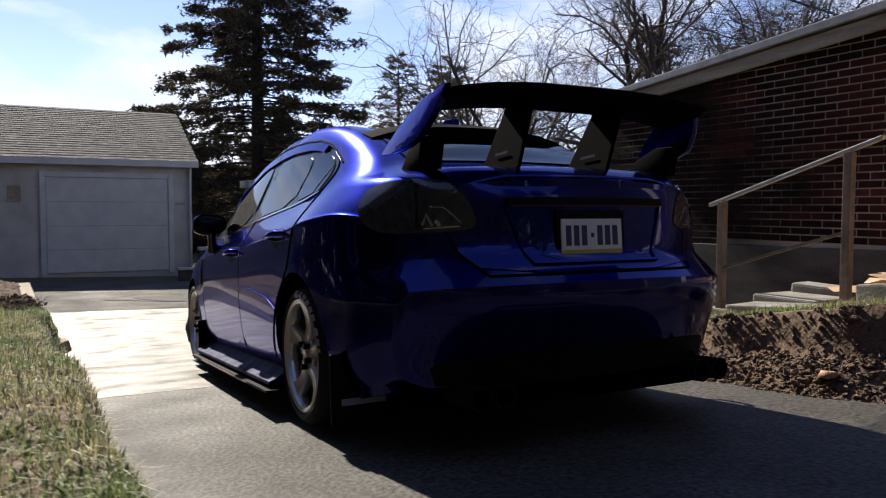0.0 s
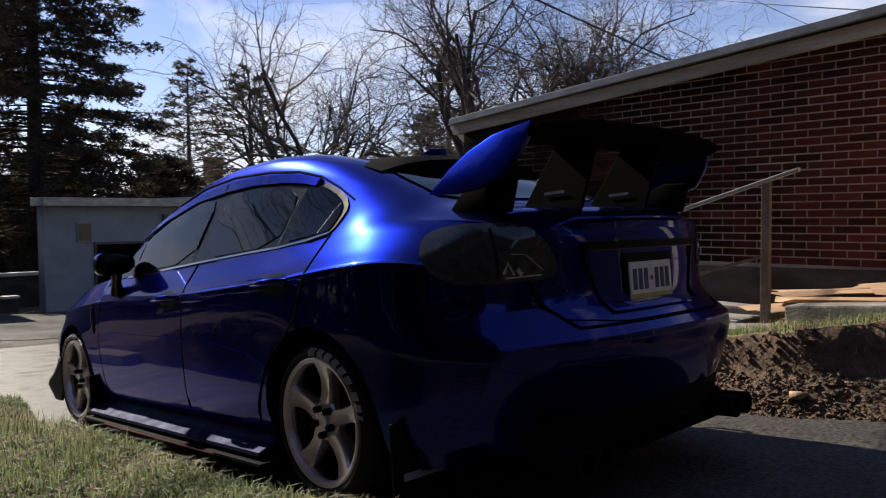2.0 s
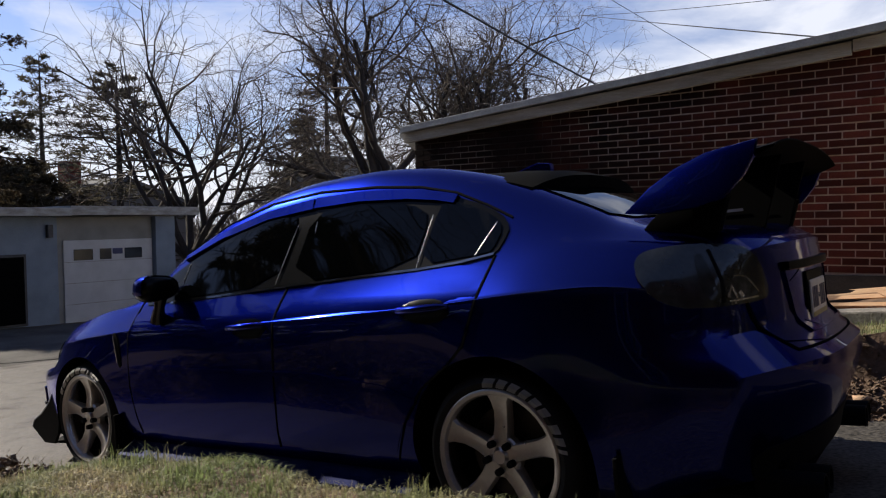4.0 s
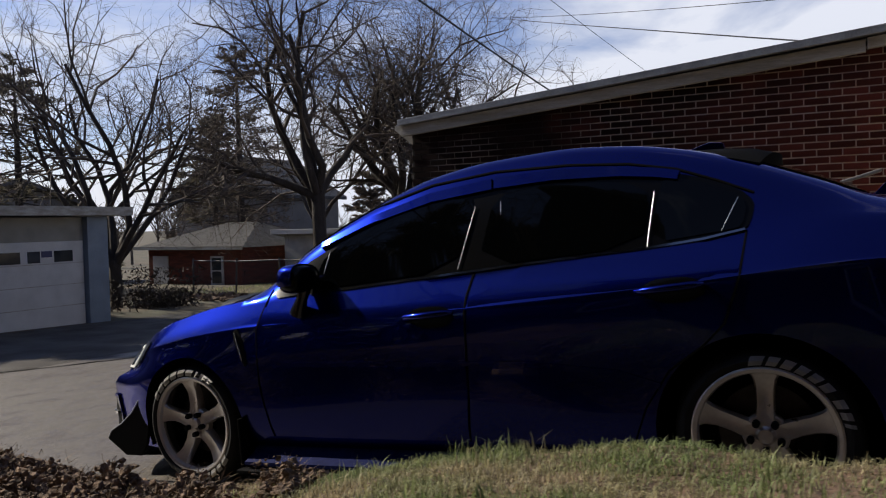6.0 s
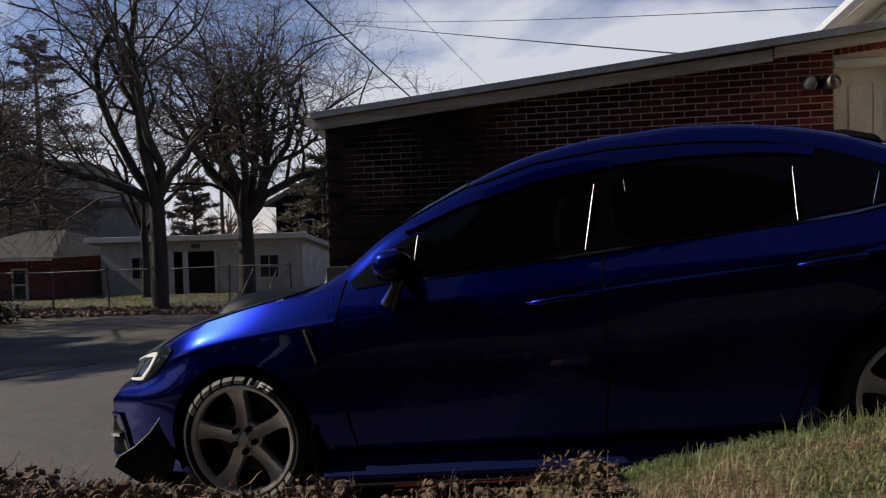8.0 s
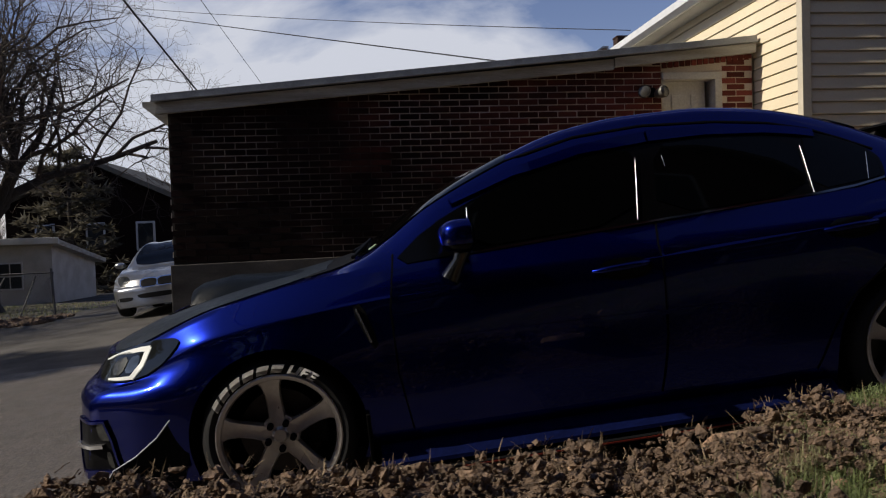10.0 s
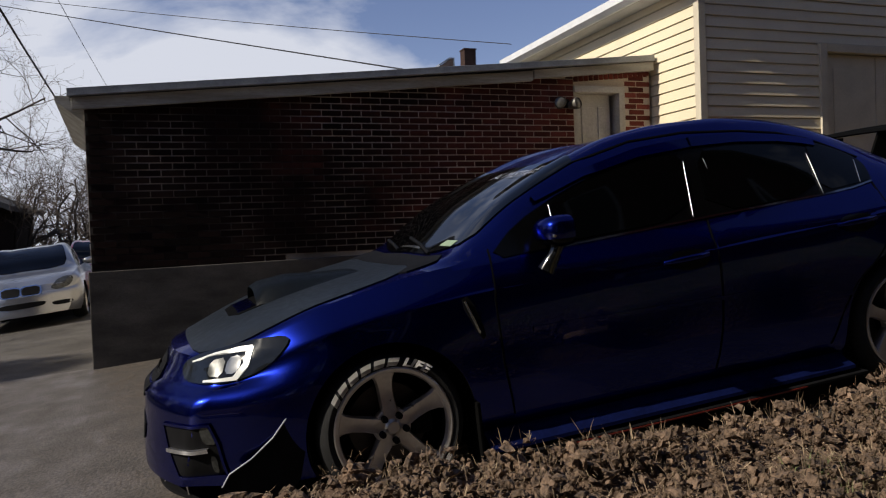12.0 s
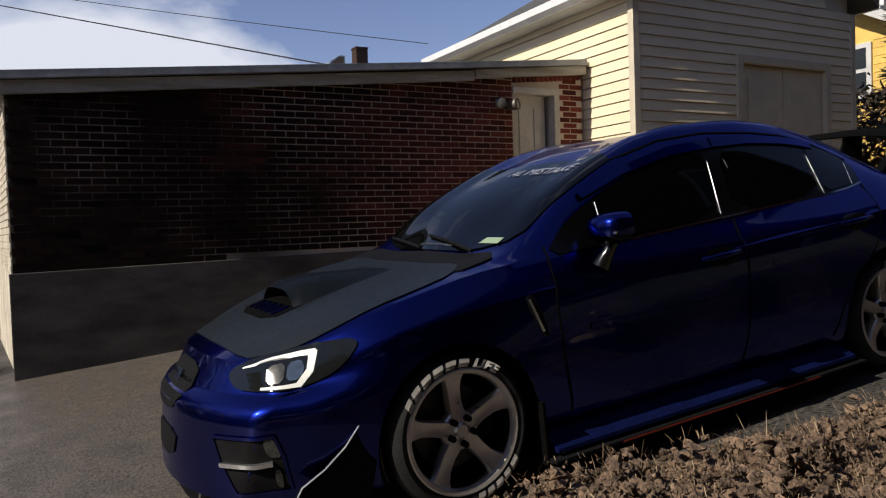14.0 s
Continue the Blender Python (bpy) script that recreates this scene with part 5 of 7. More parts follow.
def build_wheel(name):
    """A wheel about its hub, its outer face towards -y."""
    w = thing(name, "", "")
    t = bmesh.new()
    lathe(t, [(0.244, 0.0), (0.252, -0.01), (0.268, -0.014), (0.284, -0.004), (0.297, 0.014), (0.306, 0.036), (0.311, 0.07), (0.312, 0.11), (0.31, 0.16), (0.302, 0.19), (0.28, 0.21), (0.255, 0.2)], 64, "y")
    bmesh.ops.recalc_face_normals(t, faces=t.faces)
    tyre = part("tyre", t, M_RUBBER, w, smooth=40)
    gr = bmesh.new()
    for k in range(72):
        a = 2 * math.pi * k / 72
        for y0, y1, da in ((0.04, 0.075, 0.02), (0.083, 0.115, -0.02), (0.122, 0.155, 0.02)):
            vs = []
            for y, d in ((y0, 0), (y1, da)):
                for aa in (a + d, a + d + 0.055):
                    rr = 0.3145 if y > 0.05 else 0.3105
                    vs.append(gr.verts.new((rr * math.cos(aa), y, rr * math.sin(aa))))
            gr.faces.new((vs[0], vs[1], vs[3], vs[2]))
    bmesh.ops.solidify(gr, geom=gr.faces[:], thickness=0.006)
    bmesh.ops.recalc_face_normals(gr, faces=gr.faces)
    part("tread", gr, M_RUBBER, tyre)
    r = bmesh.new()
    lathe(r, [(0.245, 0.002), (0.246, -0.008), (0.24, -0.012), (0.226, -0.006), (0.222, 0.004), (0.22, 0.012)], 64, "y")
    bmesh.ops.recalc_face_normals(r, faces=r.faces)
    rim = part("rim", r, M_RIM, w, smooth=40)
    r = bmesh.new()
    lathe(r, [(0.22, 0.012), (0.214, 0.03), (0.216, 0.06), (0.212, 0.2), (0.2, 0.21)], 64, "y")
    bmesh.ops.recalc_face_normals(r, faces=r.faces)
    part("barrel", r, M_RIM_LIP, rim, "bright machined barrel", smooth=40)
    for k in range(5):
        a0 = radians(94) + 2 * math.pi * k / 5
        s = bmesh.new()
        rows = []
        for rad, half, y, thick in ((0.03, 0.028, 0.022, 0.05), (0.07, 0.033, 0.018, 0.05), (0.11, 0.031, 0.026, 0.045), (0.16, 0.032, 0.024, 0.04), (0.2, 0.04, 0.012, 0.036), (0.222, 0.055, 0.004, 0.03), (0.236, 0.066, 0.0, 0.02)):
            row = []
            for u, dy in ((-1, 0.012), (-0.82, 0.0), (-0.3, 0.004), (0.3, 0.004), (0.82, 0.0), (1, 0.012), (0.9, thick), (-0.9, thick)):
                c, sn = math.cos(a0), math.sin(a0)
                px_, pz_ = rad, u * half
                row.append(s.verts.new((px_ * c - pz_ * sn, y + dy, px_ * sn + pz_ * c)))
            rows.append(row)
        for a, b in zip(rows, rows[1:]):
            for i in range(8):
                s.faces.new((a[i], a[(i + 1) % 8], b[(i + 1) % 8], b[i]))
        s.faces.new(rows[0])
        s.faces.new(rows[-1][::-1])
        bmesh.ops.recalc_face_normals(s, faces=s.faces)
        part("spoke", s, M_RIM, rim, smooth=32)
        n = bmesh.new()
        an = a0 + math.pi / 5
        lathe(n, [(0.012, -0.006), (0.0135, 0.0), (0.0135, 0.03)], 10, "y", (0.052 * math.cos(an), 0.0, 0.052 * math.sin(an)))
        n.faces.new([v for v in n.verts[:10]])
        part("lug_nut", n, M_BLACK, rim, smooth=40)
    h = bmesh.new()
    lathe(h, [(0.001, 0.008), (0.024, 0.008), (0.03, 0.016), (0.034, 0.02), (0.072, 0.022), (0.078, 0.03), (0.078, 0.06)], 24, "y")
    part("hub", h, M_RIM, rim, smooth=35)
    d = bmesh.new()
    lathe(d, [(0.07, 0.1), (0.165, 0.1), (0.168, 0.105), (0.165, 0.125), (0.07, 0.125)], 40, "y")
    part("brake_disc", d, M_DISC, w, smooth=35)
    c = bmesh.new()
    box(c, 0.09, 0.185, 0.075, 0.15, -0.07, 0.07, 0.012)
    part("brake_caliper", c, M_BLACK, w)
    b = bmesh.new()
    lathe(b, [(0.001, 0.16), (0.21, 0.16)], 24, "y")
    part("backing_plate", b, M_DARK, w)
    return w


def tyre_marks(w, start, sweeps):
    """Raised pale lettering round the tyre wall, as plain bars."""
    tyre = [c for c in w.children if c.name.split(".")[0] == "tyre"][0]
    a = start
    for width in sweeps:
        if width > 0:
            b = bmesh.new()
            rows = []
            for k in range(4):
                t = a - width * k / 3
                rows.append([b.verts.new((r * math.cos(t - lean), y, r * math.sin(t - lean))) for r, y in ((0.2515, -0.0135), (0.268, -0.0185), (0.2835, -0.0105)) for lean in [(r - 0.2675) * 1.6]])
            for p, q in zip(rows, rows[1:]):
                for i in range(2):
                    b.faces.new((p[i], p[i + 1], q[i + 1], q[i]))
            bmesh.ops.solidify(b, geom=b.faces[:], thickness=0.003)
            bmesh.ops.recalc_face_normals(b, faces=b.faces)
            part("letter_bar", b, M_LETTER, tyre)
        a -= abs(width) + 0.05


rear_left = build_wheel("wheel")
rear_left.parent = car
rear_left.matrix_basis = pose(REAR_AXLE, -0.868, HUB_Z, 0, 8, 0) @ Matrix.Diagonal((0.98, 1, 0.98, 1))
front_left = copy_thing(rear_left, pose(FRONT_AXLE, -0.855, HUB_Z, 0, 0, 0))
copy_thing(rear_left, pose(REAR_AXLE, 0.868, HUB_Z, 0, 0, 180))
front_right = copy_thing(rear_left, pose(FRONT_AXLE, 0.855, HUB_Z, 0, 0, 180))
def on_tyre(start):
    def place(u, v):
        r = 0.252 + v
        t = start - 1.45 * u / 0.268
        return Vector((r * math.cos(t), -0.027 + 0.009 * ((r - 0.267) / 0.018) ** 2, r * math.sin(t)))
    return place


tyre_marks(front_left, radians(149), [0.13, 0.16, 0.165, 0.165, 0.165, 0.165])
lettering("LIFE", 0.046, on_tyre(radians(77)), M_LETTER, [c for c in front_left.children if c.name.split(".")[0] == "tyre"][0], "lettering", 0.0018)
tyre_marks(front_left, radians(-35), [0.17, 0.13, 0.13, 0.12, 0.12])
tyre_marks(rear_left, radians(104), [0.17, 0.13, 0.13, 0.12, 0.12, 0.12, -0.02, 0.12, 0.1, 0.05])
for ax, r in ((FRONT_AXLE, 0.336), (REAR_AXLE, 0.356)):
    for sy in (-1, 1):
        l = bmesh.new()
        rings = [[l.verts.new((ax + r * math.cos(a), sy * y, HUB_Z + r * math.sin(a))) for a in spread(radians(-20), radians(200), 25)] for y in (0.5, 0.84)]
        for k in range(24):
            l.faces.new((rings[0][k], rings[0][k + 1], rings[1][k + 1], rings[1][k]))
        l.faces.new([l.verts.new(v.co) for v in rings[0]])
        part("wheel_liner", l, M_DARK, car)
part("underbody", boxed(-1.9, 1.9, -0.55, 0.55, 0.14, 0.3, 0.02), M_DARK, car)

# ---- neighbours across the alley ----
garage = thing("white_garage", "old white garage with a grey shingle roof and closed door", "garage")
GX, GY0, GY1, GB = -14.0, -6.5, 1.22, -0.75
bm = bmesh.new()
prism(bm, [(GX, GB), (GX - 6, GB), (GX - 6, 2.05), (GX - 3, 3.38), (GX, 2.05)], "xz", GY0, GY1)
part("wall", bm, M_WHITE_OLD, garage)
roof = bmesh.new()
prism(roof, [(GX + 0.22, 1.98), (GX - 3, 3.42), (GX - 6.22, 1.98), (GX - 6.22, 2.08), (GX - 3, 3.52), (GX + 0.22, 2.08)], "xz", GY0 - 0.1, GY1 + 0.14)
g_roof = part("roof", roof, M_ROOFING, garage)
part("eave_board", boxed(GX + 0.19, GX + 0.24, GY0 - 0.1, GY1 + 0.14, 1.95, 2.1, 0.004), M_WHITE, garage)
gd = part("garage_door", boxed(GX - 0.02, GX + 0.05, -1.78, 0.7, -0.4, 1.68, 0.01), M_WHITE, garage, "plain white garage door")
for z in (0.1, 0.62, 1.15):
    part("door_joint", boxed(GX + 0.05, GX + 0.056, -1.76, 0.68, z, z + 0.012), M_FASCIA, gd)
for y0, y1, z0, z1 in ((-1.9, -1.79, -0.45, 1.8), (0.71, 0.82, -0.45, 1.8), (-1.785, 0.705, 1.69, 1.8)):
    part("door_frame", boxed(GX, GX + 0.07, y0, y1, z0, z1, 0.004), M_WHITE, garage)
part("downpipe", tube(bmesh.new(), [(GX + 0.12, GY1 - 0.03, 1.95), (GX + 0.06, GY1 - 0.03, 1.7), (GX + 0.06, GY1 - 0.03, -0.4)], 0.035, 8), M_WHITE, garage)
part("number_bar", boxed(GX, GX + 0.012, 0.86, 1.08, 1.08, 1.15), M_FASCIA, garage)
part("vent", boxed(GX, GX + 0.03, -2.5, -2.25, 1.15, 1.5, 0.006), M_TIMBER, garage, "small wooden vent")

block = thing("low_garage_block", "low flat-roofed garage with blue-grey and beige walls", "garage")
BX = -12.0
part("wall", boxed(BX - 0.4, BX - 0.0, 2.1, 4.62, -0.9, 1.45), M_BLUEGREY, block, "blue-grey wall")
part("wall", boxed(BX - 6, BX - 0.05, 4.62, 7.2, -0.9, 1.45), M_BEIGE, block, "beige wall")
part("roof", boxed(BX - 0.45, BX + 0.35, 2.0, 4.74, 1.46, 1.62, 0.01), M_FASCIA, block)
part("roof", boxed(BX - 6.3, BX + 0.3, 4.75, 7.7, 1.48, 1.66, 0.01), M_FASCIA, block)
part("pillar", boxed(BX - 0.05, BX + 0.1, 6.72, 7.2, -0.9, 1.46, 0.006), M_BLUEGREY, block, "blue-grey pillar")
d = part("garage_door", boxed(BX - 0.05, BX - 0.02, 4.75, 6.7, -0.75, 0.98, 0.004), M_WHITE, block, "white sectional door with small windows")
for y0, y1 in ((4.95, 5.35), (5.5, 5.75), (6.05, 6.45)):
    part("door_window", boxed(BX - 0.02, BX - 0.01, y0, y1, 0.58, 0.8), M_PANE, d)
part("number_bar", boxed(BX - 0.02, BX - 0.008, 5.78, 6.0, 0.68, 0.8), M_INK, d)
for z in (-0.3, 0.12, 0.54):
    part("door_joint", boxed(BX - 0.02, BX - 0.014, 4.76, 6.69, z, z + 0.015), M_FASCIA, d)
part("screen_frame", boxed(BX, BX + 0.05, 3.0, 4.0, -0.6, 0.75, 0.01), M_FENCE, block)
part("screen", boxed(BX + 0.05, BX + 0.06, 3.05, 3.95, -0.55, 0.7), M_DARK, block)
win = part("window", boxed(BX, BX + 0.03, 2.68, 2.98, 0.75, 1.15, 0.005), M_BLUEGREY, block)
part("pane", boxed(BX + 0.03, BX + 0.034, 2.71, 2.95, 0.78, 1.12), M_PANE, win)
part("wall_lamp", boxed(BX, BX + 0.1, 4.4, 4.5, 1.05, 1.3, 0.01), M_FENCE, block)

lw = boxed(-13.62, -13.42, 1.3, 2.6, -0.95, 0.06, 0.02)
lw = tagged(part("garden_wall", lw, M_CONC), "low dark garden wall with pale coping", "wall")
part("coping", boxed(-13.66, -13.38, 1.28, 2.62, 0.06, 0.13, 0.015), M_WHITE_OLD, lw)
lw = boxed(-12.62, -12.45, 0.7, 1.75, -0.95, -0.3, 0.02)
lw = tagged(part("garden_wall", lw, M_CONC), "knee-high dark retaining wall by the garage", "wall")
part("coping", boxed(-12.65, -12.42, 0.68, 1.77, -0.3, -0.25, 0.012), M_WHITE_OLD, lw)

bhouse = thing("brick_house", "small red brick house with a grey hipped roof", "house")
part("wall", boxed(-25.2, -19.9, 20.0, 26, -2.2, 0.4), M_BRICK_FAR, bhouse)
bm = bmesh.new()
for f in (((-25.7, 19.6, 0.36), (-19.5, 19.6, 0.36), (-21.6, 23, 1.4), (-23.4, 23, 1.4)), ((-19.5, 19.6, 0.36), (-19.5, 26.4, 0.36), (-21.6, 23, 1.4)), ((-19.5, 26.4, 0.36), (-25.7, 26.4, 0.36), (-23.4, 23, 1.4), (-21.6, 23, 1.4)), ((-25.7, 26.4, 0.36), (-25.7, 19.6, 0.36), (-23.4, 23, 1.4))):
    bm.faces.new([bm.verts.new(c) for c in f])
bmesh.ops.solidify(bm, geom=bm.faces[:], thickness=0.1)
part("roof", bm, M_ROOF_PALE, bhouse)
part("eave_board", boxed(-25.72, -19.48, 19.57, 19.62, 0.28, 0.42), M_FASCIA, bhouse)
part("door", boxed(-24.9, -24.0, 19.95, 20.0, -1.8, 0.0, 0.01), M_WHITE, bhouse, "white door")
w = part("window", boxed(-21.55, -20.85, 19.94, 20.0, -1.2, 0.0, 0.01), M_WHITE, bhouse, "white framed window")
part("pane", boxed(-21.45, -20.95, 19.93, 19.94, -0.58, -0.08), M_PANE, w)
part("pane", boxed(-21.45, -20.95, 19.93, 19.94, -1.12, -0.64), M_PANE, w)

bung = thing("white_bungalow", "low white bungalow with a flat roof and dark doorway", "house")
bm = bmesh.new()
prism(bm, [(22.0, -1.9), (26.0, -1.9), (26.0, 0.1), (22.0, 0.78)], "yz", -19.3, -10.9)
part("wall", bm, M_WHITE_OLD, bung)
bm = bmesh.new()
prism(bm, [(21.7, 0.83), (26.3, 0.05), (26.3, 0.2), (21.7, 1.0)], "yz", -19.7, -10.6)
part("roof", bm, M_FASCIA, bung)
part("roof_edge", boxed(-19.75, -10.55, 21.65, 21.7, 0.84, 1.04, 0.01), M_WHITE, bung)
for x0 in (-17.95, -12.6):
    w = part("window", boxed(x0, x0 + 0.8, 21.95, 22.0, -0.62, 0.26, 0.01), M_WHITE, bung)
    for i in range(2):
        for j in range(2):
            part("pane", boxed(x0 + 0.06 + 0.37 * i, x0 + 0.39 + 0.37 * i, 21.94, 21.95, -0.57 + 0.42 * j, -0.2 + 0.42 * j), M_PANE, w)
# no opening: a black panel paints the dark inside
part("doorway", boxed(-16.1, -14.4, 21.96, 22.0, -1.35, 0.42), M_DARK, bung, "open doorway, its dark inside painted as a black panel")
for x0, x1, z0, z1 in ((-16.3, -16.1, -1.35, 0.5), (-15.72, -15.5, -1.35, 0.42), (-14.4, -14.3, -1.35, 0.5)):
    part("post", boxed(x0, x1, 21.93, 21.99, z0, z1), M_WHITE, bung)
part("wall_lamp", boxed(-15.3, -15.0, 21.85, 22.0, 0.55, 0.7, 0.02), M_FENCE, bung)

far_house = thing("far_house", "distant dark house with a gabled roof and chimney", "house")
bm = bmesh.new()
prism(bm, [(15.5, -2), (23, -2), (23, 2.3), (19.2, 3.5), (15.5, 2.3)], "yz", -40, -33)
part("wall", bm, M_FAR, far_house)
bm = bmesh.new()
prism(bm, [(15.1, 2.2), (19.2, 3.55), (23.4, 2.2), (23.4, 2.4), (19.2, 3.75), (15.1, 2.4)], "yz", -40.4, -32.6)
part("roof", bm, M_ROOF_PALE, far_house)
part("chimney", boxed(-36, -35.2, 17.4, 18.2, 3, 4.6), M_BRICK_FAR, far_house)
far_two = thing("far_house", "distant grey house behind the trees", "house")
bm = bmesh.new()
prism(bm, [(-34, -2.2), (-27, -2.2), (-27, 3.0), (-30.5, 5.2), (-34, 3.0)], "xz", 30, 37)
part("wall", bm, M_FAR, far_two)
bm = bmesh.new()
prism(bm, [(-34.4, 2.8), (-30.5, 5.25), (-26.6, 2.8), (-26.6, 3.0), (-30.5, 5.5), (-34.4, 3.0)], "xz", 29.6, 37.4)
part("roof", bm, M_ROOFING, far_two)
far_three = thing("far_house", "tall distant dark house beyond the bungalow", "house")
bm = bmesh.new()
prism(bm, [(-17.5, -2.2), (-9.5, -2.2), (-9.5, 2.6), (-13.5, 4.4), (-17.5, 2.6)], "xz", 34, 42)
part("wall", bm, M_BRICK, far_three)
bm = bmesh.new()
prism(bm, [(-18, 2.4), (-13.5, 4.5), (-9, 2.4), (-9, 2.65), (-13.5, 4.75), (-18, 2.65)], "xz", 33.6, 42.4)
part("roof", bm, M_ROOFING, far_three)
for x0 in (-16.2, -13.9, -11.6):
    w = part("window", boxed(x0, x0 + 0.9, 33.95, 34, 0.3, 1.7, 0.02), M_WHITE, far_three)
    part("pane", boxed(x0 + 0.1, x0 + 0.8, 33.93, 33.95, 0.4, 1.6), M_PANE, w)

yellow = thing("yellow_house", "yellow shingled house with a white framed window", "house")
part("wall", boxed(12.0, 18, 5.3, 10.8, 0.4, 4.6), M_YELLOW, yellow)
bm = bmesh.new()
prism(bm, [(4.7, 4.2), (8.05, 6.1), (11.4, 4.2), (11.4, 4.36), (8.05, 6.3), (4.7, 4.36)], "yz", 11.6, 18.4)
part("roof", bm, M_SHINGLE, yellow)
bm = bmesh.new()
prism(bm, [(5.3, 4.6), (10.8, 4.6), (8.05, 6.08)], "yz", 12.0, 18)
part("gable", bm, M_YELLOW, yellow)
bm = bmesh.new()
prism(bm, [(4.68, 4.16), (8.05, 6.06), (11.42, 4.16), (11.42, 4.36), (8.05, 6.28), (4.68, 4.36)], "yz", 11.55, 11.6)
part("rake_board", bm, M_WHITE, yellow)
w = part("window", boxed(11.94, 12.0, 5.85, 6.75, 3.2, 4.3, 0.01), M_WHITE, yellow, "white framed sash window")
part("pane", boxed(11.93, 11.94, 5.95, 6.65, 3.8, 4.2), M_PANE, w)
part("pane", boxed(11.93, 11.94, 5.95, 6.65, 3.28, 3.72), M_PANE, w)
for r in range(26):
    z = 1.6 + 0.16 * r
    if z > 4.55:
        break
    part("shingle_course", boxed(11.985 - 0.004 * (r % 2), 12.0, 5.3, 5.84, z, z + 0.15), M_YELLOW, yellow)

# unseen dark house behind the camera, added to block sky and darken reflections
sky_block_house = thing("brick_dwelling", "unseen three-storey dark brick dwelling, added to block sky light", "house")
part("wall", boxed(-3.5, 16, -15, -6.8, -0.2, 10.2), M_BRICK, sky_block_house)
bm = bmesh.new()
prism(bm, [(-6.4, 10.0), (-10.9, 12.6), (-15.4, 10.0), (-15.4, 10.25), (-10.9, 12.9), (-6.4, 10.25)], "yz", -4, 16.5)
part("roof", bm, M_ROOFING, sky_block_house)
for x0 in (-1.5, 3.0, 8.0, 12.5):
    for z0 in (1.2, 4.2, 7.2):
        w = part("window", boxed(x0, x0 + 1.1, -6.8, -6.72, z0, z0 + 1.4, 0.02), M_WHITE, sky_block_house)
        part("pane", boxed(x0 + 0.1, x0 + 1.0, -6.72, -6.7, z0 + 0.1, z0 + 1.3), M_PANE, w)
# unseen house added at +x as something for the car's tail to reflect
back_house = thing("rear_dwelling", "unseen grey dwelling, added for the car's tail to reflect", "house")
part("wall", boxed(15, 22, -6, 2.5, 0.2, 5.6), M_FAR, back_house)
bm = bmesh.new()
prism(bm, [(14.5, 5.5), (18.5, 7.8), (22.5, 5.5), (22.5, 5.7), (18.5, 8.1), (14.5, 5.7)], "xz", -6.5, 3)
part("roof", bm, M_ROOFING, back_house)
part("garage_door", boxed(14.95, 15, -2.2, 1.2, 0.4, 2.5, 0.01), M_WHITE, back_house, "white garage door")

# a taller house far behind the brick roof, of which only the chimneys show
hidden_house = thing("far_house", "distant house hidden behind the brick building but for its chimneys", "house")
part("wall", boxed(10.2, 16.0, 30.2, 37.0, -0.5, 7.2), M_BRICK_FAR, hidden_house)
part("roof", boxed(9.9, 16.3, 29.9, 37.3, 7.2, 8.1, 0.05), M_ROOFING, hidden_house)
stack = part("chimney", boxed(11.42, 12.02, 31.0, 31.6, 8.1, 9.62, 0.01), M_SOOT, hidden_house, "slim dark brick chimney")
part("cap", boxed(11.39, 12.05, 30.97, 31.63, 9.62, 9.69, 0.01), M_SOOT, stack)
bm = bmesh.new()
prism(bm, [(11.25, 8.1), (12.0, 8.1), (12.0, 9.86), (11.8, 9.86), (11.25, 9.5)], "xz", 34.2, 34.8, 0.01)
stack = part("chimney", bm, M_BRICK_TAN, hidden_house, "short tan chimney with a sloping shoulder")
bm = bmesh.new()
prism(bm, [(12.0, 8.1), (12.07, 8.1), (12.07, 9.95), (11.78, 9.95), (11.2, 9.57), (11.2, 9.5), (11.8, 9.87), (12.0, 9.87)], "xz", 34.15, 34.85)
part("flashing", bm, M_DRIP, stack, "grey metal flashing")

# ---- trees ----


class Shell:
    """Vertices and faces gathered for one mesh."""

    def __init__(self):
        self.v, self.f = [], []

    def limb(self, pts, radii, sides):
        base = len(self.v)
        side = None
        for i, p in enumerate(pts):
            d = pts[min(i + 1, len(pts) - 1)] - pts[max(i - 1, 0)]
            d = d / (np.linalg.norm(d) + 1e-9)
            if side is None:
                side = np.cross(d, (0.3, 0.9, 0.2))
                side /= np.linalg.norm(side) + 1e-9
            side = side - d * side.dot(d)
            side /= np.linalg.norm(side) + 1e-9
            up = np.cross(d, side)
            for k in range(sides):
                a = 2 * math.pi * k / sides
                self.v.append(tuple(p + radii[i] * (math.cos(a) * side + math.sin(a) * up)))
        for i in range(len(pts) - 1):
            for k in range(sides):
                a, b = base + i * sides + k, base + i * sides + (k + 1) % sides
                self.f.append((a, b, b + sides, a + sides))

    def tri(self, p, q, r):
        n = len(self.v)
        self.v += [tuple(p), tuple(q), tuple(r)]
        self.f.append((n, n + 1, n + 2))

    def done(self, name, material, parent=None, smooth=True):
        me = bpy.data.meshes.new(name)
        me.from_pydata(self.v, [], self.f)
        me.materials.append(material)
        if smooth:
            me.shade_smooth()
        ob = new(name, me)
        if parent is not None:
            ob.parent = parent
        return ob


def unit(v):
    return v / (np.linalg.norm(v) + 1e-9)


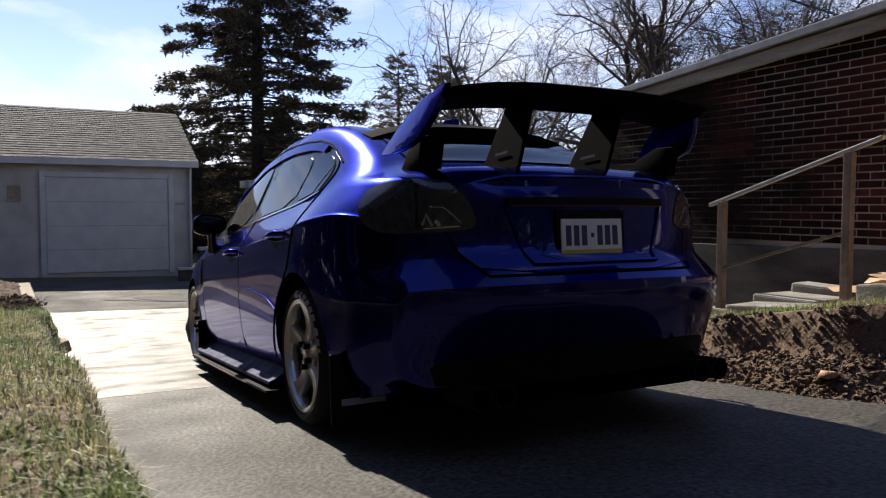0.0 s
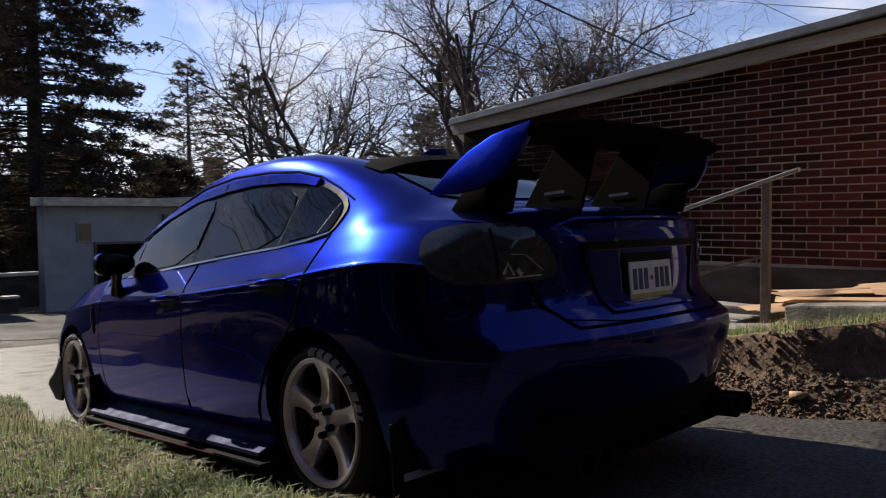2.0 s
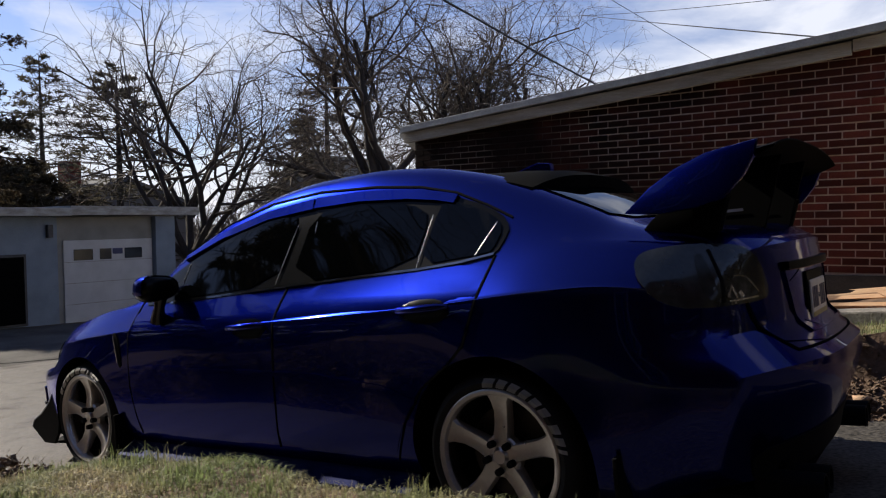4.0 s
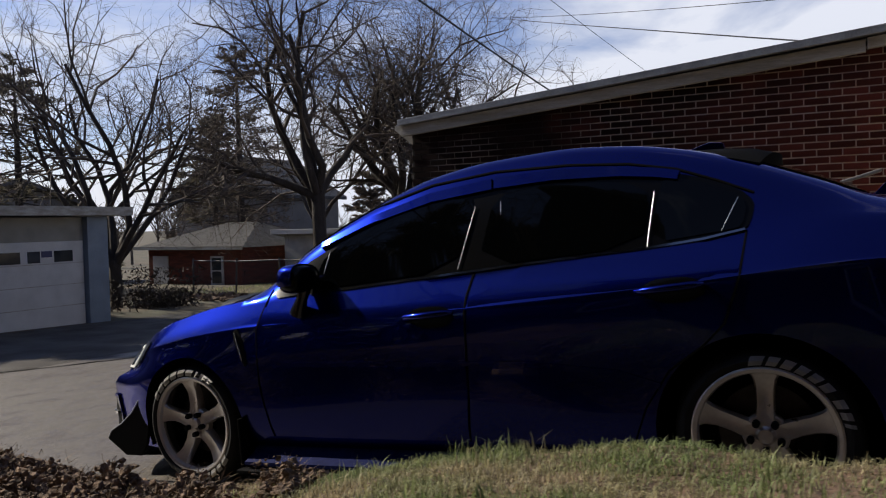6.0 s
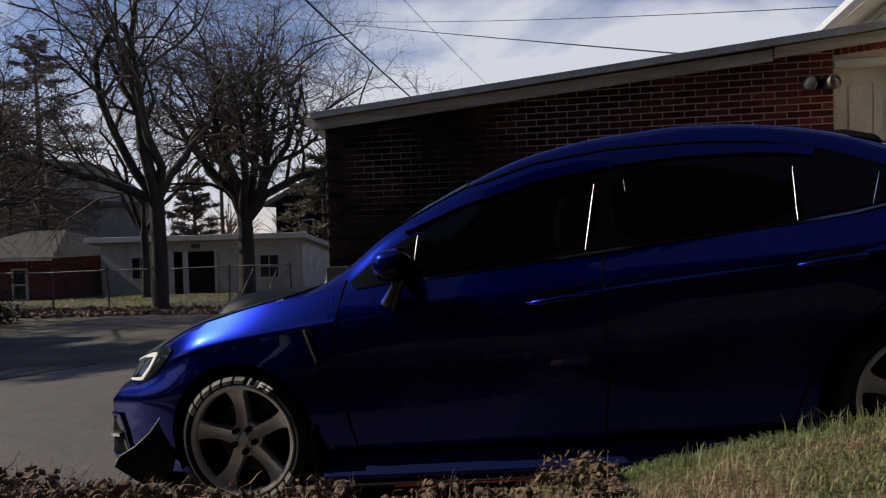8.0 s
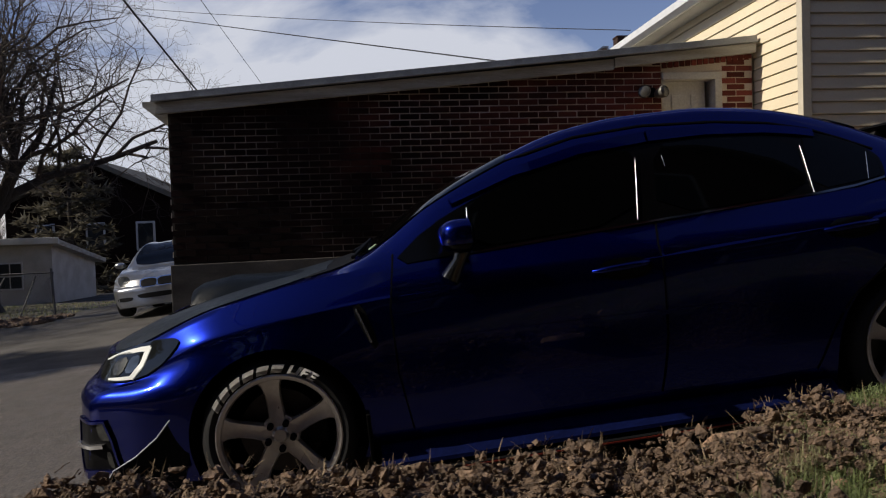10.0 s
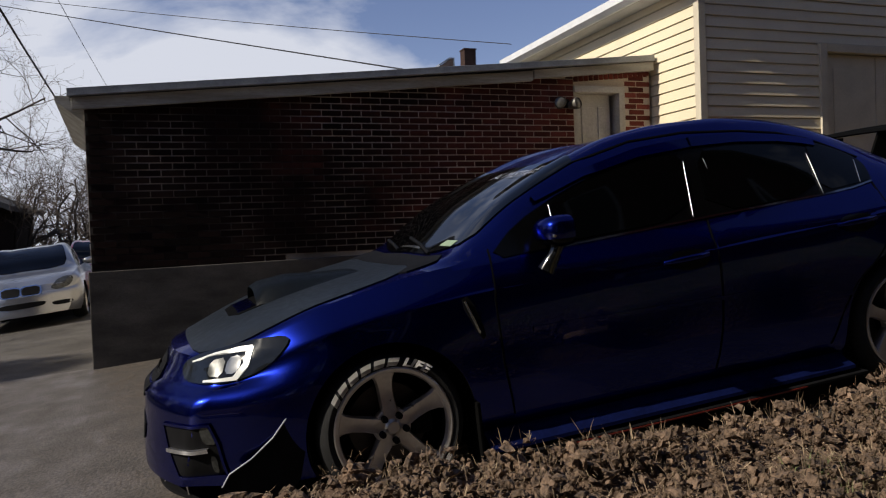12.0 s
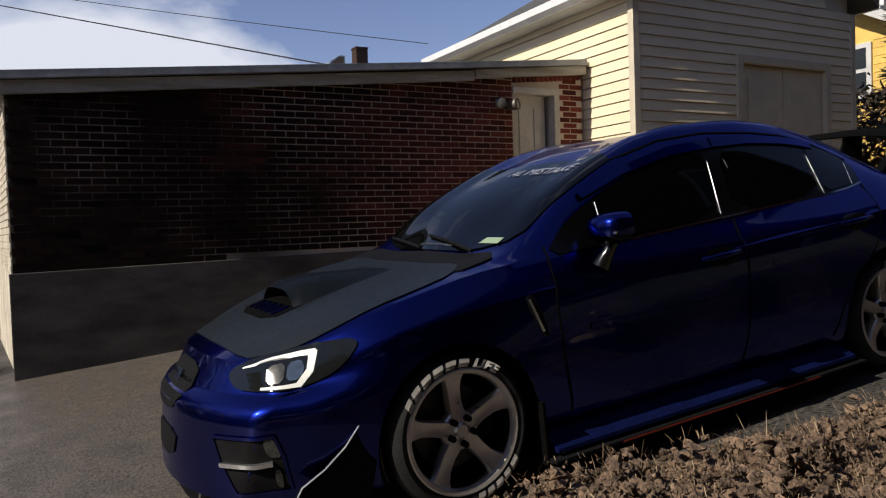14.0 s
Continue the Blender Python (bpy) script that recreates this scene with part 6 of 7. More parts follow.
def grow(trunk, twigs, rng, p, d, length, radius, level, depth, spread_a, droop):
    """One limb with its side limbs."""
    n = 5 if level < 2 else 4
    pts, radii = [p], [radius]
    for i in range(n):
        d = unit(d + rng.normal(0, 0.15 + 0.04 * level, 3) + np.array((0, 0, droop if level > 1 else 0.05)))
        p = p + d * length / n
        pts.append(p)
        radii.append(radius * (1 - 0.62 * (i + 1) / n))
    (trunk if level < 2 else twigs).limb(pts, radii, (7, 6, 4, 3, 3, 3)[min(level, 5)])
    if level >= depth:
        return
    count = (6, 6, 6, 5, 3)[min(level, 4)]
    for k in range(count):
        t = 0.3 + 0.7 * (k + rng.random()) / count
        i = min(int(t * n), n - 1)
        q = pts[i] + (pts[i + 1] - pts[i]) * (t * n - i)
        side = unit(np.cross(d, rng.normal(0, 1, 3)))
        nd = unit(d * math.cos(spread_a) + side * math.sin(spread_a) + np.array((0, 0, 0.06)))
        grow(trunk, twigs, rng, q, nd, length * (0.62 + 0.2 * rng.random()) * (1.05 - 0.35 * t), max(radii[i] * 0.58, 0.0045), level + 1, depth, spread_a * (0.9 + 0.3 * rng.random()), droop)


def bare_tree(x, y, z, height, radius, seed, label, stems, fork, depth=4, spread_a=0.88):
    rng = np.random.default_rng(seed)
    tree = thing("bare_tree", label, "tree", group="bare trees behind the fence")
    trunk, twigs = Shell(), Shell()
    base = np.array((x, y, z - 0.15))
    top = base + np.array((0.0, 0.0, fork + 0.15))
    trunk.limb([base, base + (0, 0, 0.25), (base + top) / 2 + (0.03, 0, 0), top], [radius * 1.6, radius * 1.08, radius, radius * 0.95], 10)
    for az, lean, ln in stems:
        d = np.array((math.sin(lean) * math.cos(az), math.sin(lean) * math.sin(az), math.cos(lean)))
        grow(trunk, twigs, rng, top - np.array((0, 0, 0.15)), d, ln * height, radius * 0.66, 1, depth, spread_a, 0.02)
    t = trunk.done("trunk", M_BARK, tree)
    twigs.done("crown", M_TWIG, tree)
    return tree


bare_tree(-11.1, 13.4, -0.8, 5.6, 0.2, 3, "large bare tree with a low spreading limb", [(math.pi, 1.35, 0.62), (1.2, 0.1, 0.95), (0.1, 0.55, 0.8), (3.6, 0.5, 0.85), (-1.2, 0.5, 0.7), (2.0, 0.5, 0.75)], 2.9, 5)
bare_tree(-10.9, 17.7, -0.8, 5.4, 0.24, 8, "bare tree with many upright stems", [(0.3, 0.35, 0.9), (1.6, 0.25, 1.0), (3.0, 0.4, 0.9), (4.4, 0.35, 0.85), (5.4, 0.6, 0.8), (0.0, 0.75, 0.7), (3.3, 0.8, 0.7), (0.25, 0.92, 0.92), (-0.35, 0.9, 0.85), (0.6, 0.62, 1.0)], 2.3, 5)
bare_tree(-18.6, 12.5, -1.0, 5.0, 0.13, 12, "slender bare tree behind the low garage", [(0.4, 0.15, 1.0), (2.2, 0.6, 0.8), (3.9, 0.6, 0.8), (5.3, 0.65, 0.8), (0.9, 0.7, 0.75)], 2.6, 4)
bare_tree(-14.9, 9.8, -0.9, 5.4, 0.15, 17, "dark many-stemmed bare tree beside the low garage", [(0.4, 0.2, 1.0), (2.4, 0.5, 0.9), (4.4, 0.55, 0.9), (5.6, 0.75, 0.75), (3.3, 0.85, 0.8), (1.2, 0.7, 0.8)], 1.3, 4)
bare_tree(-16.0, 20.0, -1.1, 5.2, 0.14, 21, "bare tree behind the brick house", [(0.4, 0.2, 1.0), (2.4, 0.5, 0.9), (4.4, 0.55, 0.9), (5.6, 0.7, 0.75)], 2.4, 4)


def conifer(x, y, z, height, reach, seed, label, material, whorls, clumps, size, start=0.12):
    rng = np.random.default_rng(seed)
    tree = thing("conifer_tree", label, "tree")
    trunk, leaf = Shell(), Shell()
    trunk.limb([np.array((x, y, z)), np.array((x + 0.05, y, z + height * 0.5)), np.array((x, y, z + height))], [reach * 0.055, reach * 0.038, 0.02], 8)
    for w in range(whorls):
        t = start + (1 - start) * (w + rng.random() * 0.6) / whorls
        ln = reach * (1 - t) ** 0.62 * (0.65 + 0.5 * rng.random()) + 0.15
        for b in range(6):
            a = 2 * math.pi * (b + rng.random()) / 6
            d = np.array((math.cos(a), math.sin(a), 0.12 + 0.25 * (t - 0.3)))
            p0 = np.array((x, y, z + height * min(0.99, t + rng.normal(0, 0.02))))
            d[2] += rng.normal(0, 0.1)
            pts = [p0 + d * ln * s + np.array((0, 0, -0.14 * ln * s * s + 0.05 * ln * s ** 3)) for s in (0, 0.35, 0.7, 1.0)]
            trunk.limb(pts, [0.045 * (1.1 - t), 0.03 * (1.1 - t), 0.018, 0.006], 4)
            for c in range(clumps):
                s = 0.22 + 0.78 * rng.random() ** 0.75
                i = min(int(s * 3), 2)
                q = pts[i] + (pts[i + 1] - pts[i]) * min(1, max(0, s * 3 - i))
                q = q + rng.normal(0, 0.09 * ln * (1.15 - s) + 0.05, 3) * (1, 1, 0.55)
                for _ in range(6):
                    v = unit(rng.normal(0, 1, 3) * (1, 1, 0.55) + d * 0.8)
                    u = unit(np.cross(v, rng.normal(0, 1, 3))) * size * 0.16
                    leaf.tri(q - u, q + u, q + v * size * (0.6 + 0.8 * rng.random()))
    trunk.done("trunk", M_BARK, tree)
    leaf.done("crown", material, tree, False)
    return tree




def spruce(x, y, z, height, reach, seed, label, branches, start):
    """A full dark spruce: boughs at all heights, each a fan of drooping sprays."""
    rng = np.random.default_rng(seed)
    tree = thing("conifer_tree", label, "tree")
    trunk, leaf = Shell(), Shell()
    foot = np.array((x, y, z))
    trunk.limb([foot, foot + (0.05, 0, height * 0.5), foot + (0, 0, height)], [0.27, 0.18, 0.02], 9)
    for b in range(branches):
        t = start + (0.99 - start) * ((b + rng.random()) / branches) ** 0.9
        a = b * 2.39996 + rng.normal(0, 0.35)
        ln = reach * (1 - t) ** 0.68 * (0.55 + 0.6 * rng.random()) + 0.2
        out = np.array((math.cos(a), math.sin(a), 0.0))
        side = np.array((-math.sin(a), math.cos(a), 0.0))
        rise = 0.16 * rng.random() - 0.04
        p0 = foot + (0, 0, height * t)
        pts = [p0 + out * ln * q + np.array((0, 0, ln * (rise * q - 0.26 * q * q + 0.16 * q ** 3))) for q in (0, 0.3, 0.6, 0.85, 1.0)]
        trunk.limb(pts, [0.05 * (1.15 - t), 0.035 * (1.15 - t), 0.02, 0.012, 0.005], 4)
        for k in range(int(9 + 13 * ln / reach)):
            q = 0.12 + 0.88 * rng.random() ** 0.8
            i = min(int(q * 4), 3)
            c = pts[i] + (pts[i + 1] - pts[i]) * (q * 4 - i)
            way = unit(out * (0.5 + 0.5 * rng.random()) + side * rng.choice((-1, 1)) * (0.4 + 0.9 * rng.random()) + np.array((0, 0, rng.normal(-0.12, 0.16))))
            spray = (0.22 + 0.3 * ln * (1.05 - q)) * (0.6 + 0.7 * rng.random())
            for m in range(int(10 + 17 * spray)):
                w = rng.random()
                h = c + way * spray * w + np.array((0, 0, -0.22 * spray * w * w)) + rng.normal(0, 0.05, 3)
                for _ in range(5):
                    v = unit(rng.normal(0, 1, 3) * (1, 1, 0.7) + way * 0.9)
                    u = unit(np.cross(v, rng.normal(0, 1, 3))) * 0.019
                    leaf.tri(h - u, h + u, h + v * (0.06 + 0.075 * rng.random()))
    trunk.done("trunk", M_BARK, tree)
    leaf.done("crown", M_NEEDLE, tree, False)
    return tree


spruce(-20.8, 4.5, -0.9, 13.5, 4.9, 5, "tall dark spruce with drooping branches", 260, 0.1)
for k, (x, y) in enumerate(((-31.0, -3.0), (-31.5, 0.8), (-31.0, 4.6), (-31.5, 8.4), (-31.0, 12.4), (-32.0, 16.4))):
    conifer(x, y, -1.5, 4.6 + 0.6 * math.sin(k * 2.1), 3.0, 140 + k, "dense dark evergreen in a far hedge", M_NEEDLE, 12, 40, 0.42, 0.0)
conifer(-27.0, 2.2, -1.0, 5.6, 3.2, 41, "dark evergreen bush behind the white garage", M_NEEDLE, 14, 26, 0.34, 0.02)
conifer(-26.5, 6.6, -1.1, 5.2, 3.4, 42, "dark evergreen bush behind the spruce", M_NEEDLE, 14, 26, 0.34, 0.02)
conifer(-25.5, 10.6, -1.2, 4.6, 3.2, 43, "dark evergreen bush behind the low garage", M_NEEDLE, 13, 24, 0.34, 0.02)
conifer(-34.0, 15.6, -1.5, 10.8, 3.4, 6, "thin pale evergreen in the distance", M_NEEDLE2, 20, 12, 0.2, 0.2)
conifer(-25.0, 14.0, -1.2, 8.5, 3.4, 7, "ragged brown evergreen behind the low garage", M_NEEDLE2, 16, 16, 0.2, 0.15)
conifer(-25.3, 26.0, -1.8, 12.0, 4.4, 31, "tall airy brown pine behind the brick house", M_NEEDLE_DRY, 26, 46, 0.13, 0.12)
conifer(-28.0, 27.0, -1.5, 8.5, 3.4, 9, "hazy evergreen behind the brick house", M_NEEDLE2, 14, 6, 0.45, 0.2)
conifer(-19.3, 28.8, -1.7, 5.6, 2.0, 33, "brown evergreen behind the bungalow", M_NEEDLE_DRY, 14, 30, 0.2, 0.03)
conifer(-13.2, 30.0, -1.5, 6.2, 2.8, 10, "dense dark evergreen beyond the bungalow", M_NEEDLE2, 12, 8, 0.42, 0.05)
# two unseen evergreens, added to keep the yellow wall out of tail reflections
conifer(10.9, 4.0, 0.5, 6.5, 0.95, 12, "unseen narrow evergreen, added to screen the yellow wall from reflections", M_NEEDLE, 18, 14, 0.28, 0.03)
conifer(10.4, 2.0, 0.5, 6.5, 1.25, 11, "unseen narrow evergreen, added to keep the tail's reflection dark", M_NEEDLE, 18, 16, 0.3, 0.03)

# unseen evergreens, added to block sky fill and keep reflections dark
for k, (x, y) in enumerate(((-4.6, -7.6), (-6.6, -7.2), (-8.6, -7.4), (-10.6, -7.0), (-12.8, -6.9), (11.2, -5.0), (11.6, -2.6), (11.0, -0.3))):
    conifer(x, y, lie(x, y) + (0.4 if x > 0 else 0), (9.4 if x < 0 else 4.0) + 0.7 * math.sin(k * 2.3), 2.4, 60 + k, "unseen dense dark evergreen, added to block sky light", M_NEEDLE, 16, 15, 0.36, 0.02)

for k, (x, y, hh) in enumerate(((-9.4, 37, 4.6), (-7.2, 39, 5.2), (-4.9, 38, 5.4), (-2.6, 40, 5.6), (-6.0, 44, 5.0))):
    bare_tree(x, y, lie(x, y), hh, 0.16, 80 + k, "distant bare tree with fine upright twigs", [(0.3 + k, 0.3, 0.9), (1.6 + k, 0.25, 1.0), (3.0 + k, 0.4, 0.9), (4.4 + k, 0.35, 0.85), (5.4 + k, 0.5, 0.8)], 0.9, 4, 0.7)

for k, (x, y, hh) in enumerate(((-7.6, -9.6, 7.5), (-11.5, -9.4, 7.0))):
    bare_tree(x, y, lie(x, y), hh, 0.2, 90 + k, "tall bare tree behind the added evergreens", [(0.3 + k, 0.3, 0.9), (1.6 + k, 0.25, 1.0), (3.0 + k, 0.4, 0.9), (4.4 + k, 0.35, 0.85), (5.4 + k, 0.5, 0.8)], 4.5, 4, 0.8)

# far woods on all sides
rng = np.random.default_rng(40)
woods = Shell()
for k in range(420):
    a = rng.random() * 2 * math.pi
    far = 55 + 70 * rng.random()
    x, y = -4 + far * math.cos(a), 4 + far * math.sin(a)
    h = 4.5 + 4 * rng.random()
    z = lie(x, y) - 0.3
    woods.limb([np.array((x, y, z)), np.array((x, y, z + h * 0.6))], [0.16, 0.08], 3)
    for c in range(34):
        s = 0.25 + 0.75 * rng.random()
        p = np.array((x, y, z + h * (0.3 + 0.5 * s * rng.random())))
        d = unit(np.array((rng.normal(), rng.normal(), 0.9 + rng.random())))
        woods.limb([p, p + d * h * 0.28, p + d * h * 0.42 + rng.normal(0, 0.3, 3)], [0.05, 0.03, 0.01], 3)
tagged(woods.done("far_woods", M_TWIGS), "distant leafless woods and brush", "trees", kind="stuff")

# shrubs and leaf litter
rng = np.random.default_rng(50)


def shrub(x, y, z, r, h, n, seed, label, name="shrub"):
    g = np.random.default_rng(seed)
    s = thing(name, label, "shrub")
    st, lf = Shell(), Shell()
    for k in range(40):
        d = unit(np.array((g.normal(), g.normal(), 1.2)))
        p = np.array((x, y, z)) + g.normal(0, r * 0.35, 3) * (1, 1, 0)
        st.limb([p, p + d * h * 0.5, p + d * h * (0.7 + 0.4 * g.random())], [0.02, 0.012, 0.004], 3)
    for k in range(n):
        p = np.array((x, y, z)) + np.array((g.normal() * r * 0.5, g.normal() * r * 0.5, h * g.random()))
        v, u = g.normal(0, 0.07, 3), g.normal(0, 0.04, 3)
        lf.tri(p, p + v, p + u)
    st.done("stems", M_BARK, s)
    lf.done("leaves", M_BUSH, s, False)
    return s


shrub(-14.2, 8.4, -0.9, 1.0, 0.9, 700, 1, "dark tangled shrub beside the low garage")
shrub(-14.0, 10.4, -0.95, 0.8, 0.55, 2600, 6, "heap of dark brush in front of the fence", "brush_heap")
shrub(-16.8, 12.6, -1.0, 1.6, 1.0, 900, 2, "dark brush along the fence")
shrub(9.9, 5.0, 0.6, 1.6, 2.4, 9000, 3, "brown winter hedge below the yellow house", "hedge")

# ---- things beside the house: steps, rail, boards ----
steps = thing("garden_steps", "low concrete steps set in the bank", "steps")
for k in range(4):
    part("step", boxed(-0.3 + 0.42 * k, 0.16 + 0.42 * k, 2.3, 3.3, lie(-0.3, 2.5) - 0.05, 0.1 + 0.135 * k, 0.015), M_SLAB, steps)
rail = thing("hand_rail", "pale sloping steel handrail on rusty posts", "railing")
part("top_rail", boxed(0.55, 1.79, 2.32, 2.36, -0.006, 0.02, 0.006), M_RAIL, rail)
tr = [c for c in rail.children][0]
for v in tr.data.vertices:
    v.co.z += 1.088 + (v.co.x - 0.57) * 0.307
for x in (0.66, 1.59):
    part("post", boxed(x - 0.025, x + 0.025, 2.315, 2.365, 0.15 if x < 1 else 0.45, 1.085 + (x - 0.57) * 0.307, 0.004), M_RUST, rail, "rusty steel post")
part("lower_rail", boxed(0.62, 1.6, 2.33, 2.35, -0.01, 0.01), M_RUST, rail)
for v in [c for c in rail.children if c.name.startswith("lower_rail")][0].data.vertices:
    v.co.z += 0.62 + (v.co.x - 0.57) * 0.307
kerb = thing("stone_block", "rough pale stone block lying on the turf", "stone", pose(1.2, 2.75, 0.46, 0, 2, 6))
part("stone", boxed(-0.22, 0.22, -0.1, 0.1, -0.06, 0.1, 0.02), M_SLAB, kerb)
slab = thing("concrete_slab", "thin concrete slab on the bank", "slab", pose(1.55, 2.15, 0.47, 0, -4, 8))
part("slab", boxed(-0.5, 0.5, -0.16, 0.16, -0.04, 0.03, 0.012), M_SLAB, slab)
slab2 = thing("concrete_slab", "concrete kerb beside the board pile", "slab", pose(2.5, 2.2, 0.66, 0, -5, -3))
part("slab", boxed(-0.7, 0.7, -0.12, 0.12, -0.1, 0.05, 0.012), M_SLAB, slab2)
rng = np.random.default_rng(77)
for k, (x, y, z, ln, wd, yaw, tilt) in enumerate(((2.15, 2.75, 0.66, 1.5, 0.16, 14, -7), (2.5, 2.62, 0.68, 1.7, 0.2, 3, -3), (2.35, 2.9, 0.72, 1.9, 0.14, -6, -5), (2.75, 2.7, 0.75, 1.3, 0.18, 10, -2), (2.2, 3.05, 0.72, 1.6, 0.12, 18, -6), (2.9, 2.95, 0.77, 1.5, 0.15, -12, -4), (2.05, 2.55, 0.62, 1.1, 0.14, -4, -5), (2.6, 3.15, 0.79, 1.4, 0.13, 7, -7))):
    b = thing("loose_board", "split bare wooden board in a loose pile", "board", pose(x, y, z, 0, tilt, yaw), group="board pile")
    bm = boxed(-ln / 2, ln / 2, -wd / 2, wd / 2, -0.012, 0.014)
    for v in bm.verts:
        v.co.y += 0.05 * rng.normal() * (1 if abs(v.co.x) > ln * 0.45 else 0)
        v.co.x += 0.08 * rng.normal()
    part("plank", bm, M_WOOD, b)
for x0, y0, z0, ln, tilt in ((-5.55, -1.985, -0.145, 2.5, 0.7), (-6.4, -2.03, -0.285, 1.75, 0.5)):
    timber = thing("edging_timber", "pale weathered timber along the edge of the lawn", "timber", pose(x0, y0, z0, 0, tilt, 2.8), "edging timbers")
    part("beam", boxed(-ln, ln, -0.075, 0.075, -0.07, 0.07, 0.012), M_TIMBER, timber)

# ---- chain-link fence ----
fence = thing("chain_link_fence", "galvanised chain-link fence with leaning posts", "fence")
fx = spread(-17.5, -8.2, 6)


def fence_base(x):
    return lie(x, 15)


for k, x in enumerate(fx):
    z = fence_base(x)
    part("post", tube(bmesh.new(), [(x, 15, z - 0.1), (x + 0.06 * math.sin(k * 2.1), 15 + 0.03 * math.cos(k), z + 1.15)], 0.03, 6), M_FENCE, fence)
part("top_rail", tube(bmesh.new(), [(x, 15, fence_base(x) + 1.08 - 0.03 * (k % 2)) for k, x in enumerate(fx)], 0.018, 6), M_FENCE, fence)
net = Shell()
for s in (-1, 1):
    x = -18.4
    while x < -7.4:
        a, b = (x, x + 0.95) if s > 0 else (x + 0.95, x)
        a, b = min(max(a, -17.5), -8.2), min(max(b, -17.5), -8.2)
        if a != b:
            net.limb([np.array((a, 15, fence_base(a) + 0.05)), np.array((b, 15, fence_base(b) + 1.05))], [0.0025, 0.0025], 3)
        x += 0.085
net.done("mesh", M_FENCE, fence)
for x0, x1 in ((-9.3, -9.7), (-8.6, -8.9)):
    part("brace", tube(bmesh.new(), [(x0, 15, fence_base(x0) + 1.0), (x1, 14.7, fence_base(x1))], 0.02, 6), M_FENCE, fence)

# ---- poles and wires ----
for x, y, h, lab in ((-4.5, 33.0, 7.0, "wooden utility pole with a transformer"), (-24.0, 40.0, 9.0, "distant wooden utility pole"), (-4.65, -9.1, 7.8, "wooden utility pole by the alley")):
    pole = thing("utility_pole", lab, "utility pole")
    z = lie(x, y)
    part("pole", tube(bmesh.new(), [(x, y, z - 0.2), (x, y, z + h)], [0.15, 0.1], 10), M_POLE, pole)
    for drop in (0.55, 1.3):
        part("cross_arm", boxed(x - 0.75, x + 0.75, y - 0.16, y - 0.06, z + h - drop - 0.1, z + h - drop, 0.01), M_POLE, pole)
        for k in (-0.68, -0.3, 0.3, 0.68):
            part("insulator", lathe(bmesh.new(), [(0.001, 0.0), (0.03, 0.0), (0.055, 0.05), (0.03, 0.09), (0.045, 0.14), (0.001, 0.17)], 8, "z", (x + k, y - 0.11, z + h - drop)), M_RAIL, pole, smooth=50)
    t = part("transformer", lathe(bmesh.new(), [(0.001, 0.0), (0.2, 0.0), (0.22, 0.1), (0.22, 0.7), (0.16, 0.8), (0.001, 0.82)], 14, "z", (x + 0.3, y, z + h - 2.2)), M_FENCE, pole, smooth=40)


def wire(name, a, b, sag, r, label):
    a, b = Vector(a), Vector(b)
    bm = bmesh.new()
    tube(bm, [a.lerp(b, t) - Vector((0, 0, sag * 4 * t * (1 - t))) for t in spread(0, 1, 17)], r, 5)
    ob = part(name, bm, M_WIRE)
    tagged(ob, label, "cable")


wire("overhead_wire", (-14.0, 32.5, 11.6), (2.4, 5.9, 2.88), 0.03, 0.012, "thin black overhead wire down to the flat roof")
wire("overhead_wire", (-14.2, 27.6, 10.5), (3.9, 9.3, 4.35), 0.2, 0.008, "thin black overhead wire above the roof")
wire("service_cable", (-4.65, -9.0, 6.95), (-4.55, 33.0, 3.4), 0.7, 0.02, "thick black service cable between two poles")
wire("overhead_wire", (-5.0, -10.0, 7.3), (-4.0, 33.9, 6.2), 0.3, 0.008, "thin wire along the alley")

# ---- parked silver and red cars ----


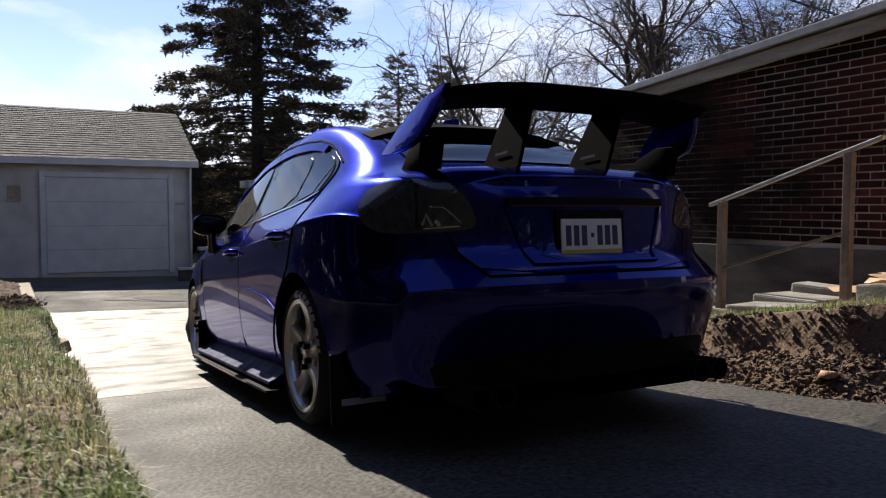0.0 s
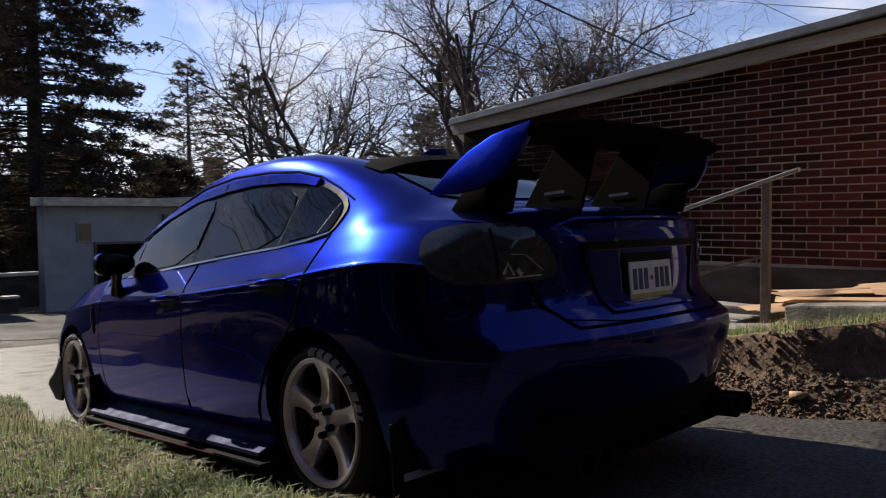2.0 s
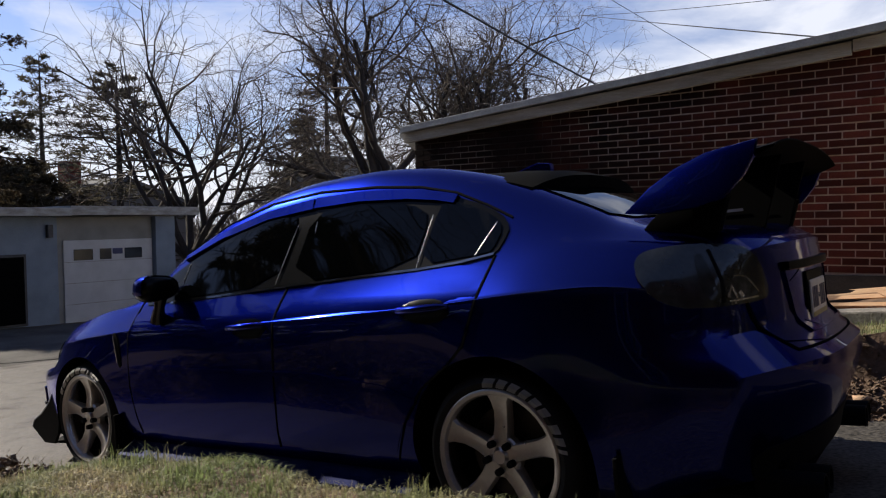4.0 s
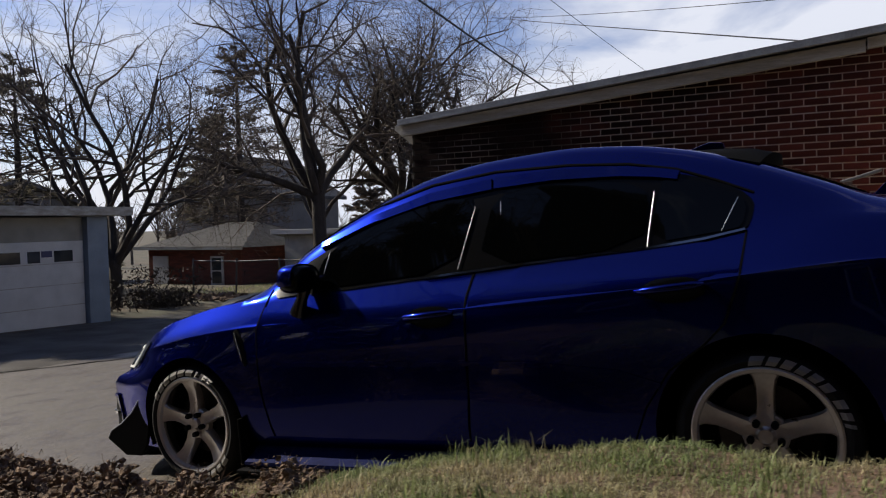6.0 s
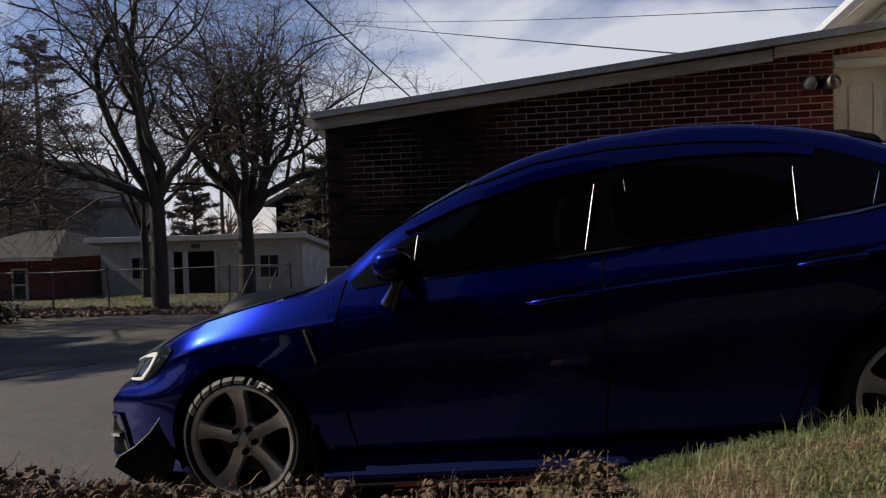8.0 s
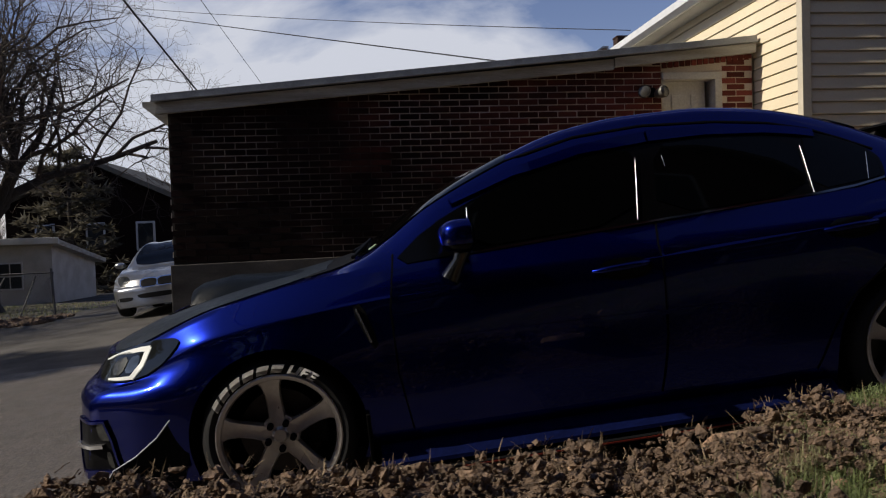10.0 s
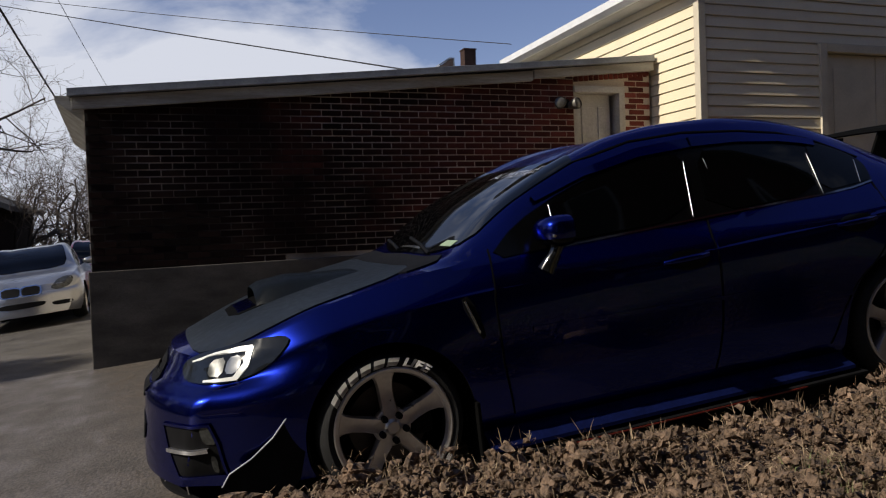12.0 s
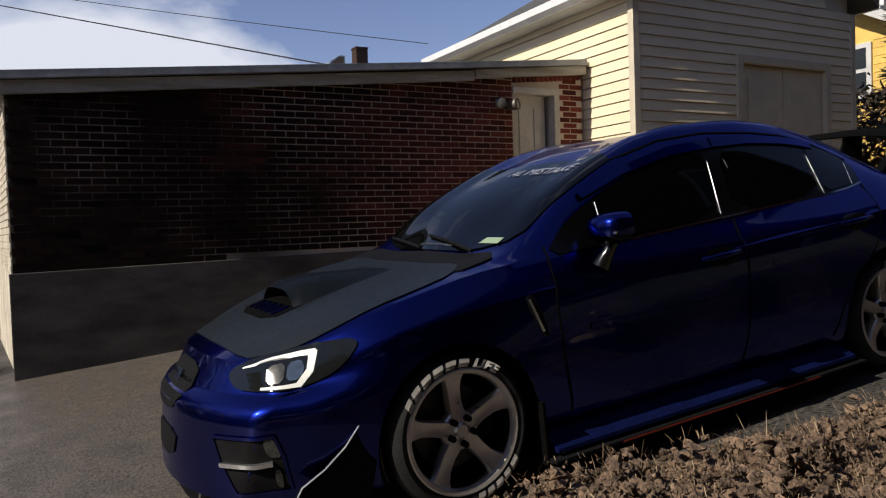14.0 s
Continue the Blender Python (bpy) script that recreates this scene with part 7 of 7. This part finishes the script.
def other_car(name, m, paint, label, front):
    c = thing(name, label, "car", m)
    me = body_mesh.copy()
    me.materials[0] = paint
    new("body", me).parent = c
    for side in ("left", "right"):
        patch("side_window", SURROUND, side, M_TINT, c, 0.006, 0.06, 1)
    patch("windscreen", [(-0.965, 0), (-0.94, -0.4), (-0.86, -0.62), (-0.3, -0.57), (-0.04, -0.52), (-0.075, 0), (-0.04, 0.52), (-0.3, 0.57), (-0.86, 0.62), (-0.94, 0.4)], "top", M_TINT, c, 0.006, 0.06, 1)
    patch("rear_screen", [(1.2, -0.47), (1.17, 0), (1.2, 0.47), (1.7, 0.5), (1.74, 0), (1.7, -0.5)], "top", M_TINT, c, 0.006, 0.06, 1)
    for x, y, rz in ((REAR_AXLE, -0.85, 0), (FRONT_AXLE, -0.84, 0), (REAR_AXLE, 0.85, 180), (FRONT_AXLE, 0.84, 180)):
        w = copy_thing(front_right, pose(x, y, HUB_Z, 0, 0, rz))
        w.parent = c
    for sy in (-1, 1):
        b = bmesh.new()
        bmesh.ops.create_uvsphere(b, u_segments=14, v_segments=8, radius=1)
        for v in b.verts:
            v.co = Vector((-0.55 + 0.07 * v.co.x, sy * (0.95 + 0.1 * v.co.y), 1.0 + 0.065 * v.co.z))
        part("wing_mirror", b, paint, c, smooth=60)
    if front:
        for view in ("corner", "corner_r"):
            patch("headlamp", [(-1.2, 0.61), (-1.0, 0.72), (-0.8, 0.77), (-0.66, 0.75), (-0.8, 0.62), (-1.1, 0.56)], view, M_LAMP_GREY, c, 0.007, 0.04, 2)
        for y in (-0.14, 0.14):
            patch("grille_surround", [(y - 0.155, 0.55), (y - 0.15, 0.69), (y + 0.15, 0.69), (y + 0.155, 0.55), (y + 0.11, 0.52), (y - 0.11, 0.52)], "front", M_CHROME, c, 0.007, 0.04, 1)
            patch("grille", [(y - 0.13, 0.56), (y - 0.125, 0.67), (y + 0.125, 0.67), (y + 0.13, 0.56), (y + 0.1, 0.54), (y - 0.1, 0.54)], "front", M_BLACK, c, 0.01, 0.04, 1, "dark grille opening")
        patch("lower_intake", [(-0.36, 0.42), (-0.3, 0.33), (0.3, 0.33), (0.36, 0.42)], "front", M_BLACK, c, 0.006, 0.05, 2)
        for y in (-0.56, 0.56):
            patch("side_intake", [(y - 0.16, 0.38), (y - 0.12, 0.31), (y + 0.12, 0.31), (y + 0.16, 0.38)], "front", M_BLACK, c, 0.006, 0.05, 2)
    return c


SILVER_X, SILVER_Y = -4.55, 11.9
other_car("parked_car", pose(SILVER_X, SILVER_Y, lie(SILVER_X, SILVER_Y) - 0.02, -6, 1.9, 92.9) @ Matrix.Diagonal((1, 1.01, 0.96, 1)), M_SILVER, "silver sedan parked behind the brick building", True)
other_car("parked_car", pose(-4.3, 19.5, lie(-4.3, 19.5) + 0.01, 0, 0, 95), M_REDCAR, "red car parked further along the alley", False)

# crack across the alley
cr = Shell()
g = np.random.default_rng(33)
prev = None
for t in spread(0, 1, 40):
    x = -8.6 + 2.5 * t + g.normal(0, 0.02)
    y = -1.0 + 5.4 * t + g.normal(0, 0.03)
    z = max(lie(x, y) + 0.012, lie(x, y) + 0.012)
    w = 0.018 + 0.016 * g.random()
    n = len(cr.v)
    cr.v += [(x - w, y, z), (x + w, y, z)]
    if n:
        cr.f.append((n - 2, n - 1, n + 1, n))
tagged(cr.done("road_crack", M_DARK, None, False), "dark tarred crack across the alley", "crack", kind="structure")

patch_road = bmesh.new()
ring = []
for k in range(22):
    a = 2 * math.pi * k / 22
    x = -8.7 + (0.42 + 0.1 * math.sin(3 * a + 1)) * math.cos(a)
    y = -0.1 + (0.45 + 0.08 * math.sin(2 * a)) * math.sin(a)
    ring.append(patch_road.verts.new((x, y, lie(x, y) + 0.013)))
patch_road.faces.new(ring)
tagged(part("road_patch", patch_road, M_TAR), "dark tar patch on the worn alley", "patch", kind="structure")

# ---- loose soil ----


def lump(shell, p, r, g):
    """An uneven clod."""
    base = len(shell.v)
    q = 1.618
    ico = [(-1, q, 0), (1, q, 0), (-1, -q, 0), (1, -q, 0), (0, -1, q), (0, 1, q), (0, -1, -q), (0, 1, -q), (q, 0, -1), (q, 0, 1), (-q, 0, -1), (-q, 0, 1)]
    s = g.uniform(0.55, 1.25, 3)
    for v in ico:
        k = r * (0.3 + 0.75 * g.random())
        shell.v.append((p[0] + v[0] * k * s[0] * 0.6, p[1] + v[1] * k * s[1] * 0.6, p[2] + v[2] * k * s[2] * 0.5))
    for f in ((0, 11, 5), (0, 5, 1), (0, 1, 7), (0, 7, 10), (0, 10, 11), (1, 5, 9), (5, 11, 4), (11, 10, 2), (10, 7, 6), (7, 1, 8), (3, 9, 4), (3, 4, 2), (3, 2, 6), (3, 6, 8), (3, 8, 9), (4, 9, 5), (2, 4, 11), (6, 2, 10), (8, 6, 7), (9, 8, 1)):
        shell.f.append(tuple(base + i for i in f))


g = np.random.default_rng(91)
clods = Shell()
sods = []
for k in range(26000):
    x = -3.4 + 4.4 * g.random()
    y = edge_y(x) + 0.12 - 1.7 * g.random() ** 1.4
    if x > -0.3 + 0.18 * g.normal():
        continue
    r = 0.0035 + 0.026 * g.random() ** 7
    lump(clods, (x, y, lawn_z(x, y) + r * 0.25), r, g)
# torn sod lumps along the crest, each a knot of crumbs
for k in range(330):
    x = -1.75 + 2.0 * g.random()
    y = edge_y(x) + 0.02 - 0.85 * g.random() ** 1.6
    if y < -2.72 or (x > -0.12 and g.random() < 0.6):
        continue
    size = 0.024 + 0.056 * g.random() ** 1.6
    z = lawn_z(x, y) + size * 0.3
    sods.append((x, y, z, size))
    for _ in range(int(640 * size)):
        u = g.normal(0, 1, 3)
        u = u / np.linalg.norm(u) * g.random() ** 0.4 * size
        lump(clods, (x + u[0] * 1.2, y + u[1], z + u[2] * 0.85), 0.006 + 0.02 * g.random() ** 2, g)
tagged(clods.done("soil_clods", M_CLOD, None, False), "heap of crumbled brown soil", "soil", kind="stuff")
clods = Shell()
for k in range(16000):
    x = 0.3 + 3.9 * g.random()
    y = 1.24 + 0.38 * g.random()
    r = 0.003 + 0.022 * g.random() ** 4
    lump(clods, (x, y, right_z(x, y) + r * 0.3), r, g)
tagged(clods.done("soil_crumbs", M_CLOD, None, False), "loose soil crumbs on the cut bank", "soil", kind="stuff")
for x, y, r in ((0.33, -2.25, 0.03), (-0.02, -2.3, 0.018), (0.62, -2.6, 0.022), (1.9, -2.75, 0.018), (-0.72, -1.97, 0.022), (2.15, 1.42, 0.03), (-0.52, -2.0, 0.02), (-0.46, -1.95, 0.026)):
    s = Shell()
    for _ in range(1):
        lump(s, (0, 0, 0), r * 1.5, g)
    st = s.done("field_stone", M_STONE, None, True)
    zz = lawn_z(x, y) if y < 0 else right_z(x, y)
    st.matrix_basis = pose(x, y, zz + r * 0.3)
    tagged(st, "tan stone lying in the soil", "stone", "stones in the soil")

slab = bmesh.new()
prism(slab, [(-0.13, -0.05), (-0.04, -0.075), (0.1, -0.06), (0.14, 0.0), (0.09, 0.06), (-0.05, 0.07), (-0.12, 0.03)], "xy", 0.0, 0.06, 0.014)
for v in slab.verts:
    v.co.z += 0.012 * noise.noise(v.co * 14)
slab = part("flat_stone", slab, M_STONE)
slab.matrix_basis = pose(0.02, -1.79, 0.3, 14, -6, 8)
tagged(slab, "large flat tan stone lying on the soil heap", "stone", "stones in the soil")

# ---- grass ----


def blades(name, material, places, height, wide, seed, label, lean=0.5):
    """Many bent blades in one object."""
    h = np.random.default_rng(seed)
    n = len(places)
    p = np.array(places)
    a = h.random(n) * 2 * math.pi
    ln = height * (0.45 + 0.75 * h.random(n) ** 2)
    d = np.stack([np.cos(a), np.sin(a), np.zeros(n)], 1)
    s = np.stack([-np.sin(a), np.cos(a), np.zeros(n)], 1) * (wide * (0.6 + 0.8 * h.random(n)))[:, None]
    k = (lean * h.random(n))[:, None]
    up = np.array((0, 0, 1.0))
    mid = p + up * (ln * 0.55)[:, None] + d * k * (ln * 0.25)[:, None]
    tip = p + up * (ln * (1 - 0.35 * k[:, 0]))[:, None] + d * k * (ln * 0.9)[:, None]
    v = np.stack([p - s, p + s, mid - s * 0.7, mid + s * 0.7, tip], 1).reshape(-1, 3)
    me = bpy.data.meshes.new(name)
    base = np.arange(n) * 5
    quads = np.stack([base, base + 1, base + 3, base + 2], 1)
    tris = np.stack([base + 2, base + 3, base + 4], 1)
    me.from_pydata(v.tolist(), [], quads.tolist() + tris.tolist())
    me.materials.append(material)
    me.shade_smooth()
    ob = new(name, me)
    return tagged(ob, label, "grass", kind="stuff")


h = np.random.default_rng(101)
places = []
while len(places) < 250000:
    x = -0.6 + 5.6 * h.random()
    y = edge_y(x) + 0.06 - (2.4 * h.random() ** 1.3)
    patchy = noise.noise((x * 1.7, y * 1.7, 2)) + 0.6 * noise.noise((x * 5, y * 5, 4))
    if x < -0.2 + 0.3 * patchy or h.random() > 0.75 + 0.8 * patchy:
        continue
    places.append((x, y, lawn_z(x, y) - 0.004))
blades("lawn_grass", M_BLADE, places, 0.03, 0.0013, 1, "short patchy winter grass with pale dead blades", 1.7)
places = []
while len(places) < 1900:
    x = -0.4 + 5.0 * h.random()
    y = edge_y(x) + 0.03 - 0.5 * h.random() ** 2
    if -0.3 < x < 2.3 and noise.noise((x * 3, y * 3, 7)) > 0.05:
        places.append((x, y, lawn_z(x, y)))
while len(places) < 9500:
    x = -0.85 + 0.9 * h.random() ** 0.6
    y = edge_y(x) - 0.3 - 1.0 * h.random()
    if noise.noise((x * 4, y * 4, 17)) > 0.12 - 0.3 * smooth01(-0.7, 0.0, x):
        places.append((x, y, lawn_z(x, y)))
blades("tall_grass", M_BLADE, places, 0.065, 0.0013, 2, "taller straggling grass along the lip of the bank", 0.9)
places = []
while len(places) < 7000:
    x = 0.4 + 4 * h.random()
    y = 1.66 + 0.6 * h.random() ** 1.6
    places.append((x, y, right_z(x, y)))
blades("bank_grass", M_BLADE, places, 0.055, 0.002, 3, "thin turf grass on the far bank", 1.2)
M_STRAW = mat("dry_straw", (0.32, 0.24, 0.15), 0.85, 0, 0.4, 30, color2=(0.15, 0.1, 0.064), random_tint=0.5, island=True)
# roots and straw lying matted in the soil
fib = Shell()
for k in range(26000):
    x = -3.0 + 3.2 * h.random()
    y = edge_y(x) + 0.1 - 1.5 * h.random() ** 1.3
    a = h.random() * 2 * math.pi
    ln = 0.008 + 0.04 * h.random() ** 3
    d = np.array((math.cos(a), math.sin(a), 0.0)) * ln
    w = np.array((-math.sin(a), math.cos(a), 0.3)) * (0.0006 + 0.0009 * h.random())
    p = np.array((x, y, lawn_z(x, y) + 0.001 + 0.014 * h.random()))
    q = p + d * 0.5 + np.array((0, 0, ln * (0.5 * h.random() - 0.05)))
    e = p + d + np.array((0, 0, ln * (0.9 * h.random() - 0.5)))
    n = len(fib.v)
    fib.v += [tuple(p - w), tuple(p + w), tuple(q - w), tuple(q + w), tuple(e)]
    fib.f += [(n, n + 1, n + 3, n + 2), (n + 2, n + 3, n + 4)]
for x, y, z, size in sods:
    for _ in range(int(700 * size)):
        u = h.normal(0, 1, 3)
        u = u / np.linalg.norm(u)
        u[2] = abs(u[2])
        p = np.array((x, y, z)) + u * size * np.array((1.15, 1, 0.85))
        d = (u + h.normal(0, 0.8, 3)) * (0.006 + 0.022 * h.random() ** 2)
        w = np.cross(d, (0.3, 0.5, 0.8))
        w = w / (np.linalg.norm(w) + 1e-9) * (0.0005 + 0.0007 * h.random())
        q = p + d * 0.6
        e = p + d + np.array((0, 0, -0.006 * h.random()))
        n = len(fib.v)
        fib.v += [tuple(p - w), tuple(p + w), tuple(q - w), tuple(q + w), tuple(e)]
        fib.f += [(n, n + 1, n + 3, n + 2), (n + 2, n + 3, n + 4)]
tagged(fib.done("straw_and_roots", M_STRAW, None, False), "dry straw and roots matted in the soil", "straw", kind="stuff")
places = []
while len(places) < 45000:
    x, y = -0.3 + 9 * h.random(), -6.4 + 4.2 * h.random()
    if noise.noise((x * 1.3, y * 1.3, 2)) > -0.25:
        places.append((x, y, lawn_z(x, y) - 0.004))
blades("rough_lawn", M_BLADE, places, 0.05, 0.0035, 8, "thin patchy winter grass over the bank", 1.3)
places = [(-19 + 11 * h.random(), 14.2 + 7 * h.random(), 0) for _ in range(9000)]
places = [(x, y, lie(x, y) - 0.01) for x, y, _ in places]
blades("yard_grass", M_BLADE, places, 0.1, 0.008, 5, "rough grass in the yard across the alley", 1.0)
litter = Shell()
for k in range(1400):
    x, y = -16 + 8.5 * h.random(), 12.2 + 2.2 * h.random()
    lump(litter, (x, y, lie(x, y) + 0.03), 0.04 + 0.1 * h.random() ** 2, h)
tagged(litter.done("leaf_litter", M_CLOD, None, False), "leaf litter and rubble along the alley verge", "litter", kind="stuff")

# ---- boards, bricks and shingles ----


def clap(name, length, parent, at):
    b = bmesh.new()
    prism(b, [(0.0, 0.005), (0.018, 0.005), (0.024, 0.0), (0.027, 0.002), (0.012, 0.114), (0.0, 0.114)], "yz", 0, length)
    return mesh_of(name, b, M_SIDING)


row = 0
lit = clap("siding_board", SID_Y1 - SID_Y - 0.07, None, None)
wide = clap("siding_board", SID_X1 - SID_X - 0.14, None, None)
left_l, right_l = clap("siding_board", GD0 - 0.1 - SID_X - 0.07, None, None), clap("siding_board", SID_X1 - 0.07 - GD1 - 0.1, None, None)
z = 0.6
while z < EAVE - 0.12:
    ob = new("siding_board", lit)
    ob.parent = siding_house
    ob.matrix_basis = Matrix(((0, -1, 0, SID_X + 0.018), (-1, 0, 0, SID_Y1), (0, 0, 1, z), (0, 0, 0, 1)))
    z += 0.125
z = 0.6
while z < RIDGE - 0.3:
    if z > EAVE - 0.12:
        inset = (z + 0.12 - EAVE) / pitch + 0.03
        x0, x1 = SID_X + max(0.07, inset), SID_X1 - max(0.07, inset + 2 * RIDGE_X - SID_X - SID_X1)
        spans = [(clap("siding_board", x1 - x0, None, None), x0)]
    else:
        spans = [(wide, SID_X + 0.07)] if z > GDZ1 + 0.09 or z + 0.125 < GDZ0 else [(left_l, SID_X + 0.07), (right_l, GD1 + 0.1)]
    for me, x0 in spans:
        ob = new("siding_board", me)
        ob.parent = siding_house
        ob.matrix_basis = Matrix.Translation((x0, SID_Y + 0.018, z)) @ Matrix.Diagonal((1, -1, 1, 1))
    z += 0.125

# bricks in running bond; those of a middle stretch are pieces of their own
BL, BH, COURSE = 0.201, 0.055, 0.0675
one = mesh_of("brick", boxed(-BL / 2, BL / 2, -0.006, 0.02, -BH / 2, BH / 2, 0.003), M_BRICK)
soldier = mesh_of("brick", boxed(-BH / 2, BH / 2, -0.006, 0.02, -0.05, 0.05, 0.003), M_BRICK)
rest = bmesh.new()
wall_s = [c for c in brick_house.children if c.name.startswith("wall_south")][0]
single = 0
g = np.random.default_rng(7)
c = 0
z = 0.66
while z < 2.85:
    x = WX0 + (0.02 if c % 2 else 0.125)
    while x < WX1:
        x0, x1 = max(WX0, x - BL / 2), min(WX1 - 0.005, x + BL / 2)
        free = x1 < DOOR_X0 - 0.07 or x0 > DOOR_X1 + 0.09
        if not free and x0 < DOOR_X0 - 0.12:
            x1, free = DOOR_X0 - 0.07, True
        elif not free and x1 > DOOR_X1 + 0.14:
            x0, free = DOOR_X1 + 0.09, True
        if free and x1 - x0 > 0.04 and z + BH / 2 < roof_under(x0) + 0.02 and not (z < 0.7 + (x - WX0) * 0.016):
            dy = g.normal(0, 0.0018)
            if x1 - x0 > BL - 0.002 and 1.45 < z < 2.3 and -0.6 < x < 2.2 and single < 300:
                ob = new("brick", one)
                ob.parent = wall_s
                ob.matrix_basis = pose((x0 + x1) / 2, WALL_Y + dy, z, 0, g.normal(0, 0.25), 0)
                single += 1
            else:
                vs = [rest.verts.new(co) for co in ((x0, WALL_Y - 0.005 + dy, z - BH / 2), (x1, WALL_Y - 0.005 + dy, z - BH / 2), (x1, WALL_Y - 0.005 + dy, z + BH / 2), (x0, WALL_Y - 0.005 + dy, z + BH / 2), (x0 - 0.002, WALL_Y + 0.02, z - BH / 2 - 0.002), (x1 + 0.002, WALL_Y + 0.02, z - BH / 2 - 0.002), (x1 + 0.002, WALL_Y + 0.02, z + BH / 2 + 0.002), (x0 - 0.002, WALL_Y + 0.02, z + BH / 2 + 0.002))]
                for f in ((0, 1, 2, 3), (0, 4, 5, 1), (1, 5, 6, 2), (2, 6, 7, 3), (3, 7, 4, 0)):
                    rest.faces.new([vs[i] for i in f])
        x += BL + 0.0112
    z += COURSE
    c += 1
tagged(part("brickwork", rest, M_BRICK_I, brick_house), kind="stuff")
# the west end wall of the same building
rest = bmesh.new()
z, c = 0.71, 0
while z < 2.25:
    y = WALL_Y + (0.11 if c % 2 else 0.21)
    while y < 7.5:
        vs = [rest.verts.new(co) for co in ((WX0 - 0.01, y - BL / 2, z - BH / 2), (WX0 - 0.01, y + BL / 2, z - BH / 2), (WX0 - 0.01, y + BL / 2, z + BH / 2), (WX0 - 0.01, y - BL / 2, z + BH / 2), (WX0 + 0.02, y - BL / 2, z - BH / 2), (WX0 + 0.02, y + BL / 2, z - BH / 2), (WX0 + 0.02, y + BL / 2, z + BH / 2), (WX0 + 0.02, y - BL / 2, z + BH / 2))]
        for f in ((3, 2, 1, 0), (1, 5, 4, 0), (2, 6, 5, 1), (3, 7, 6, 2), (0, 4, 7, 3)):
            rest.faces.new([vs[i] for i in f])
        y += BL + 0.0125
    z += COURSE
    c += 1
tagged(part("end_brickwork", splay(rest), M_WHITEWASH, brick_house), kind="stuff")
# header course over the door
for k in range(int((WX1 - DOOR_X0 + 0.06) / 0.0675)):
    ob = new("brick", soldier)
    ob.parent = wall_s
    ob.matrix_basis = pose(DOOR_X0 - 0.03 + 0.0675 * k, WALL_Y - 0.004, 2.675 + 0.006 * k)

# shingle courses on the white garage
slope_len = math.hypot(3.22, 1.44)
sl = Shell()
g = np.random.default_rng(14)
ang = math.atan2(1.44, 3.22)
for r in range(24):
    u = 0.02 + r * 0.145
    if u > slope_len - 0.1:
        break
    y = GY0 - 0.1 + 0.13 * (r % 2)
    while y < GY1 + 0.1:
        x_, z_ = GX + 0.22 - u * math.cos(ang), 2.083 + u * math.sin(ang)
        lift = 0.012 + 0.006 * g.random()
        x2, z2 = x_ - 0.15 * math.cos(ang), z_ + 0.15 * math.sin(ang)
        n = len(sl.v)
        y1 = min(y + 0.255, GY1 + 0.14)
        sl.v += [(x_, y, z_ + lift), (x_, y1, z_ + lift), (x2, y1, z2 + 0.003), (x2, y, z2 + 0.003), (x_, y, z_), (x_, y1, z_)]
        sl.f += [(n, n + 1, n + 2, n + 3), (n + 4, n + 5, n + 1, n)]
        y += 0.26
so = sl.done("shingles", M_SHINGLE_I, g_roof, False)
tagged(so, kind="stuff")
